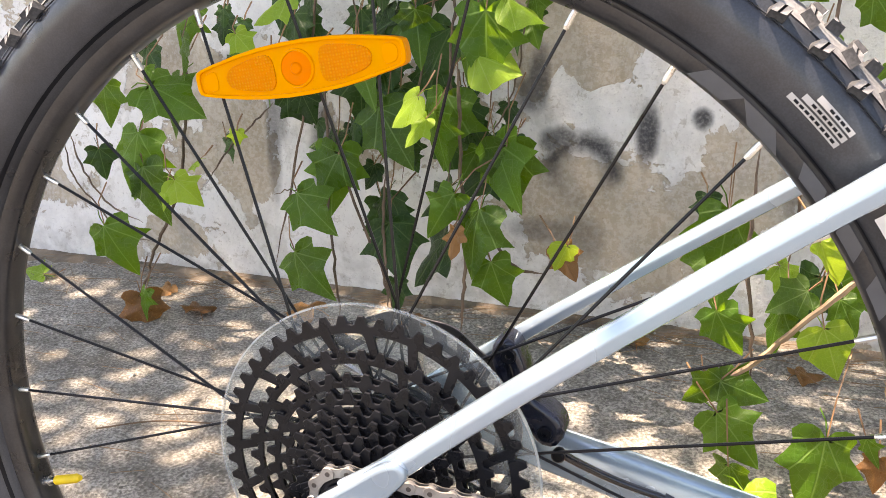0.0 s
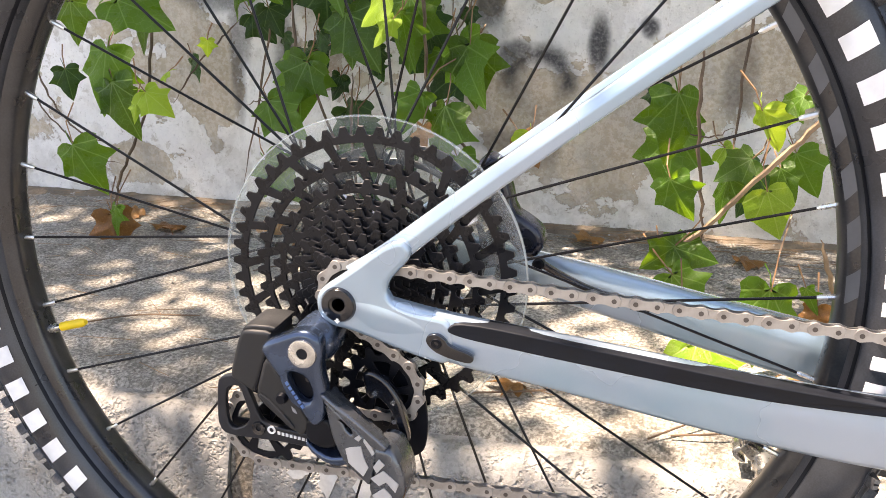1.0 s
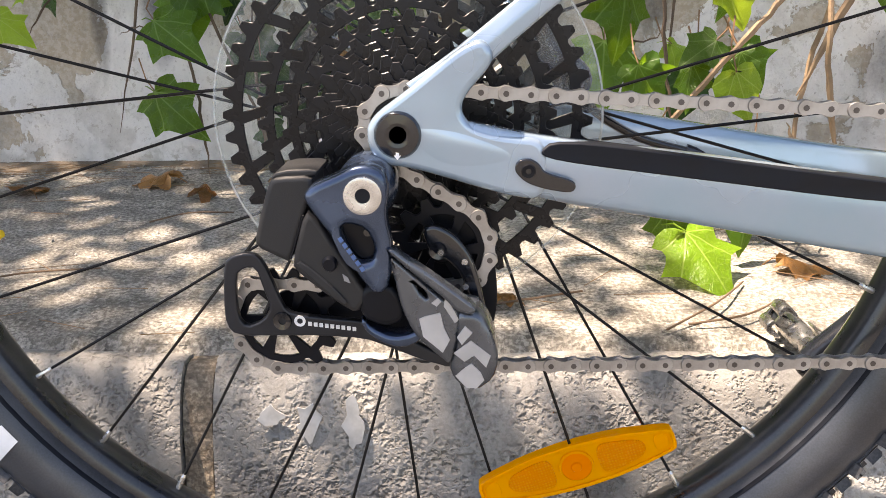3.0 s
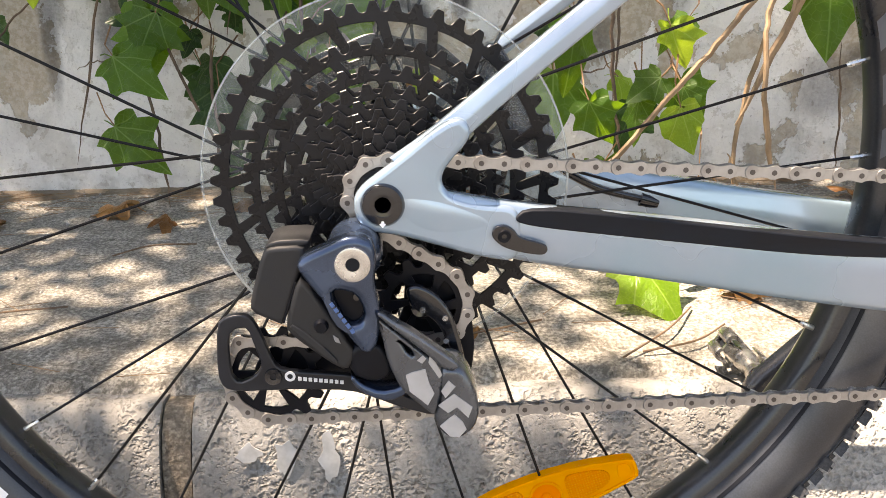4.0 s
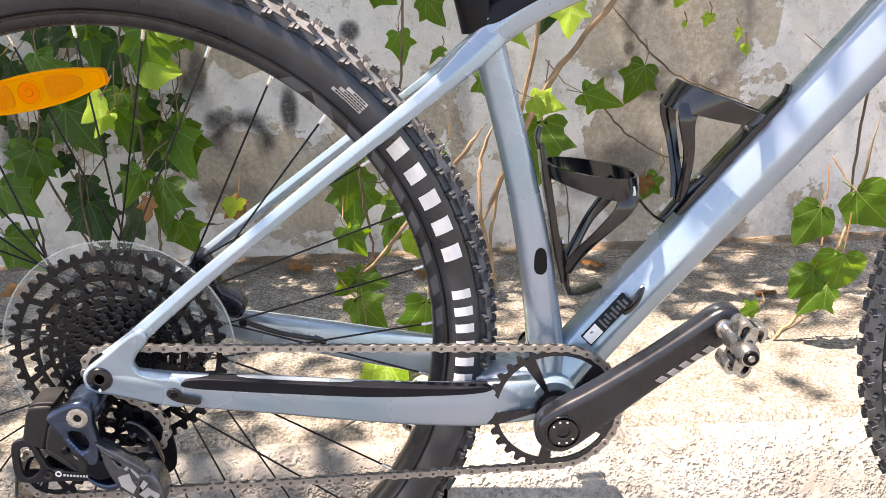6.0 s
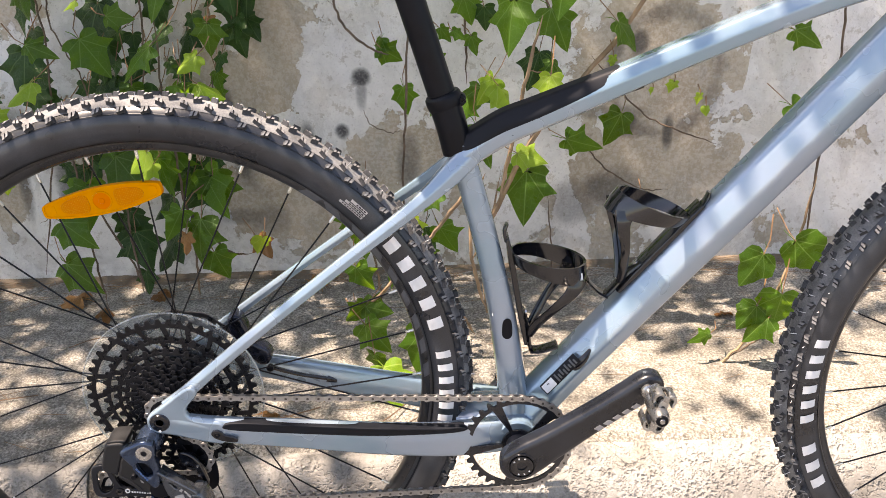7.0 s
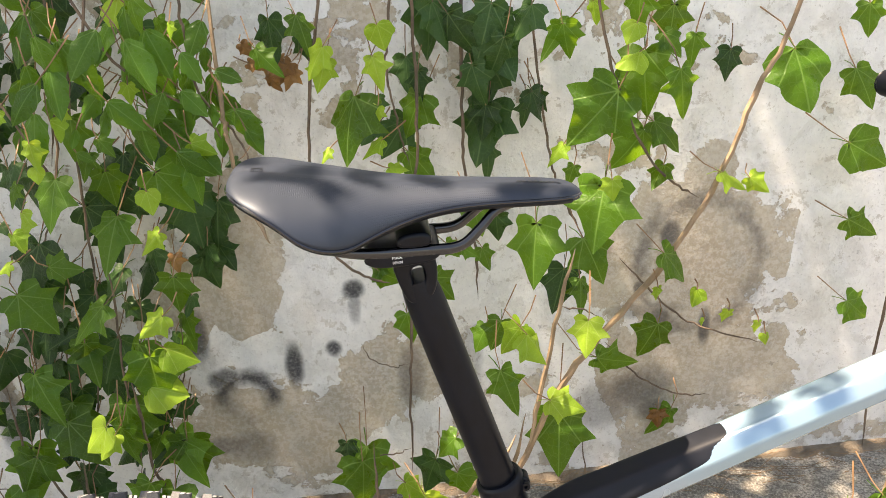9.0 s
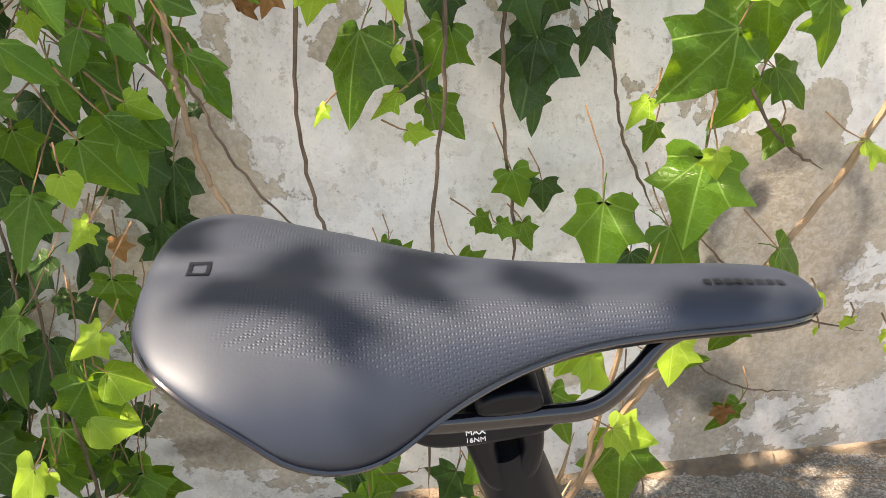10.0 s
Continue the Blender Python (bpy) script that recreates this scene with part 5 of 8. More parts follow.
knuckle = [(-0.0445, 0.3385), (-0.0400, 0.3440), (-0.0290, 0.3490), (-0.0200, 0.3535), (-0.0120, 0.3545), (-0.0050, 0.3510), (-0.0028, 0.3410), (-0.0045, 0.3290), (-0.0010, 0.3140), (-0.0025, 0.2945), (-0.0070, 0.2890), (-0.0125, 0.2900), (-0.0300, 0.3170), (-0.0420, 0.3330)]
window = [(-0.0272, 0.3225), (-0.0230, 0.3250), (-0.0140, 0.3225), (-0.0098, 0.3135), (-0.0110, 0.3070), (-0.0165, 0.3050), (-0.0215, 0.3090)]
part("outer_knuckle", plate([knuckle, window], -0.0960, -0.1100, 0.0042, 1, 5), M_MECHBLUE, mech, "dark blue-grey polished knuckle")
part("window_floor", plate([window], -0.0965, -0.1020, 0.0005, 1, 1), M_BLACK, mech)
part("lug", lathe([(0.0, -0.1055), (0.0020, -0.1055), (0.0026, -0.1010)], (-0.0135, 0.3200), 16), M_GLOSS, mech)
for i in range(6):
    u = i * 0.0030
    x, z = -0.0276 + u * 0.68, 0.3178 - u * 0.98
    part("shell_mark", plate([[(x, z), (x + 0.0016, z + 0.0012), (x + 0.0030, z - 0.0009), (x + 0.0014, z - 0.0021)]], -0.1097, -0.1103, 0.00005, 0, 0), M_BLUEMARK, mech)
lower = [(-0.0190, 0.2900), (-0.0030, 0.2935), (0.0045, 0.2830), (0.0040, 0.2730), (-0.0060, 0.2690), (-0.0180, 0.2740)]
part("lower_knuckle", plate([lower], -0.080, -0.1030, 0.003, 1, 3), M_BLACK, mech)
# the link arm: a thin polished upper rib over a dark web that widens into the cage pivot
link = [(-0.0040, 0.3125), (-0.0010, 0.3140), (0.0060, 0.3085), (0.0170, 0.3015), (0.0280, 0.2935), (0.0405, 0.2840), (0.0390, 0.2800), (0.0310, 0.2815), (0.0250, 0.2880), (0.0140, 0.2975), (0.0050, 0.3045)]
part("outer_link", plate([link], -0.1020, -0.1120, 0.0018, 1, 4), M_MECHGREY, mech, "polished dark grey link arm")
web = [(-0.0040, 0.3110), (0.0040, 0.3040), (0.0130, 0.2960), (0.0240, 0.2870), (0.0330, 0.2800), (0.0310, 0.2620), (0.0280, 0.2510), (0.0220, 0.2560), (0.0150, 0.2620), (0.0085, 0.2690), (0.0025, 0.2830), (-0.0005, 0.2970)]
slot = [(0.0085, 0.2965), (0.0150, 0.2905), (0.0165, 0.2865), (0.0125, 0.2895)]
part("link_web", plate([web, slot], -0.0880, -0.1080, 0.0020, 1, 4), M_MECHGREY, mech, "dark grey web of the link arm")
cap = [(0.0300, 0.2800), (0.0360, 0.2815), (0.0430, 0.2800), (0.0500, 0.2670), (0.0525, 0.2540), (0.0500, 0.2440), (0.0420, 0.2375), (0.0350, 0.2385), (0.0295, 0.2440), (0.0270, 0.2510), (0.0310, 0.2620)]
part("cage_pivot_cap", plate([cap], -0.0800, -0.1095, 0.0042, 1, 5), M_MECHGREY, mech, "dark grey cage pivot cap with pale marks")
brace = [(-0.0185, 0.2750), (-0.0120, 0.2680), (-0.0020, 0.2635), (0.0080, 0.2655), (0.0130, 0.2700), (0.0130, 0.2615), (0.0030, 0.2570), (-0.0080, 0.2600), (-0.0170, 0.2670)]
part("brace", plate([brace], -0.0860, -0.1020, 0.0022, 1, 3), M_MECHBLUE, mech)
marks = [[(0.0150, 0.2780), (0.0225, 0.2800), (0.0245, 0.2720), (0.0275, 0.2655), (0.0240, 0.2585), (0.0140, 0.2670), (0.0120, 0.2765)], [(0.0180, 0.2850), (0.0212, 0.2878), (0.0230, 0.2858), (0.0208, 0.2832)], [(0.0250, 0.2895), (0.0318, 0.2765), (0.0300, 0.2745), (0.0242, 0.2835)]]
for o in marks:
    part("cap_mark", plate([o], -0.1078, -0.1086, 0.0001, 0, 0), M_PALEMARK, mech)
marks = [[(0.0310, 0.2675), (0.0350, 0.2738), (0.0388, 0.2702), (0.0335, 0.2635)], [(0.0295, 0.2590), (0.0380, 0.2660), (0.0482, 0.2580), (0.0460, 0.2515), (0.0398, 0.2580), (0.0350, 0.2545)], [(0.0305, 0.2465), (0.0345, 0.2505), (0.0385, 0.2535), (0.0432, 0.2490), (0.0452, 0.2445), (0.0412, 0.2398), (0.0362, 0.2402)]]
for o in marks:
    part("cap_mark", plate([o], -0.1093, -0.1101, 0.0001, 0, 0), M_PALEMARK, mech)
# cage and pulleys
cage = [(-0.0945, 0.2930), (-0.0900, 0.2975), (-0.0820, 0.2995), (-0.0755, 0.2980), (-0.0705, 0.2890), (-0.0635, 0.2695), (-0.0590, 0.2655), (-0.0460, 0.2638), (-0.0180, 0.2620), (0.0000, 0.2545), (0.0180, 0.2450), (0.0310, 0.2400), (0.0290, 0.2350), (0.0100, 0.2405), (-0.0060, 0.2470), (-0.0200, 0.2520), (-0.0470, 0.2530), (-0.0660, 0.2525), (-0.0850, 0.2518), (-0.0930, 0.2540), (-0.0960, 0.2630)]
gap = [(-0.0885, 0.2865), (-0.0835, 0.2910), (-0.0772, 0.2910), (-0.0740, 0.2800), (-0.0700, 0.2685), (-0.0750, 0.2610), (-0.0840, 0.2572), (-0.0885, 0.2630)]
outer = part("cage_plate", plate([cage, gap], -0.0715, -0.0765, 0.0012, 1, 3), M_CAGE, mech, "black cage plate with white print")
for i in range(9):
    u = i * 0.0030
    mk = plate([[(-0.0500 + u, 0.2612 - u * 0.10), (-0.0480 + u, 0.2611 - u * 0.10), (-0.0480 + u, 0.2588 - u * 0.10), (-0.0500 + u, 0.2589 - u * 0.10)]], -0.0764, -0.0769, 0.00005, 0, 0)
    part("print_bar", mk, M_PRINT, mech)
part("round_mark", lathe([(0.0016, -0.0763), (0.0016, -0.0769), (0.0031, -0.0769), (0.0031, -0.0763)], (-0.0545, 0.2615), 20), M_PRINT, mech)
inner = [(-0.0700, 0.2720), (-0.0550, 0.2740), (0.0100, 0.2800), (0.0120, 0.3300), (0.0260, 0.3320), (0.0420, 0.3180), (0.0500, 0.2960), (0.0530, 0.2700), (0.0500, 0.2500), (0.0300, 0.2420), (-0.0100, 0.2500), (-0.0700, 0.2440), (-0.0800, 0.2560)]
part("inner_cage_plate", plate([inner], -0.0560, -0.0580, 0.0006, 2, 2), M_BLACK, mech)
shield = [(0.0110, 0.3145), (0.0180, 0.3175), (0.0290, 0.3120), (0.0380, 0.3000), (0.0440, 0.2800), (0.0460, 0.2690), (0.0400, 0.2700), (0.0360, 0.2800), (0.0310, 0.2920), (0.0240, 0.2985), (0.0150, 0.3020)]
part("cage_shield", plate([shield], -0.0700, -0.0780, 0.0022, 3, 4), M_GLOSS, mech, "glossy black guide pulley shield")


def pulley(c, teeth, name):
    rp = 0.0127 / (2 * math.sin(math.pi / teeth))
    outs = [toothed(teeth, c)] + [sector(c, 0.0085, rp - 0.0075, k * 1.047, k * 1.047 + 0.70, 3, 0.2) for k in range(6)]
    p = part(name, plate(outs, -0.0634, -0.0656, 0.0003, 0, 0), M_BLACK, mech)
    part("pulley_hub", lathe([(0.0, -0.0700), (0.0050, -0.0700), (0.0066, -0.0680), (0.0066, -0.0610), (0.0, -0.0610)], c, 24), M_BLACK, mech)


pulley(GUIDE, 13, "guide_pulley")
pulley(TENSION, 14, "tension_pulley")
part("pulley_bolt", lathe([(0.0020, -0.0755), (0.0020, -0.0776), (0.0048, -0.0782), (0.0054, -0.0755)], (-0.0640, 0.2615), 20), M_GLOSS, mech)
part("pulley_bolt", lathe([(0.0020, -0.0755), (0.0020, -0.0776), (0.0048, -0.0782), (0.0054, -0.0755)], (0.0200, 0.3030), 20), M_GLOSS, mech)
for k in range(7):
    a = -30 + k * 22
    p = ring_bar(0.0125, a, -0.0775, (0.024, 0.2900))
    part("pivot_detail", rod(p, p + Vector((0, -0.0016, 0)), 0.0017, 10), M_STEEL if k % 3 == 0 else M_GLOSS, mech)
# --- saddle and seat post ---
post = part("seat_post", tube([(0.3365, 0, 0.7060, 0.0155, 0.0155), (0.3110, 0, 0.7850, 0.0155, 0.0155), (0.2880, 0, 0.8560, 0.0155, 0.0155), (0.2740, 0, 0.9000, 0.0156, 0.0150), (0.2700, 0, 0.9140, 0.0150, 0.0110)], 32, 6), M_BLACK, bike, "matt black seat post")
head = [(0.2505, 0.9330), (0.2800, 0.9400), (0.2860, 0.9280), (0.2850, 0.9080), (0.2770, 0.8960), (0.2640, 0.8960), (0.2570, 0.9100)]
eye = [(0.2650, 0.9250), (0.2740, 0.9280), (0.2770, 0.9180), (0.2735, 0.9090), (0.2680, 0.9110)]
part("post_head", plate([head, eye], -0.0145, 0.0145, 0.0035, 2, 3), M_BLACK, post)
part("rail_clamp", plate([[(0.2310, 0.9360), (0.2350, 0.9430), (0.2600, 0.9470), (0.2860, 0.9480), (0.2890, 0.9400), (0.2820, 0.9340), (0.2530, 0.9310), (0.2390, 0.9315)]], -0.0245, 0.0245, 0.0025, 2, 3), M_BLACK, post)
part("rail_clamp_top", plate([[(0.2550, 0.9460), (0.2580, 0.9570), (0.2800, 0.9590), (0.2830, 0.9470)]], -0.0270, 0.0270, 0.003, 2, 3), M_BLACK, post)
mt = Matrix.Translation((0.2560, -0.0251, 0.9378)) @ Matrix.Rotation(radians(90), 4, "X") @ Matrix.Rotation(radians(3), 4, "Z")
part("torque_print", writing("MAX", 0.0036, mt @ Matrix.Translation((0, 0.0018, 0))), M_PRINT, post, "small white print")
part("torque_print", writing("16NM", 0.0031, mt @ Matrix.Translation((0, -0.0020, 0))), M_PRINT, post, "small white print")

# cover: x, half width, top of the middle, drop of the edge, how flat the top is
SADDLE = [(0.1395, 0.012, 1.0005, 0.003, 2), (0.142, 0.030, 1.0030, 0.004, 2), (0.147, 0.044, 1.0050, 0.006, 2.1), (0.154, 0.055, 1.0055, 0.009, 2.3), (0.166, 0.064, 1.0050, 0.014, 2.5), (0.178, 0.068, 1.0035, 0.020, 2.6), (0.190, 0.070, 1.0018, 0.0285, 2.7), (0.202, 0.0685, 1.0000, 0.0335, 2.7), (0.214, 0.0645, 0.9985, 0.0355, 2.7), (0.226, 0.0575, 0.9970, 0.0345, 2.6)]
SADDLE += [(0.240, 0.048, 0.9950, 0.029, 2.5), (0.258, 0.0385, 0.9930, 0.0225, 2.3), (0.280, 0.0305, 0.9910, 0.0165, 2.2), (0.305, 0.025, 0.9890, 0.0125, 2.1), (0.335, 0.022, 0.9870, 0.0105, 2.1), (0.362, 0.0205, 0.9850, 0.0090, 2.2), (0.380, 0.0175, 0.9830, 0.0075, 2.2), (0.390, 0.0115, 0.9805, 0.0055, 2), (0.3945, 0.004, 0.9775, 0.003, 2)]


def saddle_cover():
    bm = bmesh.new()
    rows = spline(SADDLE, 4)
    n = 28
    loops = []
    for x, w, z, drop, p in rows:
        loop = []
        for i in range(n + 1):
            u = -1 + 2 * i / n
            y = math.sin(u * math.pi / 2) * w
            q = abs(math.sin(u * math.pi / 2))
            dip = 0.0016 * math.exp(-(y / 0.008) ** 2)
            loop.append(bm.verts.new((x, y, z - drop * (1 - max(0.0, 1 - q ** p) ** (1 / 1.7)) - dip)))
        # tucked under the edge
        tuck = [bm.verts.new((x, -w * 0.90, z - drop - 0.0045)), bm.verts.new((x, -w * 0.62, z - drop * 0.86 - 0.004)), bm.verts.new((x, w * 0.62, z - drop * 0.86 - 0.004)), bm.verts.new((x, w * 0.90, z - drop - 0.0045))]
        loops.append(loop + tuck[::-1])
    for a, b in zip(loops, loops[1:]):
        m = len(a)
        for i in range(m):
            bm.faces.new((a[i], a[(i + 1) % m], b[(i + 1) % m], b[i]))
    bm.faces.new(loops[0])
    bm.faces.new(loops[-1][::-1])
    return bm


saddle = part("saddle", saddle_cover(), M_SADDLE, bike, "black padded saddle with dimpled flank", smooth=75)
rows = spline(SADDLE, 4)
for side in (-1, 1):
    line = [(x, side * w * 0.995, z - drop - 0.0010, 0.0013, 0.0013) for x, w, z, drop, p in rows[::3]]
    part("piping", tube(line, 8, 2), M_GLOSS, saddle)
    line = [(x, side * w * 0.90, z - drop - 0.0040, 0.0014, 0.0024) for x, w, z, drop, p in rows[6:-4:3]]
    part("base_edge", tube(line, 8, 2), M_BLACK, saddle)
    rail = [(0.185, side * 0.030, 0.962, 0.0035, 0.0035), (0.205, side * 0.026, 0.950, 0.0035, 0.0035), (0.235, side * 0.0225, 0.9430, 0.0035, 0.0045), (0.280, side * 0.0225, 0.9430, 0.0035, 0.0045), (0.303, side * 0.022, 0.9450, 0.0035, 0.0042), (0.318, side * 0.019, 0.957, 0.0035, 0.0038), (0.331, side * 0.014, 0.968, 0.0033, 0.0035), (0.356, side * 0.010, 0.9740, 0.003, 0.003)]
    part("rail", tube(rail, 12, 5), M_GLOSS, saddle, "black saddle rail")
# marks on the cover: a plain outlined badge and a row of bars


def saddle_top(x, y):
    r = [np.interp(x, [q[0] for q in SADDLE], [q[k] for q in SADDLE]) for k in range(1, 5)]
    q = min(1.0, abs(y) / r[0])
    return r[1] - r[2] * (1 - max(0.0, 1 - q ** r[3]) ** (1 / 1.7)) - 0.0016 * math.exp(-(y / 0.008) ** 2)


def saddle_mark(x0, x1, y0, y1, m):
    bm = bmesh.new()
    g = [[bm.verts.new((x, y, saddle_top(x, y) + 0.0006)) for y in np.linspace(y0, y1, 4)] for x in np.linspace(x0, x1, 4)]
    for a, b in zip(g, g[1:]):
        for j in range(3):
            bm.faces.new((a[j], b[j], b[j + 1], a[j + 1]))
    part("cover_mark", bm, m, saddle)


for i in range(8):
    saddle_mark(0.347 + i * 0.0042, 0.3498 + i * 0.0042, -0.0045, -0.0005, M_BLACK)
for x0, x1, y0, y1 in ((0.1560, 0.1575, -0.006, 0.004), (0.1625, 0.1640, -0.006, 0.004), (0.1575, 0.1625, -0.006, -0.0042), (0.1575, 0.1625, 0.0022, 0.004)):
    saddle_mark(x0, x1, y0, y1, M_BLACK)


# --- bottle cages ---
def bottle_cage(m, label):
    root = part("bottle_cage", plate([[(-0.004, -0.070), (0.003, -0.072), (0.004, 0.070), (-0.003, 0.072)]], -0.0130, 0.0130, 0.0015, 1, 2), M_GLOSS, bike, label)
    root.matrix_basis = m

    def add(name, rows, lab="", seg=12):
        o = part(name, tube(rows, seg, 5, 2.6), M_GLOSS, root, lab)
    # the moulded band round the bottle, low at the back and deep at the sides of the front
    bm = bmesh.new()
    rings = []
    for k in range(48):
        a = 2 * math.pi * k / 48
        front = (1 + math.cos(a)) / 2
        deep = 0.013 + 0.014 * front
        top = 0.052 - 0.030 * front
        u, v = 0.0425 + 0.0395 * math.cos(a), 0.0350 * math.sin(a)
        lean = 0.0035 * front
        rings.append([bm.verts.new((u + math.cos(a) * q, v + math.sin(a) * q * 0.9, z)) for q, z in ((0.0022 + lean, top), (0.0030 + lean * 0.6, top - deep * 0.5), (0.0018, top - deep), (-0.0010, top - deep), (-0.0002 + lean * 0.6, top - deep * 0.5), (-0.0010 + lean, top))])
    for k in range(48):
        a, b = rings[k], rings[(k + 1) % 48]
        for i in range(6):
            bm.faces.new((a[i], a[(i + 1) % 6], b[(i + 1) % 6], b[i]))
    part("band", bm, M_GLOSS, root, "broad glossy moulded band", smooth=50)
    for s in (-1, 1):
        add("brace_arm", [(0.072, s * 0.025, 0.010, 0.0024, 0.0120), (0.062, s * 0.030, -0.004, 0.0022, 0.0080), (0.040, s * 0.026, -0.022, 0.0022, 0.0056), (0.019, s * 0.013, -0.043, 0.0026, 0.0056), (0.005, s * 0.006, -0.060, 0.003, 0.006)])
    add("spine", [(0.003, 0, -0.028, 0.0095, 0.003), (0.005, 0, -0.050, 0.0085, 0.0035), (0.004, 0, -0.076, 0.0080, 0.0030), (0.005, 0, -0.086, 0.0085, 0.0030)])
    add("base_tongue", [(0.003, 0, -0.085, 0.010, 0.0020), (0.016, 0, -0.087, 0.011, 0.0018), (0.034, 0, -0.085, 0.011, 0.0018), (0.037, 0, -0.083, 0.010, 0.0018)])
    add("tip_hook", [(-0.002, 0, 0.066, 0.009, 0.002), (-0.001, 0, 0.078, 0.007, 0.0025), (0.003, 0, 0.086, 0.006, 0.002)])
    for z in (0.032, -0.032):
        part("cage_bolt", rod((0.002, 0, z), (0.008, 0, z), 0.0045, 12), M_STEEL, root)
    me = plate([[(0.0720, 0.008), (0.0785, 0.008), (0.0785, 0.017), (0.0720, 0.017)]], -0.0225, -0.0231, 0.0001, 0, 0)
    o = part("badge", me, M_PRINT, root, "small pale badge")
    o.matrix_basis = Matrix.Translation((0.0, -0.002, 0))


seat_dir = math.degrees(math.atan2(0.403 - 0.383, 0.545 - 0.45))
bottle_cage(pose(0.4185, 0, 0.489, 0, -seat_dir + 1, 0), "glossy black bottle cage on the seat tube")
along_tube, off_tube = Vector((0.645, 0, 0.764)), Vector((-0.764, 0, 0.645))
m_cage = Matrix((off_tube, along_tube.cross(off_tube), along_tube)).transposed().to_4x4()
m_cage.translation = (0.5850, 0, 0.5430)
bottle_cage(m_cage, "glossy black bottle cage on the down tube")

# ---- ivy ----
def leaf_material(name, dark, lite, glow, vein, thin):
    m, nt, bsdf, co = blank(name)
    info = nt.nodes.new("ShaderNodeObjectInfo")
    rnd = info.outputs["Random"]
    sep = nt.nodes.new("ShaderNodeSeparateXYZ")
    nt.links.new(co, sep.inputs[0])
    ax, y = mathn(nt, "ABSOLUTE", sep.outputs[0]), sep.outputs[1]
    big, small = noisen(nt, co, 3.0, 4.0), noisen(nt, co, 26.0, 4.0)
    f = mathn(nt, "ADD", mathn(nt, "MULTIPLY", rnd, 0.7), mathn(nt, "MULTIPLY", big, 0.45))
    c = mixc(nt, rampn(nt, f, 0.15, 0.95), dark, lite)
    c = mixc(nt, rampn(nt, small, 0.5, 0.75, 0.0, 0.35), c, tuple(min(1, v * 1.6) for v in lite))
    # veins from the stalk to each lobe
    lines = None
    for a in (0, 37, 78):
        s, k = math.sin(radians(a)), math.cos(radians(a))
        d = mathn(nt, "ABSOLUTE", mathn(nt, "SUBTRACT", mathn(nt, "MULTIPLY", ax, k), mathn(nt, "MULTIPLY", y, s)))
        v = rampn(nt, d, 0.015, 0.004)
        lines = v if lines is None else mathn(nt, "MAXIMUM", lines, v)
    net = node(nt, "ShaderNodeTexVoronoi", Scale=9.0)
    net.feature = "DISTANCE_TO_EDGE"
    nt.links.new(co, net.inputs["Vector"])
    fine = rampn(nt, net.outputs["Distance"], 0.045, 0.0, 0.0, 0.30)
    lines = mathn(nt, "MAXIMUM", mathn(nt, "MULTIPLY", lines, 0.7), fine)
    c = mixc(nt, mathn(nt, "MULTIPLY", lines, 0.75), c, vein)
    spots = rampn(nt, noisen(nt, co, 5.5, 6.0, 0.7), 0.66, 0.74, 0.0, 0.55)
    c = mixc(nt, mathn(nt, "MULTIPLY", spots, rampn(nt, rnd, 0.55, 0.9)), c, (0.20, 0.13, 0.03))
    nt.links.new(c, bsdf.inputs["Base Color"])
    bsdf.inputs["Specular IOR Level"].default_value = 0.32
    nt.links.new(rampn(nt, big, 0.2, 0.8, 0.24, 0.42), bsdf.inputs["Roughness"])
    h = mathn(nt, "ADD", mathn(nt, "MULTIPLY", lines, -1.0), mathn(nt, "MULTIPLY", small, 0.5))
    nrm = bumpn(nt, h, 0.30, 0.02)
    nt.links.new(nrm, bsdf.inputs["Normal"])
    tr = nt.nodes.new("ShaderNodeBsdfTranslucent")
    nt.links.new(mixc(nt, 0.55, c, glow), tr.inputs["Color"])
    mix = nt.nodes.new("ShaderNodeMixShader")
    mix.inputs[0].default_value = thin
    nt.links.new(bsdf.outputs[0], mix.inputs[1])
    nt.links.new(tr.outputs[0], mix.inputs[2])
    nt.links.new(mix.outputs[0], nt.nodes["Material Output"].inputs["Surface"])
    return m


LEAF_MATS = {
    # dark green mostly for rear leaves: shade inside the ivy put into the colour
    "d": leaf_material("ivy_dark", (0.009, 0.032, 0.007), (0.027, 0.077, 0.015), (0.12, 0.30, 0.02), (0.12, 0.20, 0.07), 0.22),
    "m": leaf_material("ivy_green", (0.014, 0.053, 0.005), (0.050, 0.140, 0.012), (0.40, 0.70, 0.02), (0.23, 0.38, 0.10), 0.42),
    # pale green of young leaves, with sunlight on the ivy put into the colour
    "y": leaf_material("ivy_young_sunlit", (0.155, 0.310, 0.020), (0.280, 0.450, 0.045), (0.62, 0.80, 0.05), (0.48, 0.60, 0.16), 0.45),
    "l": leaf_material("creeper_green", (0.016, 0.064, 0.006), (0.060, 0.165, 0.015), (0.36, 0.68, 0.02), (0.19, 0.34, 0.09), 0.36),
    "b": leaf_material("leaf_dry", (0.15, 0.062, 0.018), (0.34, 0.17, 0.060), (0.44, 0.22, 0.06), (0.16, 0.08, 0.03), 0.25),
}
LEAF_MATS["o"] = LEAF_MATS["m"]
M_STEM = plain("ivy_stem", (0.12, 0.082, 0.055), 0.75, 0.0, 0.45, 40.0, 300.0, 0.6, 0.002)
M_STALK = plain("leaf_stalk", (0.21, 0.115, 0.055), 0.6, 0.0, 0.5, 25.0, 300.0, 0.2, 0.001)
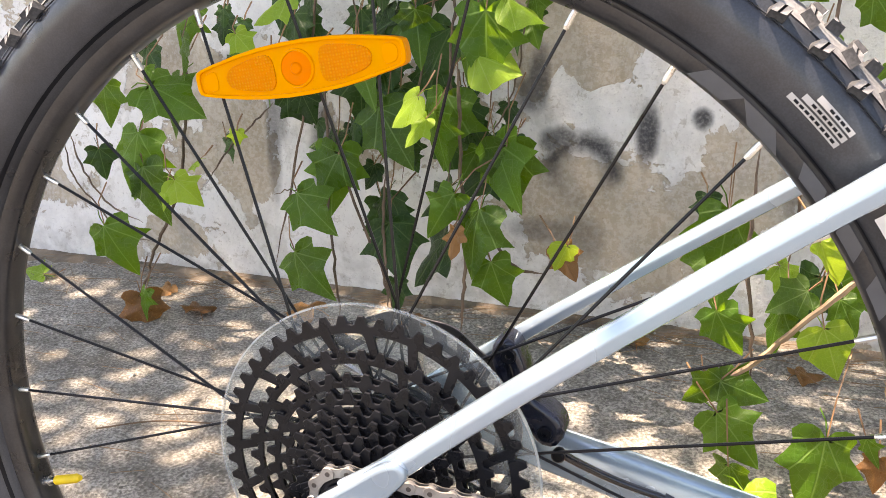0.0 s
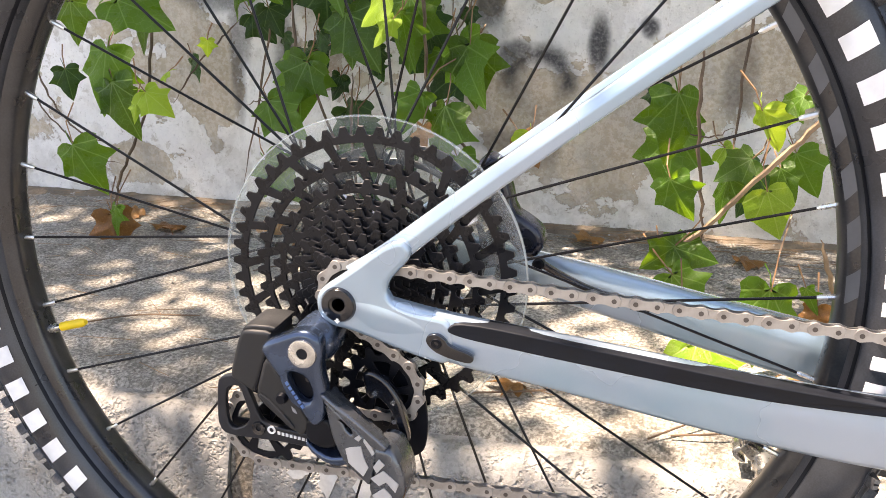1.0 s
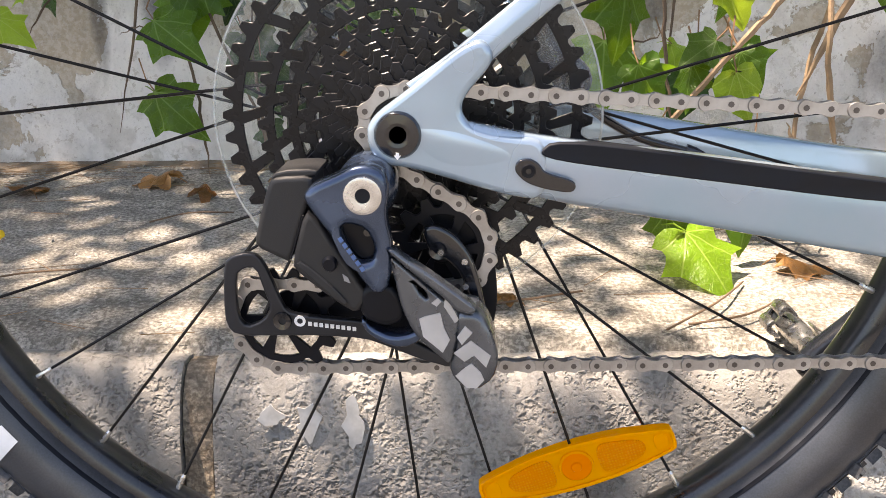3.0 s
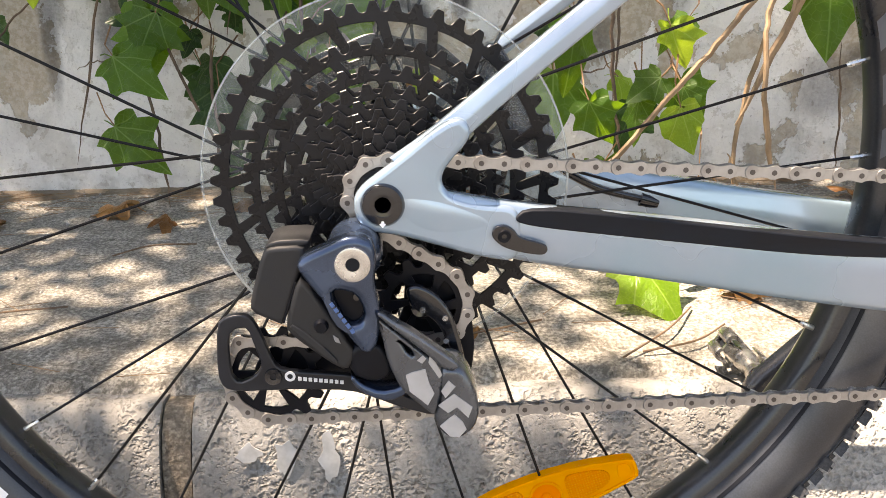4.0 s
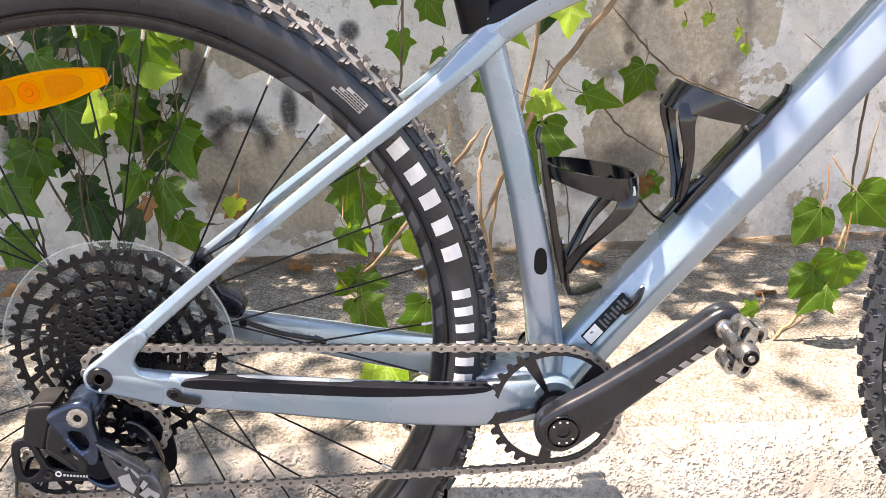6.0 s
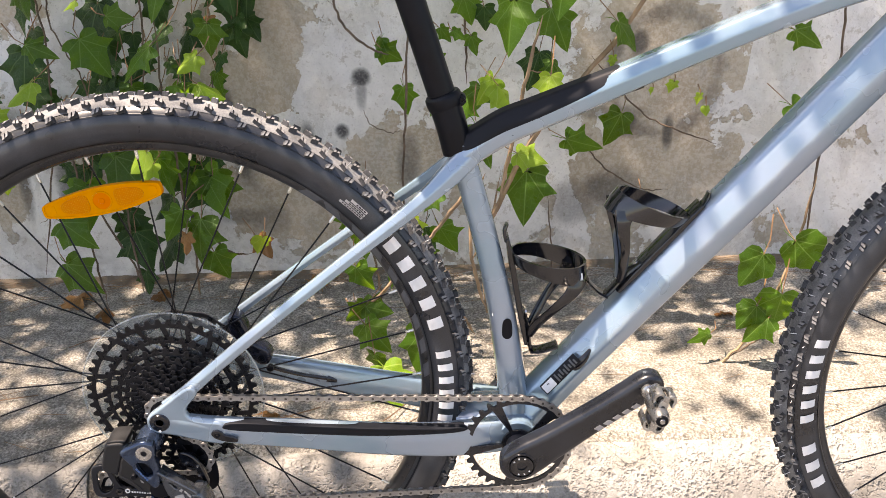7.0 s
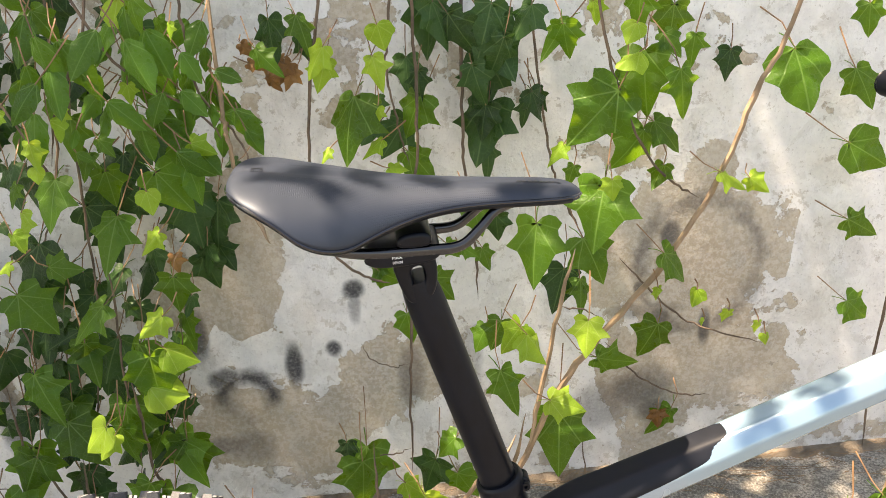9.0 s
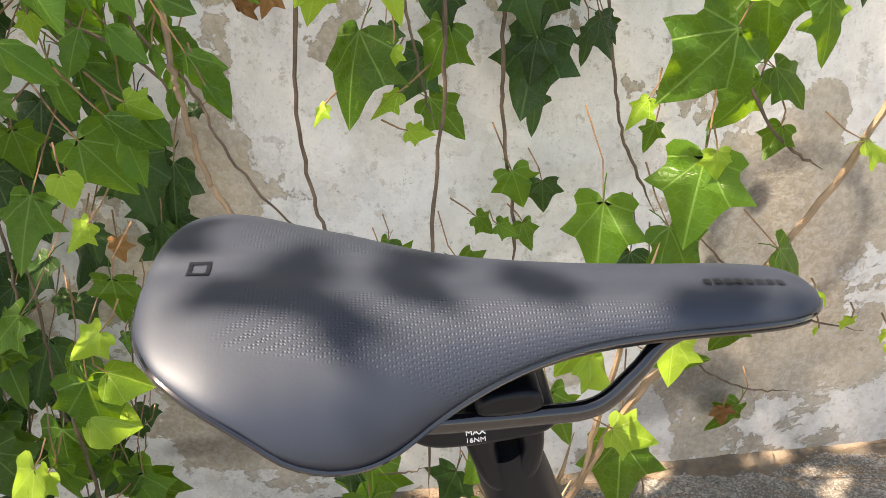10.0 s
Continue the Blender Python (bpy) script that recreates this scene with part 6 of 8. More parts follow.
M_WOOD = plain("ivy_branch_bark", (0.27, 0.185, 0.112), 0.75, 0.0, 0.35, 30.0, 250.0, 0.6, 0.002)

IVY_HALF = [(0.00, -0.01), (0.09, -0.085), (0.20, -0.125), (0.31, -0.105), (0.395, -0.015), (0.355, 0.085), (0.345, 0.165), (0.44, 0.27), (0.545, 0.375), (0.44, 0.405), (0.335, 0.445), (0.26, 0.54), (0.195, 0.68), (0.11, 0.84), (0.0, 1.0)]
NARROW_HALF = [(0.00, -0.01), (0.07, -0.06), (0.16, -0.085), (0.25, -0.05), (0.27, 0.03), (0.23, 0.11), (0.25, 0.18), (0.36, 0.25), (0.42, 0.33), (0.31, 0.37), (0.22, 0.42), (0.175, 0.52), (0.13, 0.68), (0.075, 0.85), (0.0, 1.0)]
ROUND_HALF = [(0.00, 0.02), (0.10, -0.07), (0.24, -0.085), (0.38, -0.02), (0.47, 0.10), (0.50, 0.24), (0.51, 0.36), (0.46, 0.46), (0.38, 0.52), (0.335, 0.60), (0.26, 0.70), (0.17, 0.81), (0.08, 0.92), (0.0, 1.0)]
LANCE_HALF = [(0.00, 0.0), (0.09, 0.03), (0.17, 0.10), (0.23, 0.20), (0.262, 0.31), (0.268, 0.43), (0.245, 0.55), (0.20, 0.68), (0.135, 0.81), (0.060, 0.92), (0.0, 1.0)]


def leaf_mesh(half, fold, droop, wave, seed, teeth=0.0):
    """A leaf 1 long with its stalk at the origin, folded along the middle, bent down to the tip and waved at the rim."""
    rng = random.Random(seed)
    bm = bmesh.new()
    ph = rng.uniform(0, 6)
    skew = rng.uniform(-0.06, 0.06)

    def place(x, y):
        x2 = x + skew * y * (1 - y)
        r = math.hypot(x, y - 0.25)
        z = -fold * abs(x) - droop * y * abs(y) + wave * r * math.sin(5.0 * math.atan2(x, y - 0.25) + ph)
        return bm.verts.new((x2, y, z))
    pts = [(x, y) for x, y in half]
    sides = []
    for s in (1, -1):
        row = []
        for i, (x, y) in enumerate(pts):
            j = 1 + rng.uniform(-0.06, 0.06) + (teeth if i % 2 else -teeth)
            row.append((s * x * j, y))
        sides.append(row)
    mid = [place(0, max(0.0, y)) if True else None for y in np.linspace(0.0, 1.0, 8)]
    tip = mid[-1]
    for row in sides:
        outer = [mid[0]] + [place(x, y) for x, y in row[1:-1]] + [tip]
        inner = [mid[0]] + [place(x * 0.52, (y - 0.25) * 0.60 + 0.25) for x, y in row[1:-1]] + [tip]
        n = len(outer)
        for i in range(n - 1):
            quad = [outer[i], outer[i + 1], inner[i + 1], inner[i]]
            quad = [v for k, v in enumerate(quad) if v not in quad[:k]]
            if len(quad) > 2:
                bm.faces.new(quad)
        # from the inner line to the midrib
        k = 0
        for i in range(n - 1):
            yi = inner[i + 1].co.y
            while k < 6 and mid[k + 1].co.y < yi - 0.02:
                tri = [inner[i], mid[k], mid[k + 1]]
                if len(set(tri)) == 3:
                    bm.faces.new(tri)
                k += 1
            tri = [inner[i], inner[i + 1], mid[k]]
            if len(set(tri)) == 3:
                bm.faces.new(tri)
    rod((0, 0.0, -0.004), (0.03, -0.18, -0.05), 0.010, 5, bm)
    rod((0.03, -0.18, -0.05), (0.07, -0.30, -0.18), 0.009, 5, bm)
    me = bpy.data.meshes.new("leaf")
    bmesh.ops.recalc_face_normals(bm, faces=bm.faces)
    bm.normal_update()
    if sum(f.normal.z * f.calc_area() for f in bm.faces) < 0:
        bmesh.ops.reverse_faces(bm, faces=bm.faces)
    bm.to_mesh(me)
    bm.free()
    me.polygons.foreach_set("use_smooth", [True] * len(me.polygons))
    return me


LEAF_SHAPES = {}
for kind in LEAF_MATS:
    made = []
    for i in range(5):
        half, tooth = (NARROW_HALF if i == 3 else IVY_HALF), 0.0
        if kind == "o" or (kind == "y" and i in (1, 4)):
            half = ROUND_HALF
        if kind == "l":
            half, tooth = LANCE_HALF, 0.05
        rng = random.Random(i * 7 + ord(kind))
        fold = rng.uniform(0.05, 0.45) if kind != "y" else rng.uniform(0.15, 0.75)
        me = leaf_mesh(half, fold, rng.uniform(0.05, 0.35), rng.uniform(0.04, 0.13) + (0.12 if kind == "b" else 0), i * 31 + ord(kind), tooth)
        me.materials.append(LEAF_MATS[kind])
        made.append(me)
    LEAF_SHAPES[kind] = made
leaf_rng = random.Random(11)


def ivy(label):
    return tagged(thing("ivy_vine", (0, 0, 0)), label, "climbing plant", "ivy on the wall")


def stem(vine, rows):
    """A thin, slightly crooked stem through (x, y, z, radius)."""
    rng = random.Random(int(rows[0][0] * 1000) + len(rows))
    pts = []
    for i, (x, y, z, r) in enumerate(rows):
        thin = 0.62 if r <= 0.0045 else 0.55
        pts.append((x, y, z, r * thin, r * thin))
    # a stem that comes from above goes on up the wall
    if rows[0][2] > 0.8 and rows[0][2] > rows[-1][2]:
        a, b = Vector(pts[0][:3]), Vector(pts[1][:3])
        d = (a - b).normalized() * 0.16 + Vector((0, 0.01, 0.12))
        pts.insert(0, (a.x + d.x, min(0.694, a.y + d.y), a.z + d.z, pts[0][3], pts[0][4]))
    line = spline(pts, 6)
    for i, p in enumerate(line):
        ends = min(1.0, 0.18 + 0.22 * min(i, len(line) - 1 - i))
        p[3] *= ends
        p[4] *= ends
    for p in line[1:-1]:
        p[:3] += [rng.uniform(-1, 1) * 0.0016 for _ in range(3)]
        swell = 1 + 0.22 * max(0, rng.uniform(-2, 1))
        p[3] *= swell
        p[4] *= swell
    part("stem", tube([tuple(p) for p in line], 7, 1), M_WOOD if max(r[3] for r in rows) > 0.0045 else M_STEM, vine)


def leaves(vine, rows):
    """Leaves at the places (x, y, z), with their length, their turn from hanging straight down, and their kind."""
    stalks = bmesh.new()
    for x, y, z, size, turn, kind in rows:
        a = radians(turn + leaf_rng.gauss(0, 9))
        size *= {"l": 0.88, "y": 0.92, "d": 0.97}.get(kind, 0.96)
        down = Vector((-math.sin(a), -0.10 + leaf_rng.uniform(-0.40, 0.22), -math.cos(a))).normalized()
        if kind == "y":
            size = min(size, 0.052)
        size = min(size, 0.086)
        # blades turn up and towards the light
        face = Vector((leaf_rng.uniform(-0.95, 0.55), -1.0, leaf_rng.uniform(0.10, 1.45)))
        if kind == "y":
            face = Vector((leaf_rng.uniform(-1.0, 0.6), -0.8, leaf_rng.uniform(0.3, 1.6)))
        face = (face - down * face.dot(down)).normalized()
        side = down.cross(face)
        m = Matrix((side, down, face)).transposed().to_4x4()
        m.translation = Vector((x, y, z)) - down * size * 0.42
        o = new("leaf", leaf_rng.choice(LEAF_SHAPES[kind]))
        o.parent = vine
        s = size * leaf_rng.uniform(0.95, 1.12)
        o.matrix_basis = m @ Matrix.Diagonal((s * leaf_rng.uniform(0.92, 1.12), s, s, 1))
        # the stalk bends up and back towards the wall
        base = m.translation.copy()
        back = Vector((leaf_rng.uniform(-0.5, 0.5), leaf_rng.uniform(0.3, 1.0), leaf_rng.uniform(0.0, 0.8))).normalized()
        knee = base - down * size * leaf_rng.uniform(0.22, 0.45) + back * size * 0.10
        end = knee + (back * 0.8 - down * 0.5) * size * leaf_rng.uniform(0.35, 0.70)
        end.y = min(end.y, WALL_Y - 0.008)
        rod(base + down * size * 0.03, knee, 0.00075, 4, stalks, 0.0009)
        rod(knee, end, 0.0009, 4, stalks, 0.0011)
    tagged(part("leaf_stalk", stalks, M_STALK, vine, "thin reddish leaf stalks"), kind="stuff")


# creeper
vine = ivy('broad-leaved green creeper hanging down the wall')
stem(vine, [(-0.073, 0.478, 1.034, 0.003), (-0.041, 0.481, 1.001, 0.0027), (-0.014, 0.474, 0.978, 0.0025), (0.031, 0.467, 0.953, 0.0023), (0.064, 0.476, 0.901, 0.002)])
stem(vine, [(-0.092, 0.477, 1.057, 0.003), (-0.113, 0.470, 1.007, 0.0027), (-0.142, 0.474, 0.955, 0.0023), (-0.157, 0.472, 0.893, 0.002)])
stem(vine, [(0.058, 0.472, 0.965, 0.0048), (0.060, 0.463, 0.945, 0.0049), (0.062, 0.462, 0.928, 0.0049), (0.065, 0.465, 0.901, 0.005), (0.068, 0.468, 0.866, 0.005), (0.074, 0.470, 0.834, 0.0051), (0.086, 0.466, 0.809, 0.0051), (0.100, 0.462, 0.778, 0.0052)])
leaves(vine, [(-0.098, 0.486, 0.993, 0.056, -3, 'l'), (-0.108, 0.513, 0.962, 0.047, 40, 'l'), (-0.059, 0.496, 1.008, 0.052, 10, 'l'), (-0.034, 0.512, 0.978, 0.074, -70, 'l'), (-0.050, 0.435, 0.963, 0.057, -50, 'l'), (-0.042, 0.472, 0.930, 0.064, 5, 'l'), (-0.025, 0.513, 0.938, 0.062, -60, 'l'), (-0.007, 0.488, 0.928, 0.065, -60, 'l'), (0.012, 0.509, 0.977, 0.047, 24, 'l'), (0.026, 0.455, 0.971, 0.044, -40, 'l'), (0.032, 0.480, 0.961, 0.046, 20, 'l'), (-0.003, 0.482, 0.967, 0.046, -70, 'l'), (0.020, 0.434, 0.898, 0.058, -55, 'l'), (0.018, 0.451, 0.871, 0.061, -20, 'l'), (0.031, 0.457, 0.901, 0.053, -40, 'l')])
leaves(vine, [(-0.013, 0.511, 0.886, 0.060, 10, 'l'), (0.048, 0.498, 0.973, 0.046, 15, 'l'), (0.072, 0.447, 1.001, 0.040, -50, 'l'), (0.062, 0.501, 0.954, 0.047, -45, 'l'), (0.088, 0.445, 0.938, 0.062, -20, 'l'), (0.077, 0.485, 0.942, 0.049, -60, 'l'), (0.096, 0.444, 0.918, 0.046, -30, 'l'), (0.035, 0.433, 1.017, 0.042, -45, 'l'), (-0.004, 0.507, 0.998, 0.046, 20, 'l'), (-0.030, 0.451, 1.005, 0.047, -30, 'l'), (-0.013, 0.451, 0.965, 0.051, 15, 'l'), (-0.101, 0.517, 0.937, 0.055, 10, 'l'), (-0.003, 0.507, 0.906, 0.055, 21, 'l'), (-0.168, 0.485, 1.052, 0.070, 12, 'l'), (-0.133, 0.443, 1.028, 0.074, -7, 'l')])
leaves(vine, [(-0.152, 0.412, 0.987, 0.068, 31, 'l'), (-0.165, 0.455, 0.938, 0.072, 10, 'l'), (-0.126, 0.439, 0.998, 0.074, -13, 'l'), (-0.110, 0.471, 1.022, 0.075, -30, 'l'), (-0.070, 0.403, 1.044, 0.065, 47, 'l'), (-0.072, 0.481, 1.048, 0.070, 40, 'l'), (-0.039, 0.468, 1.056, 0.070, 1, 'l'), (-0.023, 0.414, 1.026, 0.073, -20, 'l'), (0.045, 0.442, 1.047, 0.053, 30, 'l'), (-0.207, 0.497, 1.060, 0.065, 22, 'd'), (-0.130, 0.444, 0.960, 0.033, 21, 'y'), (-0.135, 0.440, 0.945, 0.033, 5, 'y'), (-0.167, 0.444, 0.914, 0.044, -5, 'y'), (-0.064, 0.550, 1.037, 0.049, 18, 'l'), (-0.122, 0.563, 1.001, 0.036, -3, 'l')])
leaves(vine, [(-0.012, 0.501, 0.993, 0.049, -21, 'l'), (0.002, 0.506, 0.947, 0.064, 5, 'l'), (0.009, 0.509, 0.948, 0.048, 10, 'l'), (0.002, 0.559, 0.971, 0.047, 19, 'l'), (0.040, 0.505, 1.013, 0.034, 5, 'l'), (-0.028, 0.403, 0.862, 0.034, -1, 'y'), (0.033, 0.448, 0.912, 0.039, -61, 'y'), (0.038, 0.557, 0.901, 0.047, 14, 'l'), (0.046, 0.466, 0.950, 0.035, -6, 'l'), (0.049, 0.541, 0.935, 0.046, -7, 'm'), (0.047, 0.502, 0.979, 0.039, -3, 'l'), (0.054, 0.469, 0.911, 0.031, 1, 'l'), (0.021, 0.412, 1.058, 0.023, 19, 'y'), (-0.051, 0.477, 0.979, 0.027, -13, 'y'), (-0.075, 0.475, 1.028, 0.040, 56, 'l')])
leaves(vine, [(-0.019, 0.456, 1.011, 0.039, 19, 'm'), (-0.151, 0.448, 1.004, 0.049, -6, 'l'), (-0.186, 0.411, 0.966, 0.031, 31, 'y'), (-0.178, 0.471, 0.985, 0.048, 29, 'l'), (-0.149, 0.519, 1.061, 0.051, -46, 'm'), (-0.021, 0.434, 1.079, 0.042, 8, 'm'), (-0.038, 0.479, 1.074, 0.049, -30, 'y'), (0.011, 0.499, 1.046, 0.056, 49, 'l'), (-0.003, 0.442, 1.034, 0.069, -23, 'l'), (-0.005, 0.497, 1.047, 0.042, -11, 'm'), (-0.225, 0.508, 1.081, 0.048, -8, 'm'), (-0.087, 0.462, 0.918, 0.027, -28, 'm'), (-0.125, 0.492, 0.900, 0.025, -56, 'l'), (-0.118, 0.455, 0.932, 0.029, 18, 'l')])
# fill close to the wall, mostly in the dark green that carries inner shade
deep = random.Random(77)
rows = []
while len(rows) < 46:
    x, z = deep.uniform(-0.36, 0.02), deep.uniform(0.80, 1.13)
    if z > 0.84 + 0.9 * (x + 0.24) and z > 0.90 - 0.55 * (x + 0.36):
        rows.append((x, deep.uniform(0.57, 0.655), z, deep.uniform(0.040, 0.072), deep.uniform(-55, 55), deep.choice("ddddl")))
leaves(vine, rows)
# mid2
vine = ivy('green ivy vine climbing the old wall')
stem(vine, [(-0.126, 0.516, 0.749, 0.003), (-0.131, 0.522, 0.639, 0.0027), (-0.132, 0.514, 0.565, 0.0025), (-0.126, 0.516, 0.495, 0.0023), (-0.136, 0.514, 0.384, 0.002)])
stem(vine, [(-0.043, 0.526, 0.658, 0.002), (-0.052, 0.523, 0.563, 0.0018), (-0.066, 0.524, 0.515, 0.0017), (-0.088, 0.520, 0.479, 0.0015)])
leaves(vine, [(-0.032, 0.470, 0.714, 0.060, -5, 'm'), (-0.062, 0.450, 0.680, 0.044, 60, 'y'), (-0.036, 0.550, 0.661, 0.036, 20, 'd'), (-0.043, 0.560, 0.621, 0.036, 0, 'd'), (-0.032, 0.450, 0.636, 0.053, -60, 'y'), (-0.182, 0.520, 0.607, 0.048, 0, 'm'), (-0.104, 0.480, 0.600, 0.101, 20, 'm'), (-0.256, 0.580, 0.548, 0.051, 10, 'd'), (-0.065, 0.460, 0.577, 0.055, -70, 'y'), (-0.295, 0.580, 0.537, 0.046, 10, 'd'), (-0.240, 0.500, 0.555, 0.099, -10, 'm'), (-0.077, 0.560, 0.481, 0.030, 60, 'd'), (-0.199, 0.500, 0.482, 0.087, -30, 'm'), (-0.154, 0.460, 0.495, 0.048, 30, 'y')])
leaves(vine, [(-0.131, 0.470, 0.486, 0.076, -10, 'm'), (-0.121, 0.540, 0.453, 0.063, -60, 'd'), (-0.048, 0.480, 0.448, 0.087, 0, 'm'), (-0.096, 0.540, 0.426, 0.062, 40, 'd'), (-0.339, 0.580, 0.462, 0.032, 0, 'd'), (-0.293, 0.520, 0.419, 0.074, 20, 'm'), (-0.169, 0.580, 0.472, 0.046, 0, 'd')])
# rear leaves, all in the shade-darkened kind
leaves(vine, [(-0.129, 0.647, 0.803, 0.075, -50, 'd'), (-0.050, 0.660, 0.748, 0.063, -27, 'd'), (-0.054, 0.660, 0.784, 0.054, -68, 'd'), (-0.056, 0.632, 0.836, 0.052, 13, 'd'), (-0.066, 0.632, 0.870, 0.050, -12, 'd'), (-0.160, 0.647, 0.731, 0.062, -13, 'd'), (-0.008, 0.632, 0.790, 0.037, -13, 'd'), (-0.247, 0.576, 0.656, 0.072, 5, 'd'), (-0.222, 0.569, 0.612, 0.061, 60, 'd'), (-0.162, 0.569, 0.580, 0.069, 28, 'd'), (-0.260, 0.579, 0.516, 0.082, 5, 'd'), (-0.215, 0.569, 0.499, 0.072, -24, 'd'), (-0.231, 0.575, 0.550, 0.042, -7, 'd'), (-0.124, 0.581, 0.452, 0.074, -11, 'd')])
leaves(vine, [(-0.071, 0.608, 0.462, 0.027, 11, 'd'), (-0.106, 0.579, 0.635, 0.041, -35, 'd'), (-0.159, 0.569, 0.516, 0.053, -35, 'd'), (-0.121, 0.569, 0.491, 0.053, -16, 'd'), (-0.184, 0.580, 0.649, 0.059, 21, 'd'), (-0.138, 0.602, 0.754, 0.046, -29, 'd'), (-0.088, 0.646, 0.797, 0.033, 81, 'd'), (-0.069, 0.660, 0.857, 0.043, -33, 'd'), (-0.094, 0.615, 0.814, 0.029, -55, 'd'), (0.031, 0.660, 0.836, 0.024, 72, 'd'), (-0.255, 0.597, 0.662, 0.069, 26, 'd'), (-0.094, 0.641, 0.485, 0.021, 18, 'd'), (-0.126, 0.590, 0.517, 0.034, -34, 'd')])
leaves(vine, [(0.404, 0.6, 1.021, 0.085, 10, 'd'), (0.369, 0.6, 1.015, 0.08, -20, 'd'), (0.419, 0.6, 0.978, 0.08, 25, 'd'), (0.39, 0.6, 0.944, 0.07, -5, 'd'), (0.454, 0.6, 1.029, 0.06, 30, 'd'), (0.342, 0.6, 1.031, 0.075, -30, 'd'), (0.308, 0.6, 0.948, 0.05, 10, 'd'), (0.474, 0.6, 0.912, 0.05, -20, 'd'), (0.397, 0.6, 0.892, 0.06, 15, 'd'), (0.557, 0.53, 0.926, 0.07, 20, 'm'), (0.64, 0.53, 1.025, 0.06, -10, 'm'), (0.669, 0.53, 0.991, 0.05, 20, 'm'), (0.602, 0.53, 0.869, 0.045, 0, 'm'), (0.498, 0.53, 1.01, 0.055, -15, 'm')])
# spray
vine = ivy('green ivy vine climbing the old wall')
stem(vine, [(0.025, 0.463, 1.103, 0.003), (0.029, 0.459, 1.046, 0.0027), (0.034, 0.470, 0.976, 0.0025), (0.074, 0.465, 0.920, 0.0022), (0.093, 0.458, 0.872, 0.002), (0.128, 0.460, 0.811, 0.0018), (0.173, 0.459, 0.763, 0.0015)])
# hang
vine = ivy('green ivy vine climbing the old wall')
stem(vine, [(0.272, 0.552, 1.054, 0.003), (0.264, 0.557, 0.989, 0.0026), (0.271, 0.558, 0.930, 0.0023), (0.281, 0.560, 0.877, 0.0019), (0.288, 0.563, 0.844, 0.0015)])
stem(vine, [(0.301, 0.558, 1.051, 0.0035), (0.303, 0.569, 0.968, 0.0034), (0.300, 0.565, 0.866, 0.0033), (0.287, 0.568, 0.748, 0.0033), (0.279, 0.563, 0.588, 0.0032), (0.272, 0.563, 0.466, 0.0031), (0.269, 0.561, 0.333, 0.003)])
leaves(vine, [(0.258, 0.500, 1.031, 0.034, 0, 'y'), (0.250, 0.500, 0.987, 0.049, 0, 'y'), (0.247, 0.500, 0.930, 0.029, 10, 'y'), (0.240, 0.500, 0.889, 0.039, 60, 'y'), (0.270, 0.500, 0.859, 0.029, -80, 'y'), (0.210, 0.500, 0.924, 0.083, 15, 'm'), (0.176, 0.500, 1.005, 0.048, 25, 'y'), (0.178, 0.500, 0.882, 0.025, 30, 'y'), (0.247, 0.620, 0.916, 0.036, 0, 'd'), (0.237, 0.620, 0.880, 0.041, 70, 'd'), (0.329, 0.630, 1.028, 0.104, 0, 'd'), (0.294, 0.630, 0.960, 0.056, 0, 'd'), (0.298, 0.600, 0.909, 0.066, 20, 'm'), (0.273, 0.630, 0.871, 0.066, 40, 'd')])
leaves(vine, [(0.307, 0.620, 0.830, 0.062, -40, 'm'), (0.232, 0.600, 0.674, 0.039, 30, 'm'), (0.252, 0.600, 0.663, 0.046, -60, 'm')])
# hang2
vine = ivy('green ivy vine climbing the old wall')
stem(vine, [(0.373, 0.639, 1.039, 0.004), (0.371, 0.632, 0.892, 0.0037), (0.372, 0.635, 0.816, 0.0035), (0.386, 0.637, 0.698, 0.0033), (0.388, 0.634, 0.601, 0.003)])
stem(vine, [(0.473, 0.631, 1.035, 0.003), (0.487, 0.627, 0.904, 0.003), (0.501, 0.627, 0.820, 0.003), (0.521, 0.632, 0.760, 0.003), (0.558, 0.635, 0.686, 0.003)])
leaves(vine, [(0.422, 0.620, 0.994, 0.123, -25, 'd'), (0.407, 0.640, 0.936, 0.087, 0, 'd'), (0.400, 0.620, 0.879, 0.090, 15, 'd'), (0.465, 0.640, 0.892, 0.044, 0, 'd'), (0.486, 0.640, 0.911, 0.042, 0, 'd'), (0.410, 0.640, 0.827, 0.056, -20, 'd'), (0.388, 0.620, 0.737, 0.054, -10, 'm'), (0.419, 0.630, 0.722, 0.043, 0, 'd'), (0.349, 0.620, 0.694, 0.033, -60, 'm'), (0.372, 0.600, 0.696, 0.029, -70, 'm'), (0.332, 0.600, 0.639, 0.063, -60, 'm'), (0.400, 0.620, 0.677, 0.037, -20, 'm'), (0.491, 0.550, 1.015, 0.062, 30, 'm'), (0.527, 0.500, 1.048, 0.034, 0, 'y')])
leaves(vine, [(0.482, 0.500, 0.868, 0.039, 60, 'y'), (0.513, 0.550, 0.820, 0.036, 20, 'm')])
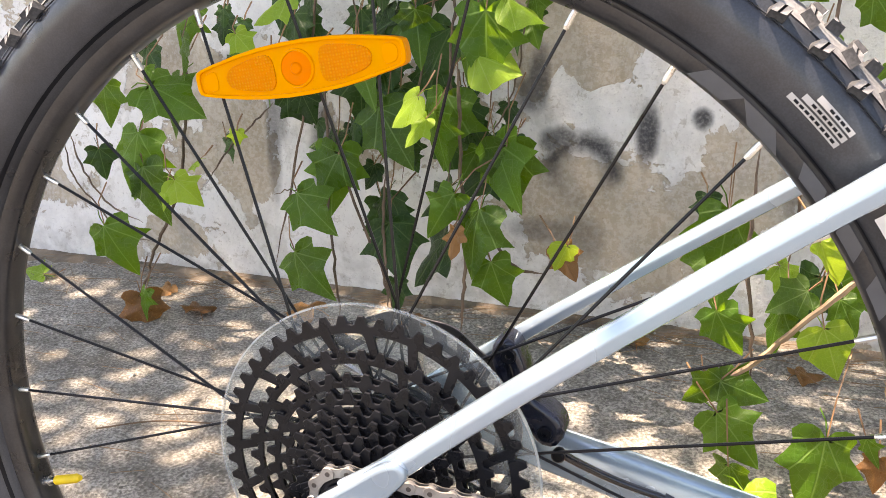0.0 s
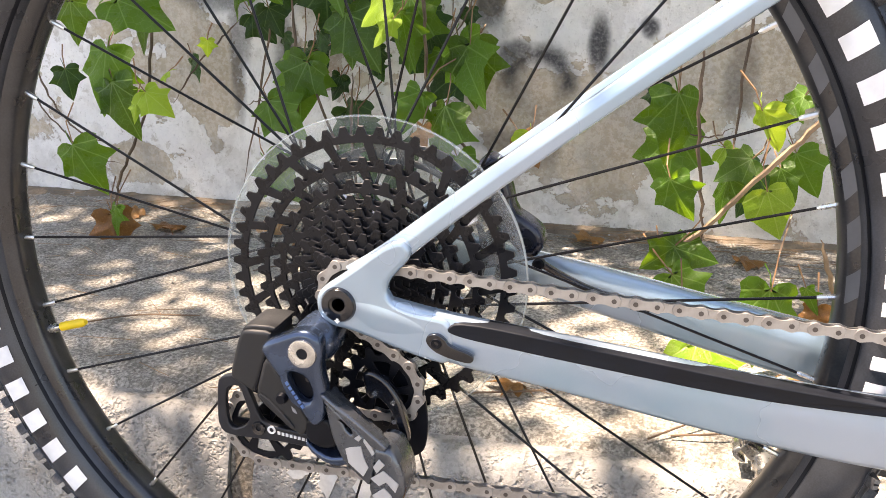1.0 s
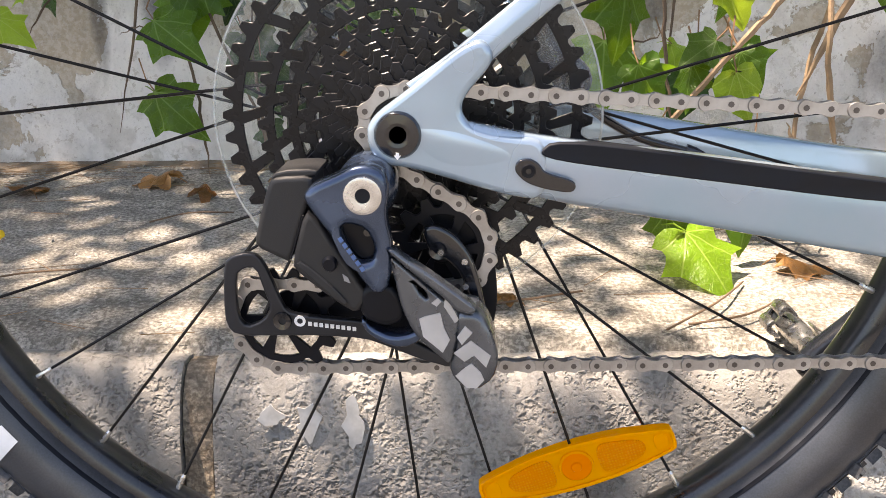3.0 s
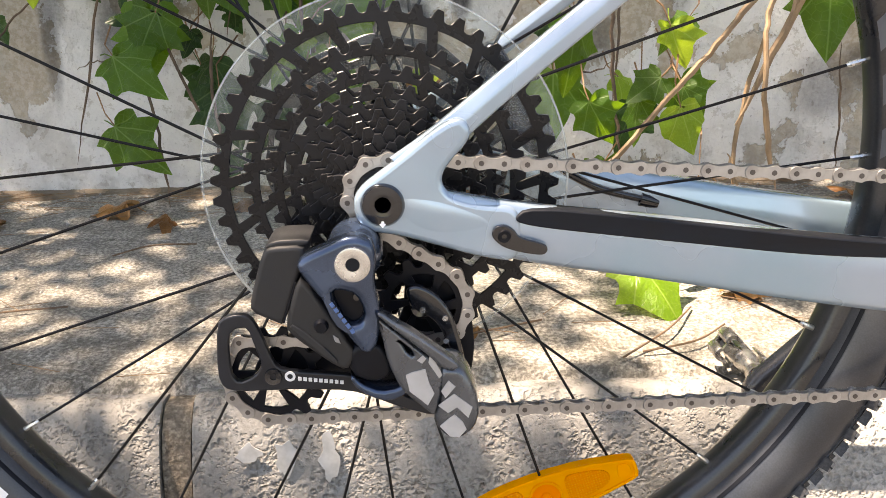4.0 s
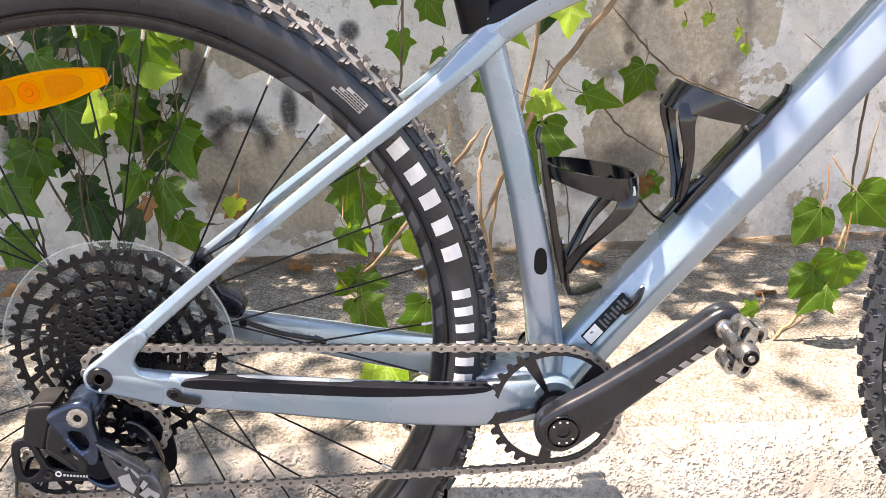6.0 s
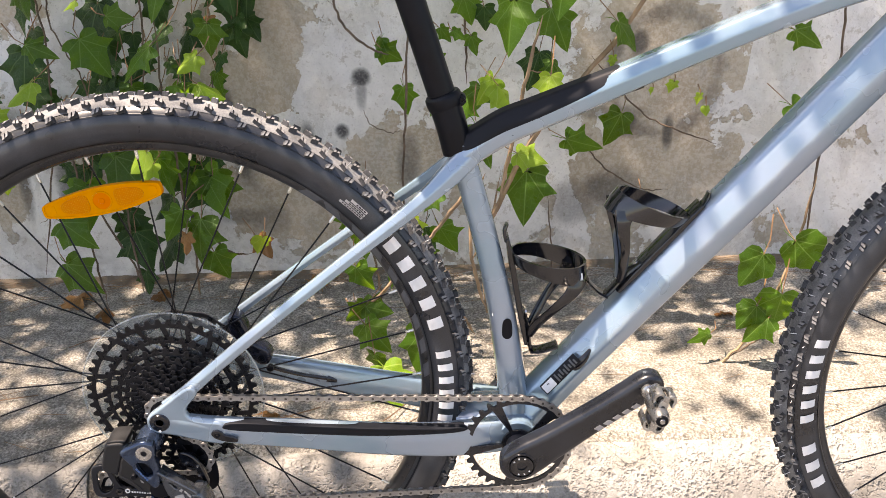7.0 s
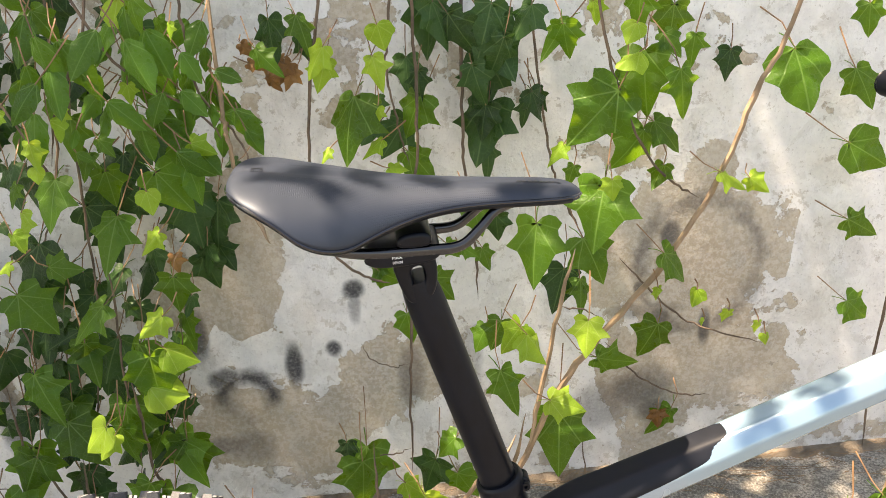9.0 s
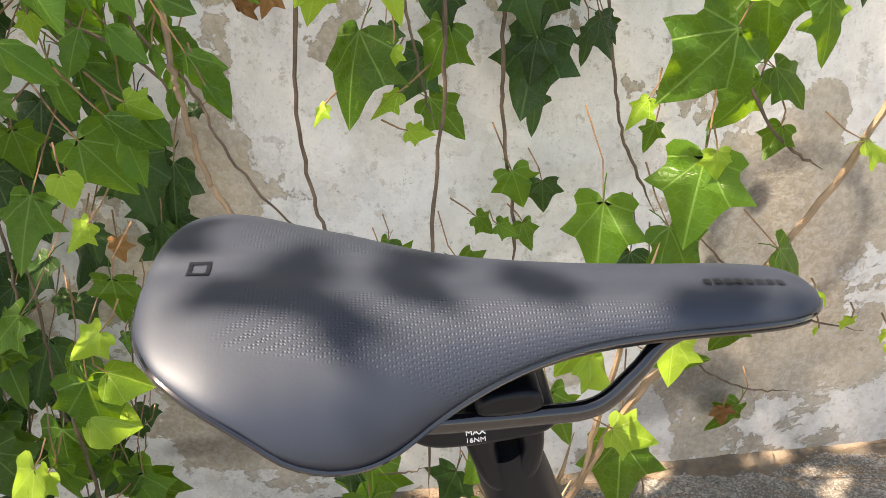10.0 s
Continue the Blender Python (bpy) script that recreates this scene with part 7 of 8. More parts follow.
# branch2
vine = ivy('green ivy vine climbing the old wall')
stem(vine, [(0.539, 0.488, 1.022, 0.003), (0.565, 0.495, 0.940, 0.0029), (0.600, 0.492, 0.864, 0.0027), (0.644, 0.499, 0.816, 0.0026), (0.682, 0.503, 0.791, 0.0025)])
leaves(vine, [(0.591, 0.520, 1.043, 0.068, 0, 'm'), (0.526, 0.455, 0.928, 0.102, 30, 'm'), (0.596, 0.500, 0.959, 0.095, 0, 'm'), (0.632, 0.450, 0.952, 0.071, -20, 'm'), (0.562, 0.450, 0.997, 0.039, 60, 'y'), (0.631, 0.500, 1.004, 0.041, -30, 'm'), (0.749, 0.600, 0.958, 0.044, 0, 'd'), (0.630, 0.500, 0.886, 0.056, -40, 'm'), (0.585, 0.500, 0.869, 0.066, 30, 'm'), (0.530, 0.455, 0.797, 0.101, 10, 'm'), (0.546, 0.450, 0.828, 0.034, 0, 'y'), (0.622, 0.500, 0.828, 0.041, 20, 'm'), (0.573, 0.480, 1.024, 0.032, 30, 'y')])
# branch3
vine = ivy('green ivy vine climbing the old wall')
leaves(vine, [(0.632, 0.440, 0.719, 0.068, -30, 'm'), (0.707, 0.450, 0.834, 0.075, -70, 'y'), (0.739, 0.450, 0.824, 0.034, -60, 'y'), (0.819, 0.520, 0.952, 0.121, -20, 'o'), (0.614, 0.450, 0.675, 0.023, 20, 'y'), (0.666, 0.450, 0.667, 0.027, 20, 'y'), (0.713, 0.450, 0.634, 0.023, 10, 'y'), (0.681, 0.450, 0.627, 0.014, 0, 'y'), (0.759, 0.450, 0.613, 0.023, 10, 'y'), (0.773, 0.450, 0.594, 0.019, 0, 'y')])
# left
vine = ivy('green ivy vine climbing the old wall')
stem(vine, [(-0.280, 0.587, 1.015, 0.003), (-0.237, 0.575, 0.941, 0.0027), (-0.202, 0.578, 0.846, 0.0025), (-0.221, 0.589, 0.779, 0.0023), (-0.252, 0.580, 0.717, 0.002)])
stem(vine, [(-0.325, 0.580, 0.946, 0.003), (-0.332, 0.580, 0.852, 0.0029), (-0.343, 0.586, 0.763, 0.0028), (-0.339, 0.589, 0.684, 0.0027), (-0.346, 0.582, 0.574, 0.0027), (-0.379, 0.590, 0.406, 0.0026), (-0.412, 0.583, 0.253, 0.0025)])
stem(vine, [(-0.318, 0.575, 0.835, 0.0025), (-0.325, 0.587, 0.732, 0.0023), (-0.309, 0.580, 0.685, 0.002), (-0.281, 0.574, 0.630, 0.0018), (-0.280, 0.590, 0.563, 0.0015)])
leaves(vine, [(-0.380, 0.540, 0.824, 0.060, 0, 'm'), (-0.349, 0.540, 0.767, 0.070, -20, 'm'), (-0.370, 0.580, 0.729, 0.053, 0, 'd'), (-0.323, 0.520, 0.688, 0.058, -60, 'm'), (-0.380, 0.580, 0.643, 0.082, 0, 'd'), (-0.356, 0.500, 0.626, 0.070, 60, 'y'), (-0.509, 0.540, 0.591, 0.070, 0, 'm'), (-0.476, 0.580, 0.588, 0.036, 0, 'd'), (-0.352, 0.580, 0.573, 0.070, 0, 'd'), (-0.392, 0.540, 0.529, 0.058, 20, 'm'), (-0.338, 0.520, 0.540, 0.058, -60, 'm'), (-0.532, 0.540, 0.485, 0.116, 0, 'm'), (-0.491, 0.580, 0.801, 0.036, 0, 'd'), (-0.512, 0.580, 0.723, 0.041, 0, 'd')])
leaves(vine, [(-0.254, 0.580, 0.842, 0.063, -10, 'd'), (-0.222, 0.500, 0.809, 0.051, 20, 'y')])
# dark backing leaves; their colour holds the shade behind the front ones
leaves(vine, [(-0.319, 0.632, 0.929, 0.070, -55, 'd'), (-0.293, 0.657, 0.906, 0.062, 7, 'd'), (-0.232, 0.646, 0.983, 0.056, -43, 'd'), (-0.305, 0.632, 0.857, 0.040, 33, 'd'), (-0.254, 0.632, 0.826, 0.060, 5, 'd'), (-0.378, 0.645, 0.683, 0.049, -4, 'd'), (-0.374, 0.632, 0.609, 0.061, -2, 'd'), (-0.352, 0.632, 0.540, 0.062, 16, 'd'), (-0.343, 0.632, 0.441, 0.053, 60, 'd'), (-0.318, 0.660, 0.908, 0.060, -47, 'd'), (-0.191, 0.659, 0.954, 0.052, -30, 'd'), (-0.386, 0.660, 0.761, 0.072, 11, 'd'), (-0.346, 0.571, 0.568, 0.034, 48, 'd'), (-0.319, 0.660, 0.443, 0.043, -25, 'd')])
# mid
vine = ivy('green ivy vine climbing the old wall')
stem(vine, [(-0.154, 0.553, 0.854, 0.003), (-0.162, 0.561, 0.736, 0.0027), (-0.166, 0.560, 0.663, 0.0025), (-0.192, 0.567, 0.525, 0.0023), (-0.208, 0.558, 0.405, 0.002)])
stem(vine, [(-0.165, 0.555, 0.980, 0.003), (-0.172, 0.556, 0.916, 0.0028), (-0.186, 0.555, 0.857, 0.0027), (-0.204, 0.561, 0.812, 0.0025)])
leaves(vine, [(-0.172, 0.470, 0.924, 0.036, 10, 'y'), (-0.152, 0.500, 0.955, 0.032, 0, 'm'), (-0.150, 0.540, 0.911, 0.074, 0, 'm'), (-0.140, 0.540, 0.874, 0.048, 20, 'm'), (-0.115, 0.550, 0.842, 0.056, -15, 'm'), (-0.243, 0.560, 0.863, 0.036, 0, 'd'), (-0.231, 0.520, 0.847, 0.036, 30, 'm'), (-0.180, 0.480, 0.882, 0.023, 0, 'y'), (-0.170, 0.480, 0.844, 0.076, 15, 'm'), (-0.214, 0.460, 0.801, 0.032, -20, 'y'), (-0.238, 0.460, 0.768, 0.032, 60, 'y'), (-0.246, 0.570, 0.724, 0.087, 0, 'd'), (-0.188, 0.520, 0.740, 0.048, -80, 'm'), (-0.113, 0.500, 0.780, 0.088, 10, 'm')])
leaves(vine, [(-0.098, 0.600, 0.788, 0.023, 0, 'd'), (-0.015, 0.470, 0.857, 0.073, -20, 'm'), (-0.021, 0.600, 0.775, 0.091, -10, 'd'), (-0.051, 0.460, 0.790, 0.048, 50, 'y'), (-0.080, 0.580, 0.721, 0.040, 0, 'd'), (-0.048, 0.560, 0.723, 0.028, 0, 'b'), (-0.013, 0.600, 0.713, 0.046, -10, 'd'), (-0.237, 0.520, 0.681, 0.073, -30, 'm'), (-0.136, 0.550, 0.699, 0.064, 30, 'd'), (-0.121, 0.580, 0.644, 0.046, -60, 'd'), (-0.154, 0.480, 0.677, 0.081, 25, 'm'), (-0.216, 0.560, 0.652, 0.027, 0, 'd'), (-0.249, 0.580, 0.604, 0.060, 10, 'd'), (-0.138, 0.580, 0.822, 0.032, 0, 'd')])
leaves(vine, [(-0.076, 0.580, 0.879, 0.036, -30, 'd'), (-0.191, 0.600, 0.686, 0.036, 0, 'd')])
# backing leaves again, shade set by the dark kind
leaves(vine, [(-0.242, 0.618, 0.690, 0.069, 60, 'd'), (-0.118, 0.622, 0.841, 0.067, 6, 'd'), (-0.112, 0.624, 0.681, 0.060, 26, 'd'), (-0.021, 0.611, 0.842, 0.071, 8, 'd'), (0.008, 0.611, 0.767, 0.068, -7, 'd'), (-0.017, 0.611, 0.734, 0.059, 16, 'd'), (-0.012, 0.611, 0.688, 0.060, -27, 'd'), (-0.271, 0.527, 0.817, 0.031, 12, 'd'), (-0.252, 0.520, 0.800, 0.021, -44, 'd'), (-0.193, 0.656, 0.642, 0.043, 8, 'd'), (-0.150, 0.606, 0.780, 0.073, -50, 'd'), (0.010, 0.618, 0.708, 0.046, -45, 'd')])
# creeper2
vine = ivy('green creeper shoots on the wall')
leaves(vine, [(0.114, 0.583, 1.022, 0.064, -1, 'd'), (0.116, 0.501, 1.005, 0.052, -39, 'm'), (0.162, 0.519, 1.038, 0.053, -20, 'm'), (0.182, 0.506, 0.984, 0.048, 15, 'y'), (0.158, 0.595, 1.005, 0.046, -21, 'd')])
# dead
vine = ivy('bunch of dry brown leaves on the wall')
leaves(vine, [(0.121, 0.579, 0.972, 0.032, 18, 'b'), (0.136, 0.574, 0.972, 0.030, 40, 'b'), (0.114, 0.563, 0.968, 0.028, -40, 'b'), (0.130, 0.577, 0.984, 0.028, 49, 'b')]
       + [(0.079, 0.60, 1.007, 0.026, -40, 'b'), (0.103, 0.60, 1.017, 0.026, 20, 'b'), (0.116, 0.60, 0.993, 0.026, 70, 'b'), (0.089, 0.60, 0.987, 0.026, -70, 'b'), (0.107, 0.60, 0.978, 0.026, 10, 'b'), (0.098, 0.60, 1.0, 0.026, 0, 'b')])
# thread
vine = ivy('green ivy vine climbing the old wall')
stem(vine, [(0.180, 0.563, 1.065, 0.0035), (0.162, 0.567, 0.976, 0.0034), (0.154, 0.555, 0.864, 0.0033), (0.160, 0.565, 0.767, 0.0033), (0.178, 0.557, 0.716, 0.0032), (0.222, 0.563, 0.679, 0.0031), (0.252, 0.567, 0.667, 0.003)])
stem(vine, [(0.203, 0.564, 0.573, 0.0015), (0.218, 0.563, 0.545, 0.0013), (0.250, 0.557, 0.533, 0.0012), (0.274, 0.568, 0.532, 0.001)])
leaves(vine, [(0.277, 0.580, 0.586, 0.056, -20, 'm'), (0.331, 0.560, 0.578, 0.036, 30, 'm')])
# thread2
vine = ivy('green ivy vine climbing the old wall')
stem(vine, [(0.203, 0.556, 0.382, 0.002), (0.238, 0.563, 0.375, 0.0018), (0.268, 0.553, 0.390, 0.0015)])
leaves(vine, [(0.196, 0.580, 0.340, 0.095, -10, 'm'), (0.297, 0.600, 0.305, 0.081, 20, 'd'), (0.320, 0.500, 0.425, 0.054, 40, 'm'), (0.270, 0.480, 0.368, 0.048, -60, 'y'), (0.348, 0.500, 0.351, 0.063, 0, 'm')])
# branch
vine = ivy('woody ivy branch with pale sunlit leaves')
stem(vine, [(0.769, 0.459, 1.030, 0.0055), (0.731, 0.458, 0.950, 0.006), (0.698, 0.462, 0.848, 0.0065), (0.640, 0.461, 0.740, 0.007), (0.552, 0.458, 0.630, 0.0075), (0.487, 0.460, 0.542, 0.008), (0.441, 0.459, 0.443, 0.0085), (0.389, 0.457, 0.325, 0.009)])
stem(vine, [(0.498, 0.449, 0.749, 0.005), (0.477, 0.455, 0.654, 0.0057), (0.455, 0.461, 0.530, 0.0063), (0.435, 0.450, 0.438, 0.007)])
stem(vine, [(0.476, 0.463, 0.660, 0.002), (0.510, 0.456, 0.656, 0.0018), (0.536, 0.452, 0.646, 0.0015)])
leaves(vine, [(0.407, 0.420, 0.638, 0.103, 10, 'y'), (0.440, 0.410, 0.630, 0.083, -40, 'y'), (0.399, 0.500, 0.607, 0.048, 20, 'm'), (0.407, 0.450, 0.543, 0.075, -30, 'm'), (0.380, 0.550, 0.574, 0.047, 40, 'm'), (0.480, 0.450, 0.457, 0.149, 10, 'm'), (0.483, 0.430, 0.525, 0.066, -80, 'y'), (0.504, 0.400, 0.644, 0.099, 20, 'y'), (0.452, 0.500, 0.733, 0.102, 20, 'm'), (0.525, 0.460, 0.731, 0.071, -30, 'm'), (0.501, 0.560, 0.644, 0.074, 20, 'd'), (0.533, 0.550, 0.637, 0.054, 0, 'm')])
# right
vine = ivy('green ivy vine climbing the old wall')
stem(vine, [(0.617, 0.652, 0.648, 0.003), (0.670, 0.647, 0.588, 0.0027), (0.723, 0.643, 0.539, 0.0025), (0.784, 0.638, 0.511, 0.0023), (0.871, 0.648, 0.479, 0.002)])
stem(vine, [(0.596, 0.646, 0.504, 0.0025), (0.636, 0.648, 0.455, 0.0024), (0.677, 0.643, 0.419, 0.0023), (0.735, 0.651, 0.390, 0.0021), (0.778, 0.639, 0.393, 0.002)])
stem(vine, [(1.062, 0.642, 0.801, 0.0035), (1.071, 0.641, 0.671, 0.0036), (1.071, 0.647, 0.550, 0.0037), (1.066, 0.651, 0.415, 0.0039), (1.064, 0.639, 0.262, 0.004)])
leaves(vine, [(0.985, 0.620, 0.807, 0.080, -60, 'o'), (1.005, 0.640, 0.680, 0.070, -60, 'm'), (1.004, 0.620, 0.546, 0.060, -60, 'm'), (0.966, 0.620, 0.911, 0.066, -20, 'm'), (0.949, 0.600, 1.011, 0.047, 0, 'm'), (0.656, 0.600, 0.527, 0.070, 10, 'm'), (0.597, 0.580, 0.502, 0.082, -75, 'm'), (0.708, 0.670, 0.328, 0.070, 40, 'm'), (0.701, 0.665, 0.337, 0.034, 0, 'b')])
# rightlow
vine = ivy('ivy shoot rooted in the pavement')
stem(vine, [(0.918, 0.330, 0.520, 0.003), (0.907, 0.332, 0.426, 0.0034), (0.885, 0.323, 0.336, 0.0038), (0.854, 0.320, 0.256, 0.0042), (0.816, 0.329, 0.200, 0.0046), (0.773, 0.333, 0.127, 0.005)])
stem(vine, [(0.914, 0.334, 0.256, 0.002), (0.861, 0.332, 0.228, 0.0025), (0.811, 0.327, 0.196, 0.003)])
leaves(vine, [(0.833, 0.307, 0.377, 0.061, 20, 'o'), (0.913, 0.309, 0.397, 0.070, -40, 'o'), (0.877, 0.299, 0.307, 0.065, -11, 'o'), (0.834, 0.310, 0.287, 0.056, 30, 'o'), (0.850, 0.305, 0.269, 0.056, 60, 'm'), (0.768, 0.327, 0.239, 0.043, 62, 'm'), (0.850, 0.317, 0.117, 0.032, 13, 'y')])
# low
vine = ivy('green ivy vine climbing the old wall')
stem(vine, [(-0.763, 0.591, 0.432, 0.0025), (-0.740, 0.592, 0.364, 0.0023), (-0.703, 0.598, 0.315, 0.0022), (-0.638, 0.589, 0.295, 0.002)])
stem(vine, [(-0.772, 0.588, 0.424, 0.002), (-0.764, 0.594, 0.353, 0.002), (-0.722, 0.599, 0.304, 0.002), (-0.681, 0.587, 0.273, 0.002), (-0.618, 0.583, 0.269, 0.002)])
stem(vine, [(-0.541, 0.586, 0.568, 0.004), (-0.554, 0.593, 0.468, 0.0038), (-0.578, 0.594, 0.344, 0.0036), (-0.621, 0.587, 0.253, 0.0034), (-0.649, 0.587, 0.185, 0.0032), (-0.765, 0.594, 0.051, 0.003)])
stem(vine, [(-0.531, 0.599, 0.363, 0.002), (-0.491, 0.599, 0.417, 0.002), (-0.440, 0.594, 0.465, 0.002), (-0.415, 0.599, 0.491, 0.002)])
leaves(vine, [(-0.504, 0.520, 0.558, 0.056, 10, 'm'), (-0.579, 0.550, 0.506, 0.063, -20, 'm'), (-0.632, 0.520, 0.486, 0.063, 10, 'm'), (-0.512, 0.500, 0.506, 0.095, -55, 'm'), (-0.577, 0.500, 0.416, 0.129, 10, 'm'), (-0.671, 0.550, 0.394, 0.048, 0, 'd'), (-0.549, 0.500, 0.372, 0.095, -20, 'm'), (-0.481, 0.480, 0.387, 0.054, -60, 'y'), (-0.517, 0.480, 0.372, 0.030, 0, 'y'), (-0.635, 0.520, 0.275, 0.101, -20, 'm'), (-0.578, 0.500, 0.207, 0.048, 20, 'm'), (-0.587, 0.510, 0.182, 0.076, 0, 'b'), (-0.399, 0.500, 0.578, 0.042, -60, 'y'), (-0.457, 0.550, 0.605, 0.029, 0, 'd')])
leaves(vine, [(-0.428, 0.550, 0.592, 0.026, 0, 'd'), (-0.434, 0.550, 0.556, 0.023, 0, 'm'), (-0.470, 0.480, 0.422, 0.030, 60, 'y'), (-0.401, 0.480, 0.461, 0.027, 0, 'y'), (-0.869, 0.600, 0.183, 0.055, 80, 'y')])
leaves(vine, [(-0.643, 0.643, 0.537, 0.046, -39, 'd'), (-0.538, 0.660, 0.580, 0.025, -18, 'd'), (-0.516, 0.660, 0.574, 0.025, -24, 'd'), (-0.511, 0.643, 0.540, 0.024, 45, 'd'), (-0.403, 0.643, 0.570, 0.043, 18, 'd'), (-0.411, 0.660, 0.478, 0.055, -40, 'd'), (-0.506, 0.623, 0.414, 0.038, -18, 'd'), (-0.691, 0.619, 0.128, 0.037, 103, 'd'), (-0.520, 0.660, 0.610, 0.015, -3, 'd'), (-0.374, 0.660, 0.516, 0.053, 9, 'd')])
# low2
vine = ivy('green ivy vine climbing the old wall')
stem(vine, [(-0.293, 0.531, 0.464, 0.003), (-0.258, 0.532, 0.366, 0.003), (-0.225, 0.533, 0.296, 0.003), (-0.209, 0.521, 0.240, 0.003)])
stem(vine, [(-0.302, 0.528, 0.561, 0.003), (-0.302, 0.534, 0.456, 0.003), (-0.301, 0.536, 0.360, 0.003), (-0.288, 0.525, 0.290, 0.003), (-0.285, 0.535, 0.207, 0.003)])
stem(vine, [(-0.220, 0.531, 0.433, 0.003), (-0.224, 0.536, 0.354, 0.003), (-0.214, 0.524, 0.300, 0.003), (-0.209, 0.532, 0.236, 0.003)])
stem(vine, [(-0.381, 0.533, 0.377, 0.0015), (-0.357, 0.534, 0.387, 0.0013), (-0.324, 0.534, 0.381, 0.0012), (-0.299, 0.532, 0.369, 0.001)])
leaves(vine, [(-0.360, 0.560, 0.591, 0.058, 0, 'd'), (-0.297, 0.540, 0.412, 0.111, 20, 'm'), (-0.299, 0.480, 0.380, 0.076, -60, 'm'), (-0.305, 0.480, 0.297, 0.082, -40, 'm'), (-0.258, 0.580, 0.598, 0.050, 0, 'd'), (-0.175, 0.520, 0.598, 0.078, -20, 'm'), (-0.157, 0.440, 0.523, 0.050, 40, 'y'), (-0.137, 0.500, 0.497, 0.094, 10, 'm'), (-0.225, 0.540, 0.484, 0.084, 0, 'm'), (-0.270, 0.570, 0.513, 0.076, 20, 'd'), (-0.347, 0.570, 0.493, 0.047, -30, 'd'), (-0.173, 0.570, 0.540, 0.050, 10, 'd'), (-0.233, 0.560, 0.361, 0.068, 10, 'd'), (-0.204, 0.530, 0.326, 0.095, -10, 'd')])
leaves(vine, [(-0.262, 0.580, 0.407, 0.039, 30, 'd'), (-0.286, 0.580, 0.466, 0.039, 0, 'd'), (-0.198, 0.570, 0.445, 0.048, 0, 'd'), (-0.212, 0.550, 0.256, 0.043, 0, 'd')])
leaves(vine, [(-0.274, 0.582, 0.603, 0.046, -7, 'd'), (-0.070, 0.580, 0.591, 0.030, 10, 'd'), (-0.195, 0.580, 0.535, 0.039, 27, 'd'), (-0.200, 0.580, 0.431, 0.032, -28, 'd'), (-0.259, 0.580, 0.404, 0.036, 30, 'd'), (-0.236, 0.583, 0.348, 0.073, -2, 'd'), (-0.258, 0.582, 0.516, 0.028, -26, 'd'), (-0.190, 0.646, 0.368, 0.062, 67, 'd'), (-0.172, 0.586, 0.306, 0.089, 35, 'd')])
# low3
vine = ivy('green ivy vine climbing the old wall')
stem(vine, [(-0.119, 0.502, 0.575, 0.0035), (-0.113, 0.497, 0.507, 0.0034), (-0.104, 0.490, 0.426, 0.0033), (-0.080, 0.492, 0.382, 0.0032), (-0.035, 0.492, 0.334, 0.0031), (0.001, 0.489, 0.333, 0.003)])
stem(vine, [(-0.098, 0.490, 0.415, 0.004), (-0.100, 0.499, 0.344, 0.0037), (-0.098, 0.490, 0.291, 0.0033), (-0.104, 0.501, 0.234, 0.003)])
leaves(vine, [(-0.074, 0.460, 0.594, 0.112, -5, 'm'), (-0.068, 0.550, 0.509, 0.028, 0, 'd'), (-0.054, 0.480, 0.454, 0.095, -30, 'm'), (-0.106, 0.520, 0.448, 0.050, 20, 'm'), (-0.124, 0.470, 0.395, 0.078, 15, 'm'), (-0.082, 0.460, 0.375, 0.084, 30, 'm'), (-0.104, 0.455, 0.370, 0.036, 20, 'b'), (-0.051, 0.470, 0.321, 0.066, -30, 'm'), (0.031, 0.430, 0.375, 0.035, 0, 'y'), (0.033, 0.435, 0.369, 0.043, -35, 'b'), (-0.041, 0.550, 0.628, 0.043, 0, 'm'), (-0.042, 0.550, 0.602, 0.037, -10, 'm')])
# arch
vine = ivy('ivy branch arching over the pavement')
stem(vine, [(0.391, 0.364, 0.507, 0.006), (0.351, 0.364, 0.454, 0.0058), (0.313, 0.363, 0.404, 0.0056), (0.267, 0.365, 0.350, 0.0054), (0.232, 0.368, 0.305, 0.0052), (0.178, 0.369, 0.262, 0.005)])
stem(vine, [(0.217, 0.368, 0.530, 0.003), (0.218, 0.364, 0.433, 0.003), (0.228, 0.372, 0.361, 0.003), (0.239, 0.368, 0.286, 0.003)])
leaves(vine, [(0.263, 0.380, 0.377, 0.042, 60, 'm'), (0.208, 0.350, 0.345, 0.057, -20, 'm'), (0.252, 0.380, 0.346, 0.049, 10, 'm'), (0.197, 0.360, 0.278, 0.043, 40, 'm'), (0.228, 0.360, 0.284, 0.049, -60, 'm')])
# arch2
vine = ivy('ivy branch arching over the pavement')
stem(vine, [(0.407, 0.384, 0.512, 0.004), (0.386, 0.385, 0.452, 0.0045), (0.384, 0.373, 0.395, 0.005), (0.394, 0.378, 0.332, 0.0055), (0.413, 0.382, 0.267, 0.006)])
stem(vine, [(0.356, 0.384, 0.306, 0.004), (0.368, 0.381, 0.274, 0.0043), (0.379, 0.388, 0.244, 0.0047), (0.394, 0.388, 0.219, 0.005)])
leaves(vine, [(0.286, 0.370, 0.420, 0.056, -10, 'y'), (0.302, 0.360, 0.339, 0.061, -30, 'y'), (0.317, 0.400, 0.360, 0.043, -20, 'm')])
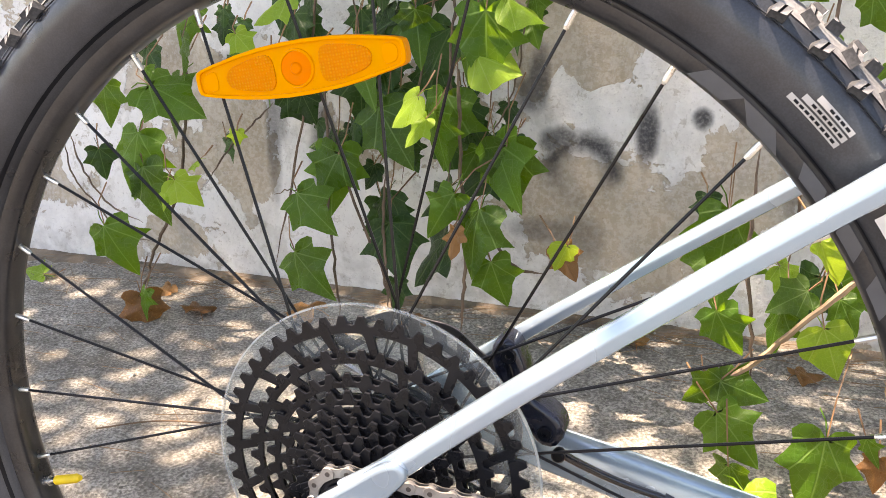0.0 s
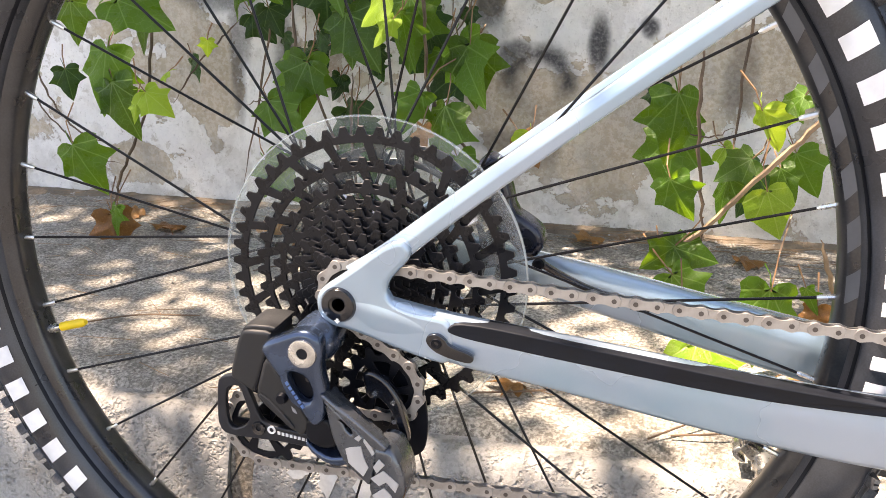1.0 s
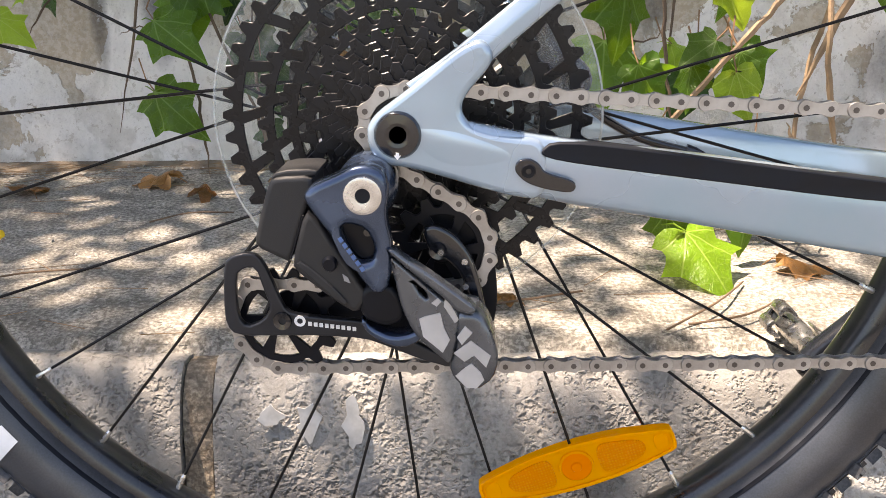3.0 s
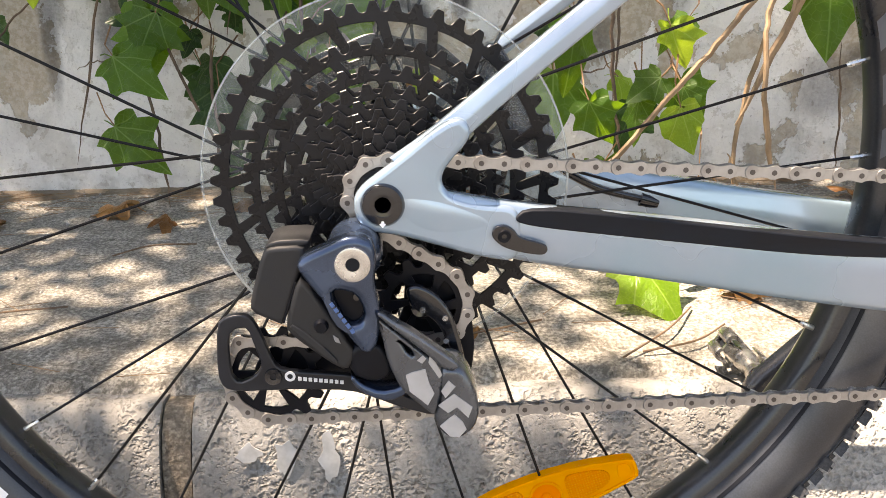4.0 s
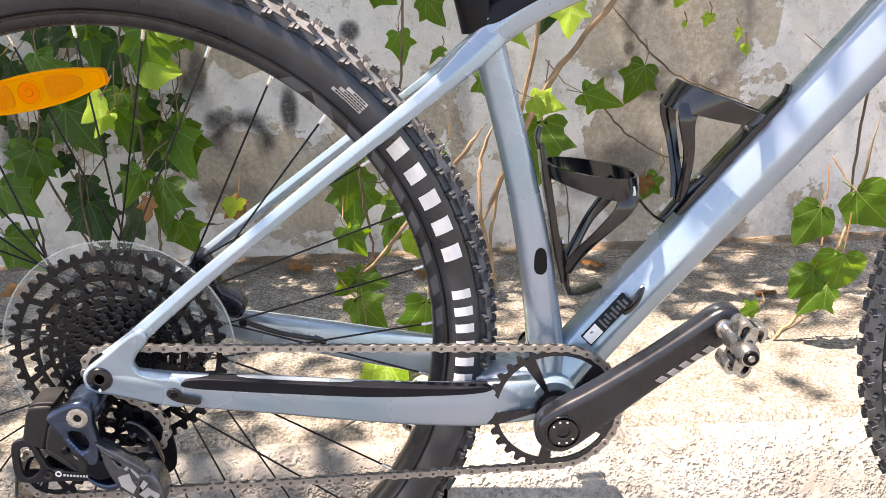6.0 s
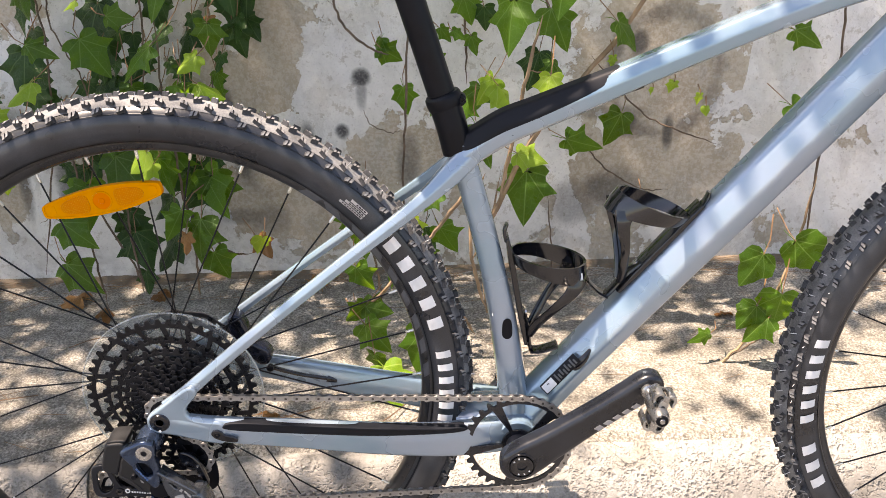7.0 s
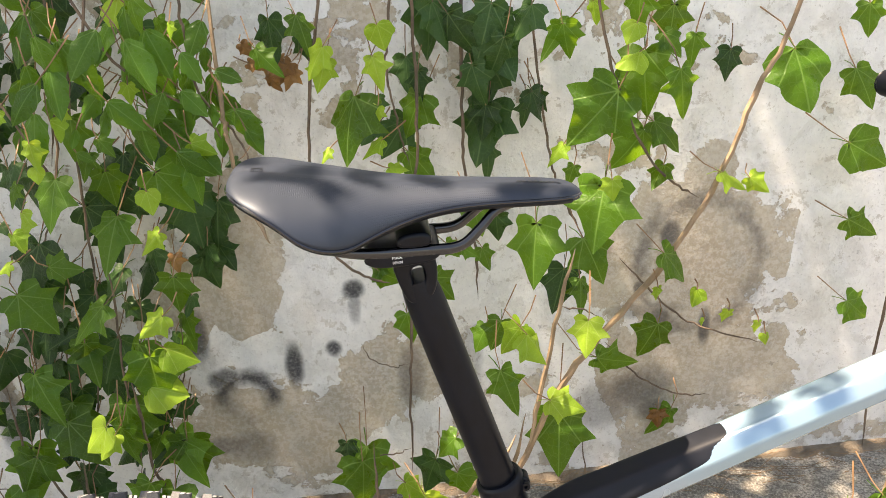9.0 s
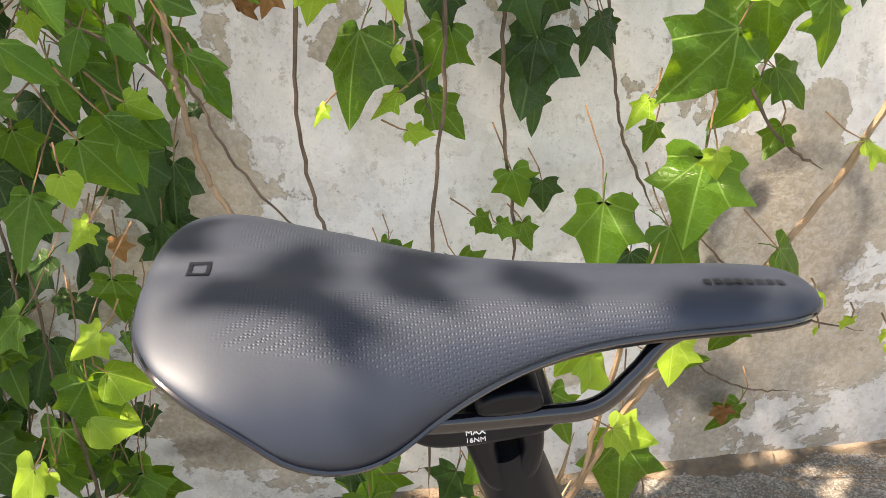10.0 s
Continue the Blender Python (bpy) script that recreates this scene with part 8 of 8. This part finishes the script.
# arch3
vine = ivy('ivy shoot low over the pavement')
leaves(vine, [(0.227, 0.330, 0.250, 0.066, -60, 'm'), (0.228, 0.310, 0.206, 0.055, 10, 'm'), (0.304, 0.310, 0.235, 0.084, 0, 'm'), (0.354, 0.330, 0.235, 0.036, 0, 'b'), (0.346, 0.330, 0.257, 0.030, -30, 'm')])
# behind
vine = ivy('green ivy vine climbing the old wall')
stem(vine, [(0.442, 0.511, 0.464, 0.004), (0.424, 0.522, 0.355, 0.0045), (0.415, 0.522, 0.269, 0.005), (0.431, 0.515, 0.132, 0.0055), (0.415, 0.512, 0.009, 0.006)])
stem(vine, [(0.528, 0.518, 0.426, 0.002), (0.539, 0.516, 0.329, 0.002), (0.546, 0.522, 0.241, 0.002)])
leaves(vine, [(0.197, 0.450, 0.409, 0.080, 10, 'm'), (0.173, 0.500, 0.428, 0.036, 20, 'd')])
# ---- litter on the pavement ----
M_NEEDLE = plain("dry_needle", (0.20, 0.125, 0.07), 0.8, 0.0, 0.4, 30.0, 400.0, 0.2, 0.0005)
M_TWIG = plain("dry_twig", (0.13, 0.085, 0.055), 0.85, 0.0, 0.4, 30.0, 400.0, 0.4, 0.001)
lit = random.Random(21)
# loose pine needles, most of them gathered along the foot of the wall
bm = bmesh.new()
for i in range(420):
    x = lit.uniform(-1.0, 1.4)
    y = WALL_Y - 0.012 - abs(lit.gauss(0, 0.05)) if lit.random() < 0.72 else lit.uniform(KERB_Y + 0.04, WALL_Y - 0.02)
    y = max(KERB_Y + 0.03, y)
    a, n = lit.gauss(0, 0.5), lit.uniform(0.03, 0.085)
    p = Vector((x, y, pave_z(x, y) + lit.uniform(0.0025, 0.006)))
    q = p + Vector((math.cos(a) * n, min(math.sin(a) * n, WALL_Y - 0.006 - y), lit.uniform(-0.001, 0.006)))
    rod(p, q, 0.00042, 4, bm)
tagged(part("pine_needles", bm, M_NEEDLE, smooth=0), "dry brown pine needles scattered on the pavement", "litter", kind="stuff")


def ground_leaf(x, y, size, turn, label, kind="b", shape=0):
    o = new("fallen_leaf", LEAF_SHAPES[kind][shape])
    o.matrix_basis = pose(x, y, pave_z(x, y) + 0.006 + size * 0.10, lit.uniform(-14, 14), lit.uniform(-14, 14), turn) @ Matrix.Diagonal((size, size, size, 1))
    tagged(o, label, "leaf", "fallen leaves")


for x, y, s, t in ((-0.52, 0.55, 0.055, 40), (-0.36, 0.60, 0.07, 80), (-0.30, 0.56, 0.05, 200), (-0.20, 0.62, 0.045, 120), (0.10, 0.63, 0.05, 20), (0.30, 0.60, 0.045, 300), (0.62, 0.60, 0.04, 75), (0.86, 0.47, 0.035, 10), (-0.62, 0.62, 0.04, 160), (0.34, 0.30, 0.06, 250)):
    ground_leaf(x, y, s, t, "dry brown leaf lying on the pavement", "b", lit.randrange(5))
ground_leaf(0.075, 0.215, 0.042, 75, "dry yellow leaf lying on the pavement", "b", 3)
o = new("fallen_leaf", LEAF_SHAPES["y"][0])
o.matrix_basis = pose(0.240, 0.286, 0.217, -32, 12, 205) @ Matrix.Diagonal((0.085, 0.085, 0.085, 1))
tagged(o, "pale green ivy leaf resting on the pavement", "leaf", "fallen leaves")
for pts in ([(-0.33, 0.44, 0.004), (-0.29, 0.46, 0.008), (-0.24, 0.47, 0.005)], [(0.02, 0.20, 0.004), (0.08, 0.21, 0.008), (0.14, 0.24, 0.004)], [(0.20, 0.16, 0.004), (0.25, 0.20, 0.010), (0.29, 0.26, 0.004)], [(0.22, 0.17, 0.004), (0.27, 0.18, 0.008), (0.31, 0.22, 0.004)], [(-0.46, 0.25, 0.004), (-0.40, 0.28, 0.007), (-0.33, 0.30, 0.004)]):
    o = part("twig", tube([(x, y, pave_z(x, y) + z, 0.0010, 0.0010) for x, y, z in pts], 6, 4), M_TWIG)
    tagged(o, "thin dry twig lying on the pavement", "twig", "twigs")
# soil that has gathered along the foot of the wall
M_SOIL = plain("dry_soil", (0.17, 0.135, 0.10), 0.95, 0.0, 0.4, 30.0, 250.0, 0.9, 0.004)
bm = bmesh.new()
rows = []
for i in range(200):
    x = -1.2 + i * 0.0135
    w = 0.035 + 0.030 * noise.noise(Vector((x * 6, 3, 0))) + 0.016 * noise.noise(Vector((x * 31, 7, 0)))
    w = max(0.008, w)
    row = []
    for f, h in ((0.0, 0.006), (0.35, 0.004), (0.7, 0.002), (1.0, -0.003)):
        y = WALL_Y + 0.004 - w * f
        row.append(bm.verts.new((x, y, pave_z(x, y) + h + 0.003 * noise.noise(Vector((x * 40, f * 3, 1))))))
    rows.append(row)
for a, b in zip(rows, rows[1:]):
    for j in range(3):
        bm.faces.new((a[j], a[j + 1], b[j + 1], b[j]))
tagged(part("soil", bm, M_SOIL, smooth=80), "dry brown soil gathered along the foot of the wall", "soil", kind="stuff")
# crumbs of concrete and soil
bm = bmesh.new()
for i in range(520):
    x = lit.uniform(-1.0, 1.4)
    y = lit.uniform(KERB_Y + 0.03, WALL_Y - 0.01) if lit.random() < 0.5 else WALL_Y - abs(lit.gauss(0, 0.03)) - 0.005
    y = max(KERB_Y + 0.03, y)
    r = lit.uniform(0.0008, 0.0030)
    c = Vector((x, y, pave_z(x, y) + r * 0.5))
    vs = [bm.verts.new(c + Vector((dx * r * lit.uniform(0.7, 1.3), dy * r * lit.uniform(0.7, 1.3), dz * r))) for dx, dy, dz in ((1, 0, 0), (0, 1, 0), (-1, 0, 0), (0, -1, 0), (0, 0, 1), (0, 0, -1))]
    for f in ((0, 1, 4), (1, 2, 4), (2, 3, 4), (3, 0, 4), (1, 0, 5), (2, 1, 5), (3, 2, 5), (0, 3, 5)):
        bm.faces.new([vs[k] for k in f])
tagged(part("crumbs", bm, M_KERB, smooth=0), "crumbs of concrete and soil on the pavement", "litter", kind="stuff")
# two torn white stickers on the kerb
M_STICKER = plain("torn_sticker", (0.45, 0.45, 0.44), 0.7, 0.0, 0.2, 60.0, 300.0, 0.2, 0.0004)
for cx, cz, w, h in ((-0.117, 0.110, 0.0115, 0.009), (-0.087, 0.106, 0.0125, 0.014), (-0.052, 0.108, 0.0105, 0.018)):
    out = [(cx + math.cos(a) * w * lit.uniform(0.45, 1.15), cz + math.sin(a) * h * lit.uniform(0.4, 1.4)) for a in np.linspace(0, 2 * math.pi, 17)[:-1]]
    me = plate([out], KERB_Y - 0.0016, KERB_Y - 0.0010, 0.0001, 0, 0)
    for v in me.vertices:
        v.co.y += (v.co.z - 0.113) * 0.10 - 0.0026
    tagged(part("sticker", me, M_STICKER), "torn white sticker remains on the kerb", "sticker", "torn stickers")

# ---- a tree behind the wall, added out of view so that its crown breaks up the sun ----
M_BARK = plain("tree_bark", (0.10, 0.075, 0.055), 0.9, 0.0, 0.4, 12.0, 90.0, 0.9, 0.01)
tree = tagged(thing("tree", (0.3, 1.9, ROAD_Z)), "leafy tree added out of view behind the wall to dapple the sun", "tree")
part("trunk", tube([(0, 0, 0, 0.17, 0.17), (-0.05, -0.1, 1.6, 0.14, 0.14), (-0.15, -0.3, 2.7, 0.10, 0.10), (-0.3, -0.6, 3.4, 0.04, 0.04)], 14, 5), M_BARK, tree)
for dx, dy, dz in ((-1.8, -1.6, 3.2), (-1.0, -0.6, 3.1), (0.9, -0.9, 3.3), (-2.6, -1.2, 3.0), (-2.6, -2.0, 3.0)):
    part("limb", tube([(-0.10, -0.2, 2.3, 0.04, 0.04), (dx * 0.5, dy * 0.5, 2.9, 0.018, 0.018), (dx, dy, dz, 0.008, 0.008)], 8, 5), M_BARK, tree)
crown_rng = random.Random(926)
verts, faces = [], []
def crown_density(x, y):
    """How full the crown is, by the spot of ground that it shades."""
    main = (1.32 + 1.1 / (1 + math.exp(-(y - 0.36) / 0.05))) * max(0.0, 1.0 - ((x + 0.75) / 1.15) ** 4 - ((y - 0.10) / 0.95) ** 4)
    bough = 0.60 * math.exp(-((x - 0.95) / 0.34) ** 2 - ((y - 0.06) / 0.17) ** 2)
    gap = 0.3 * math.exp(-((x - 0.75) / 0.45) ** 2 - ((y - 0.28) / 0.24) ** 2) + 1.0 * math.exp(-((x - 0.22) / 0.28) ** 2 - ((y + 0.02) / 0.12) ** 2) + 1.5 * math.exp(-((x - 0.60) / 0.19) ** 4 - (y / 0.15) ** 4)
    # extra fullness added to keep the ground along the wall in shade
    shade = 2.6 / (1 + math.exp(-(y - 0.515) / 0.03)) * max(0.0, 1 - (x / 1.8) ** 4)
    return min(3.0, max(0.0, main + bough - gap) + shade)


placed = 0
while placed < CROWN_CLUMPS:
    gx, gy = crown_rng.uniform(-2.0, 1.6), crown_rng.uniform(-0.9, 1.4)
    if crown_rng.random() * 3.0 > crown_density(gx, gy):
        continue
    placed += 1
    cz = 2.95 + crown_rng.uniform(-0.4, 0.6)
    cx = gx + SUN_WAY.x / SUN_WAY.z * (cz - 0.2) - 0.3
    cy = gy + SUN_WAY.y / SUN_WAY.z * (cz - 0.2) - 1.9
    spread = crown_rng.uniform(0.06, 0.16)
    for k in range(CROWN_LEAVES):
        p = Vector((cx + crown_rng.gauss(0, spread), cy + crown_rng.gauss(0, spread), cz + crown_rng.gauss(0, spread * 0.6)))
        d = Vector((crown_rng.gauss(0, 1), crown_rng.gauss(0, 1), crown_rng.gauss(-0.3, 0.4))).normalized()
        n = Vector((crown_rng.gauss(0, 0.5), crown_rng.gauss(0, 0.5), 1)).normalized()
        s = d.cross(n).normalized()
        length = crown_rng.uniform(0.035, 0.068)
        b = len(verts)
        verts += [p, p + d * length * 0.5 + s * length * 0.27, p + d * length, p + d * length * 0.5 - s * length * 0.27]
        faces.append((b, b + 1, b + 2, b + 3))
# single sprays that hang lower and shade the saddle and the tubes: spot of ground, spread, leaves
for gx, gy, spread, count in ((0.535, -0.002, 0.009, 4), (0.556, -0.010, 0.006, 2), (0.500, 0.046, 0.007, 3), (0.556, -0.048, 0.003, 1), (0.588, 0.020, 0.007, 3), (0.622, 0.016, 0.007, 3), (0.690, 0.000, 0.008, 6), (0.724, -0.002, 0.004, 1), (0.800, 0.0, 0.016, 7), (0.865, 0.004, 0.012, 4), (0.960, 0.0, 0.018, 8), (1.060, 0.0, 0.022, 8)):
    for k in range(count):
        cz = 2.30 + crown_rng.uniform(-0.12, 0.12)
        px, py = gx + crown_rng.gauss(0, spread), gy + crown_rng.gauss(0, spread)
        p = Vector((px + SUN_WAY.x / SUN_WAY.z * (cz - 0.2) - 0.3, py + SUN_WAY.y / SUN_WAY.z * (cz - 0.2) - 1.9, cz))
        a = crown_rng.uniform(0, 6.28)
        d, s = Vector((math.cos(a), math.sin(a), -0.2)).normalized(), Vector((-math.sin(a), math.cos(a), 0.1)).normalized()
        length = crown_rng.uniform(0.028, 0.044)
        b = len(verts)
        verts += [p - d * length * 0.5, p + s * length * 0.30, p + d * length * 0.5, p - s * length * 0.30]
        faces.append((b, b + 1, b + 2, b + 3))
# the wide rest of the crown, over the wall and both ways along it, added to block sky light
for c in range(720):
    while True:
        wx, wy = crown_rng.uniform(-4.2, 3.4), crown_rng.uniform(-0.6, 3.2)
        if not (-2.5 < wx < 0.25 and wy < 0.8):
            break
    cx, cy, cz = wx - 0.3, wy - 1.9, 3.2 + crown_rng.uniform(-0.4, 0.8)
    for k in range(12):
        p = Vector((cx + crown_rng.gauss(0, 0.16), cy + crown_rng.gauss(0, 0.16), cz + crown_rng.gauss(0, 0.12)))
        d = Vector((crown_rng.gauss(0, 1), crown_rng.gauss(0, 1), crown_rng.gauss(-0.3, 0.4))).normalized()
        s = d.cross(Vector((crown_rng.gauss(0, 0.5), crown_rng.gauss(0, 0.5), 1))).normalized()
        length = crown_rng.uniform(0.09, 0.14)
        b = len(verts)
        verts += [p, p + d * length * 0.5 + s * length * 0.27, p + d * length, p + d * length * 0.5 - s * length * 0.27]
        faces.append((b, b + 1, b + 2, b + 3))
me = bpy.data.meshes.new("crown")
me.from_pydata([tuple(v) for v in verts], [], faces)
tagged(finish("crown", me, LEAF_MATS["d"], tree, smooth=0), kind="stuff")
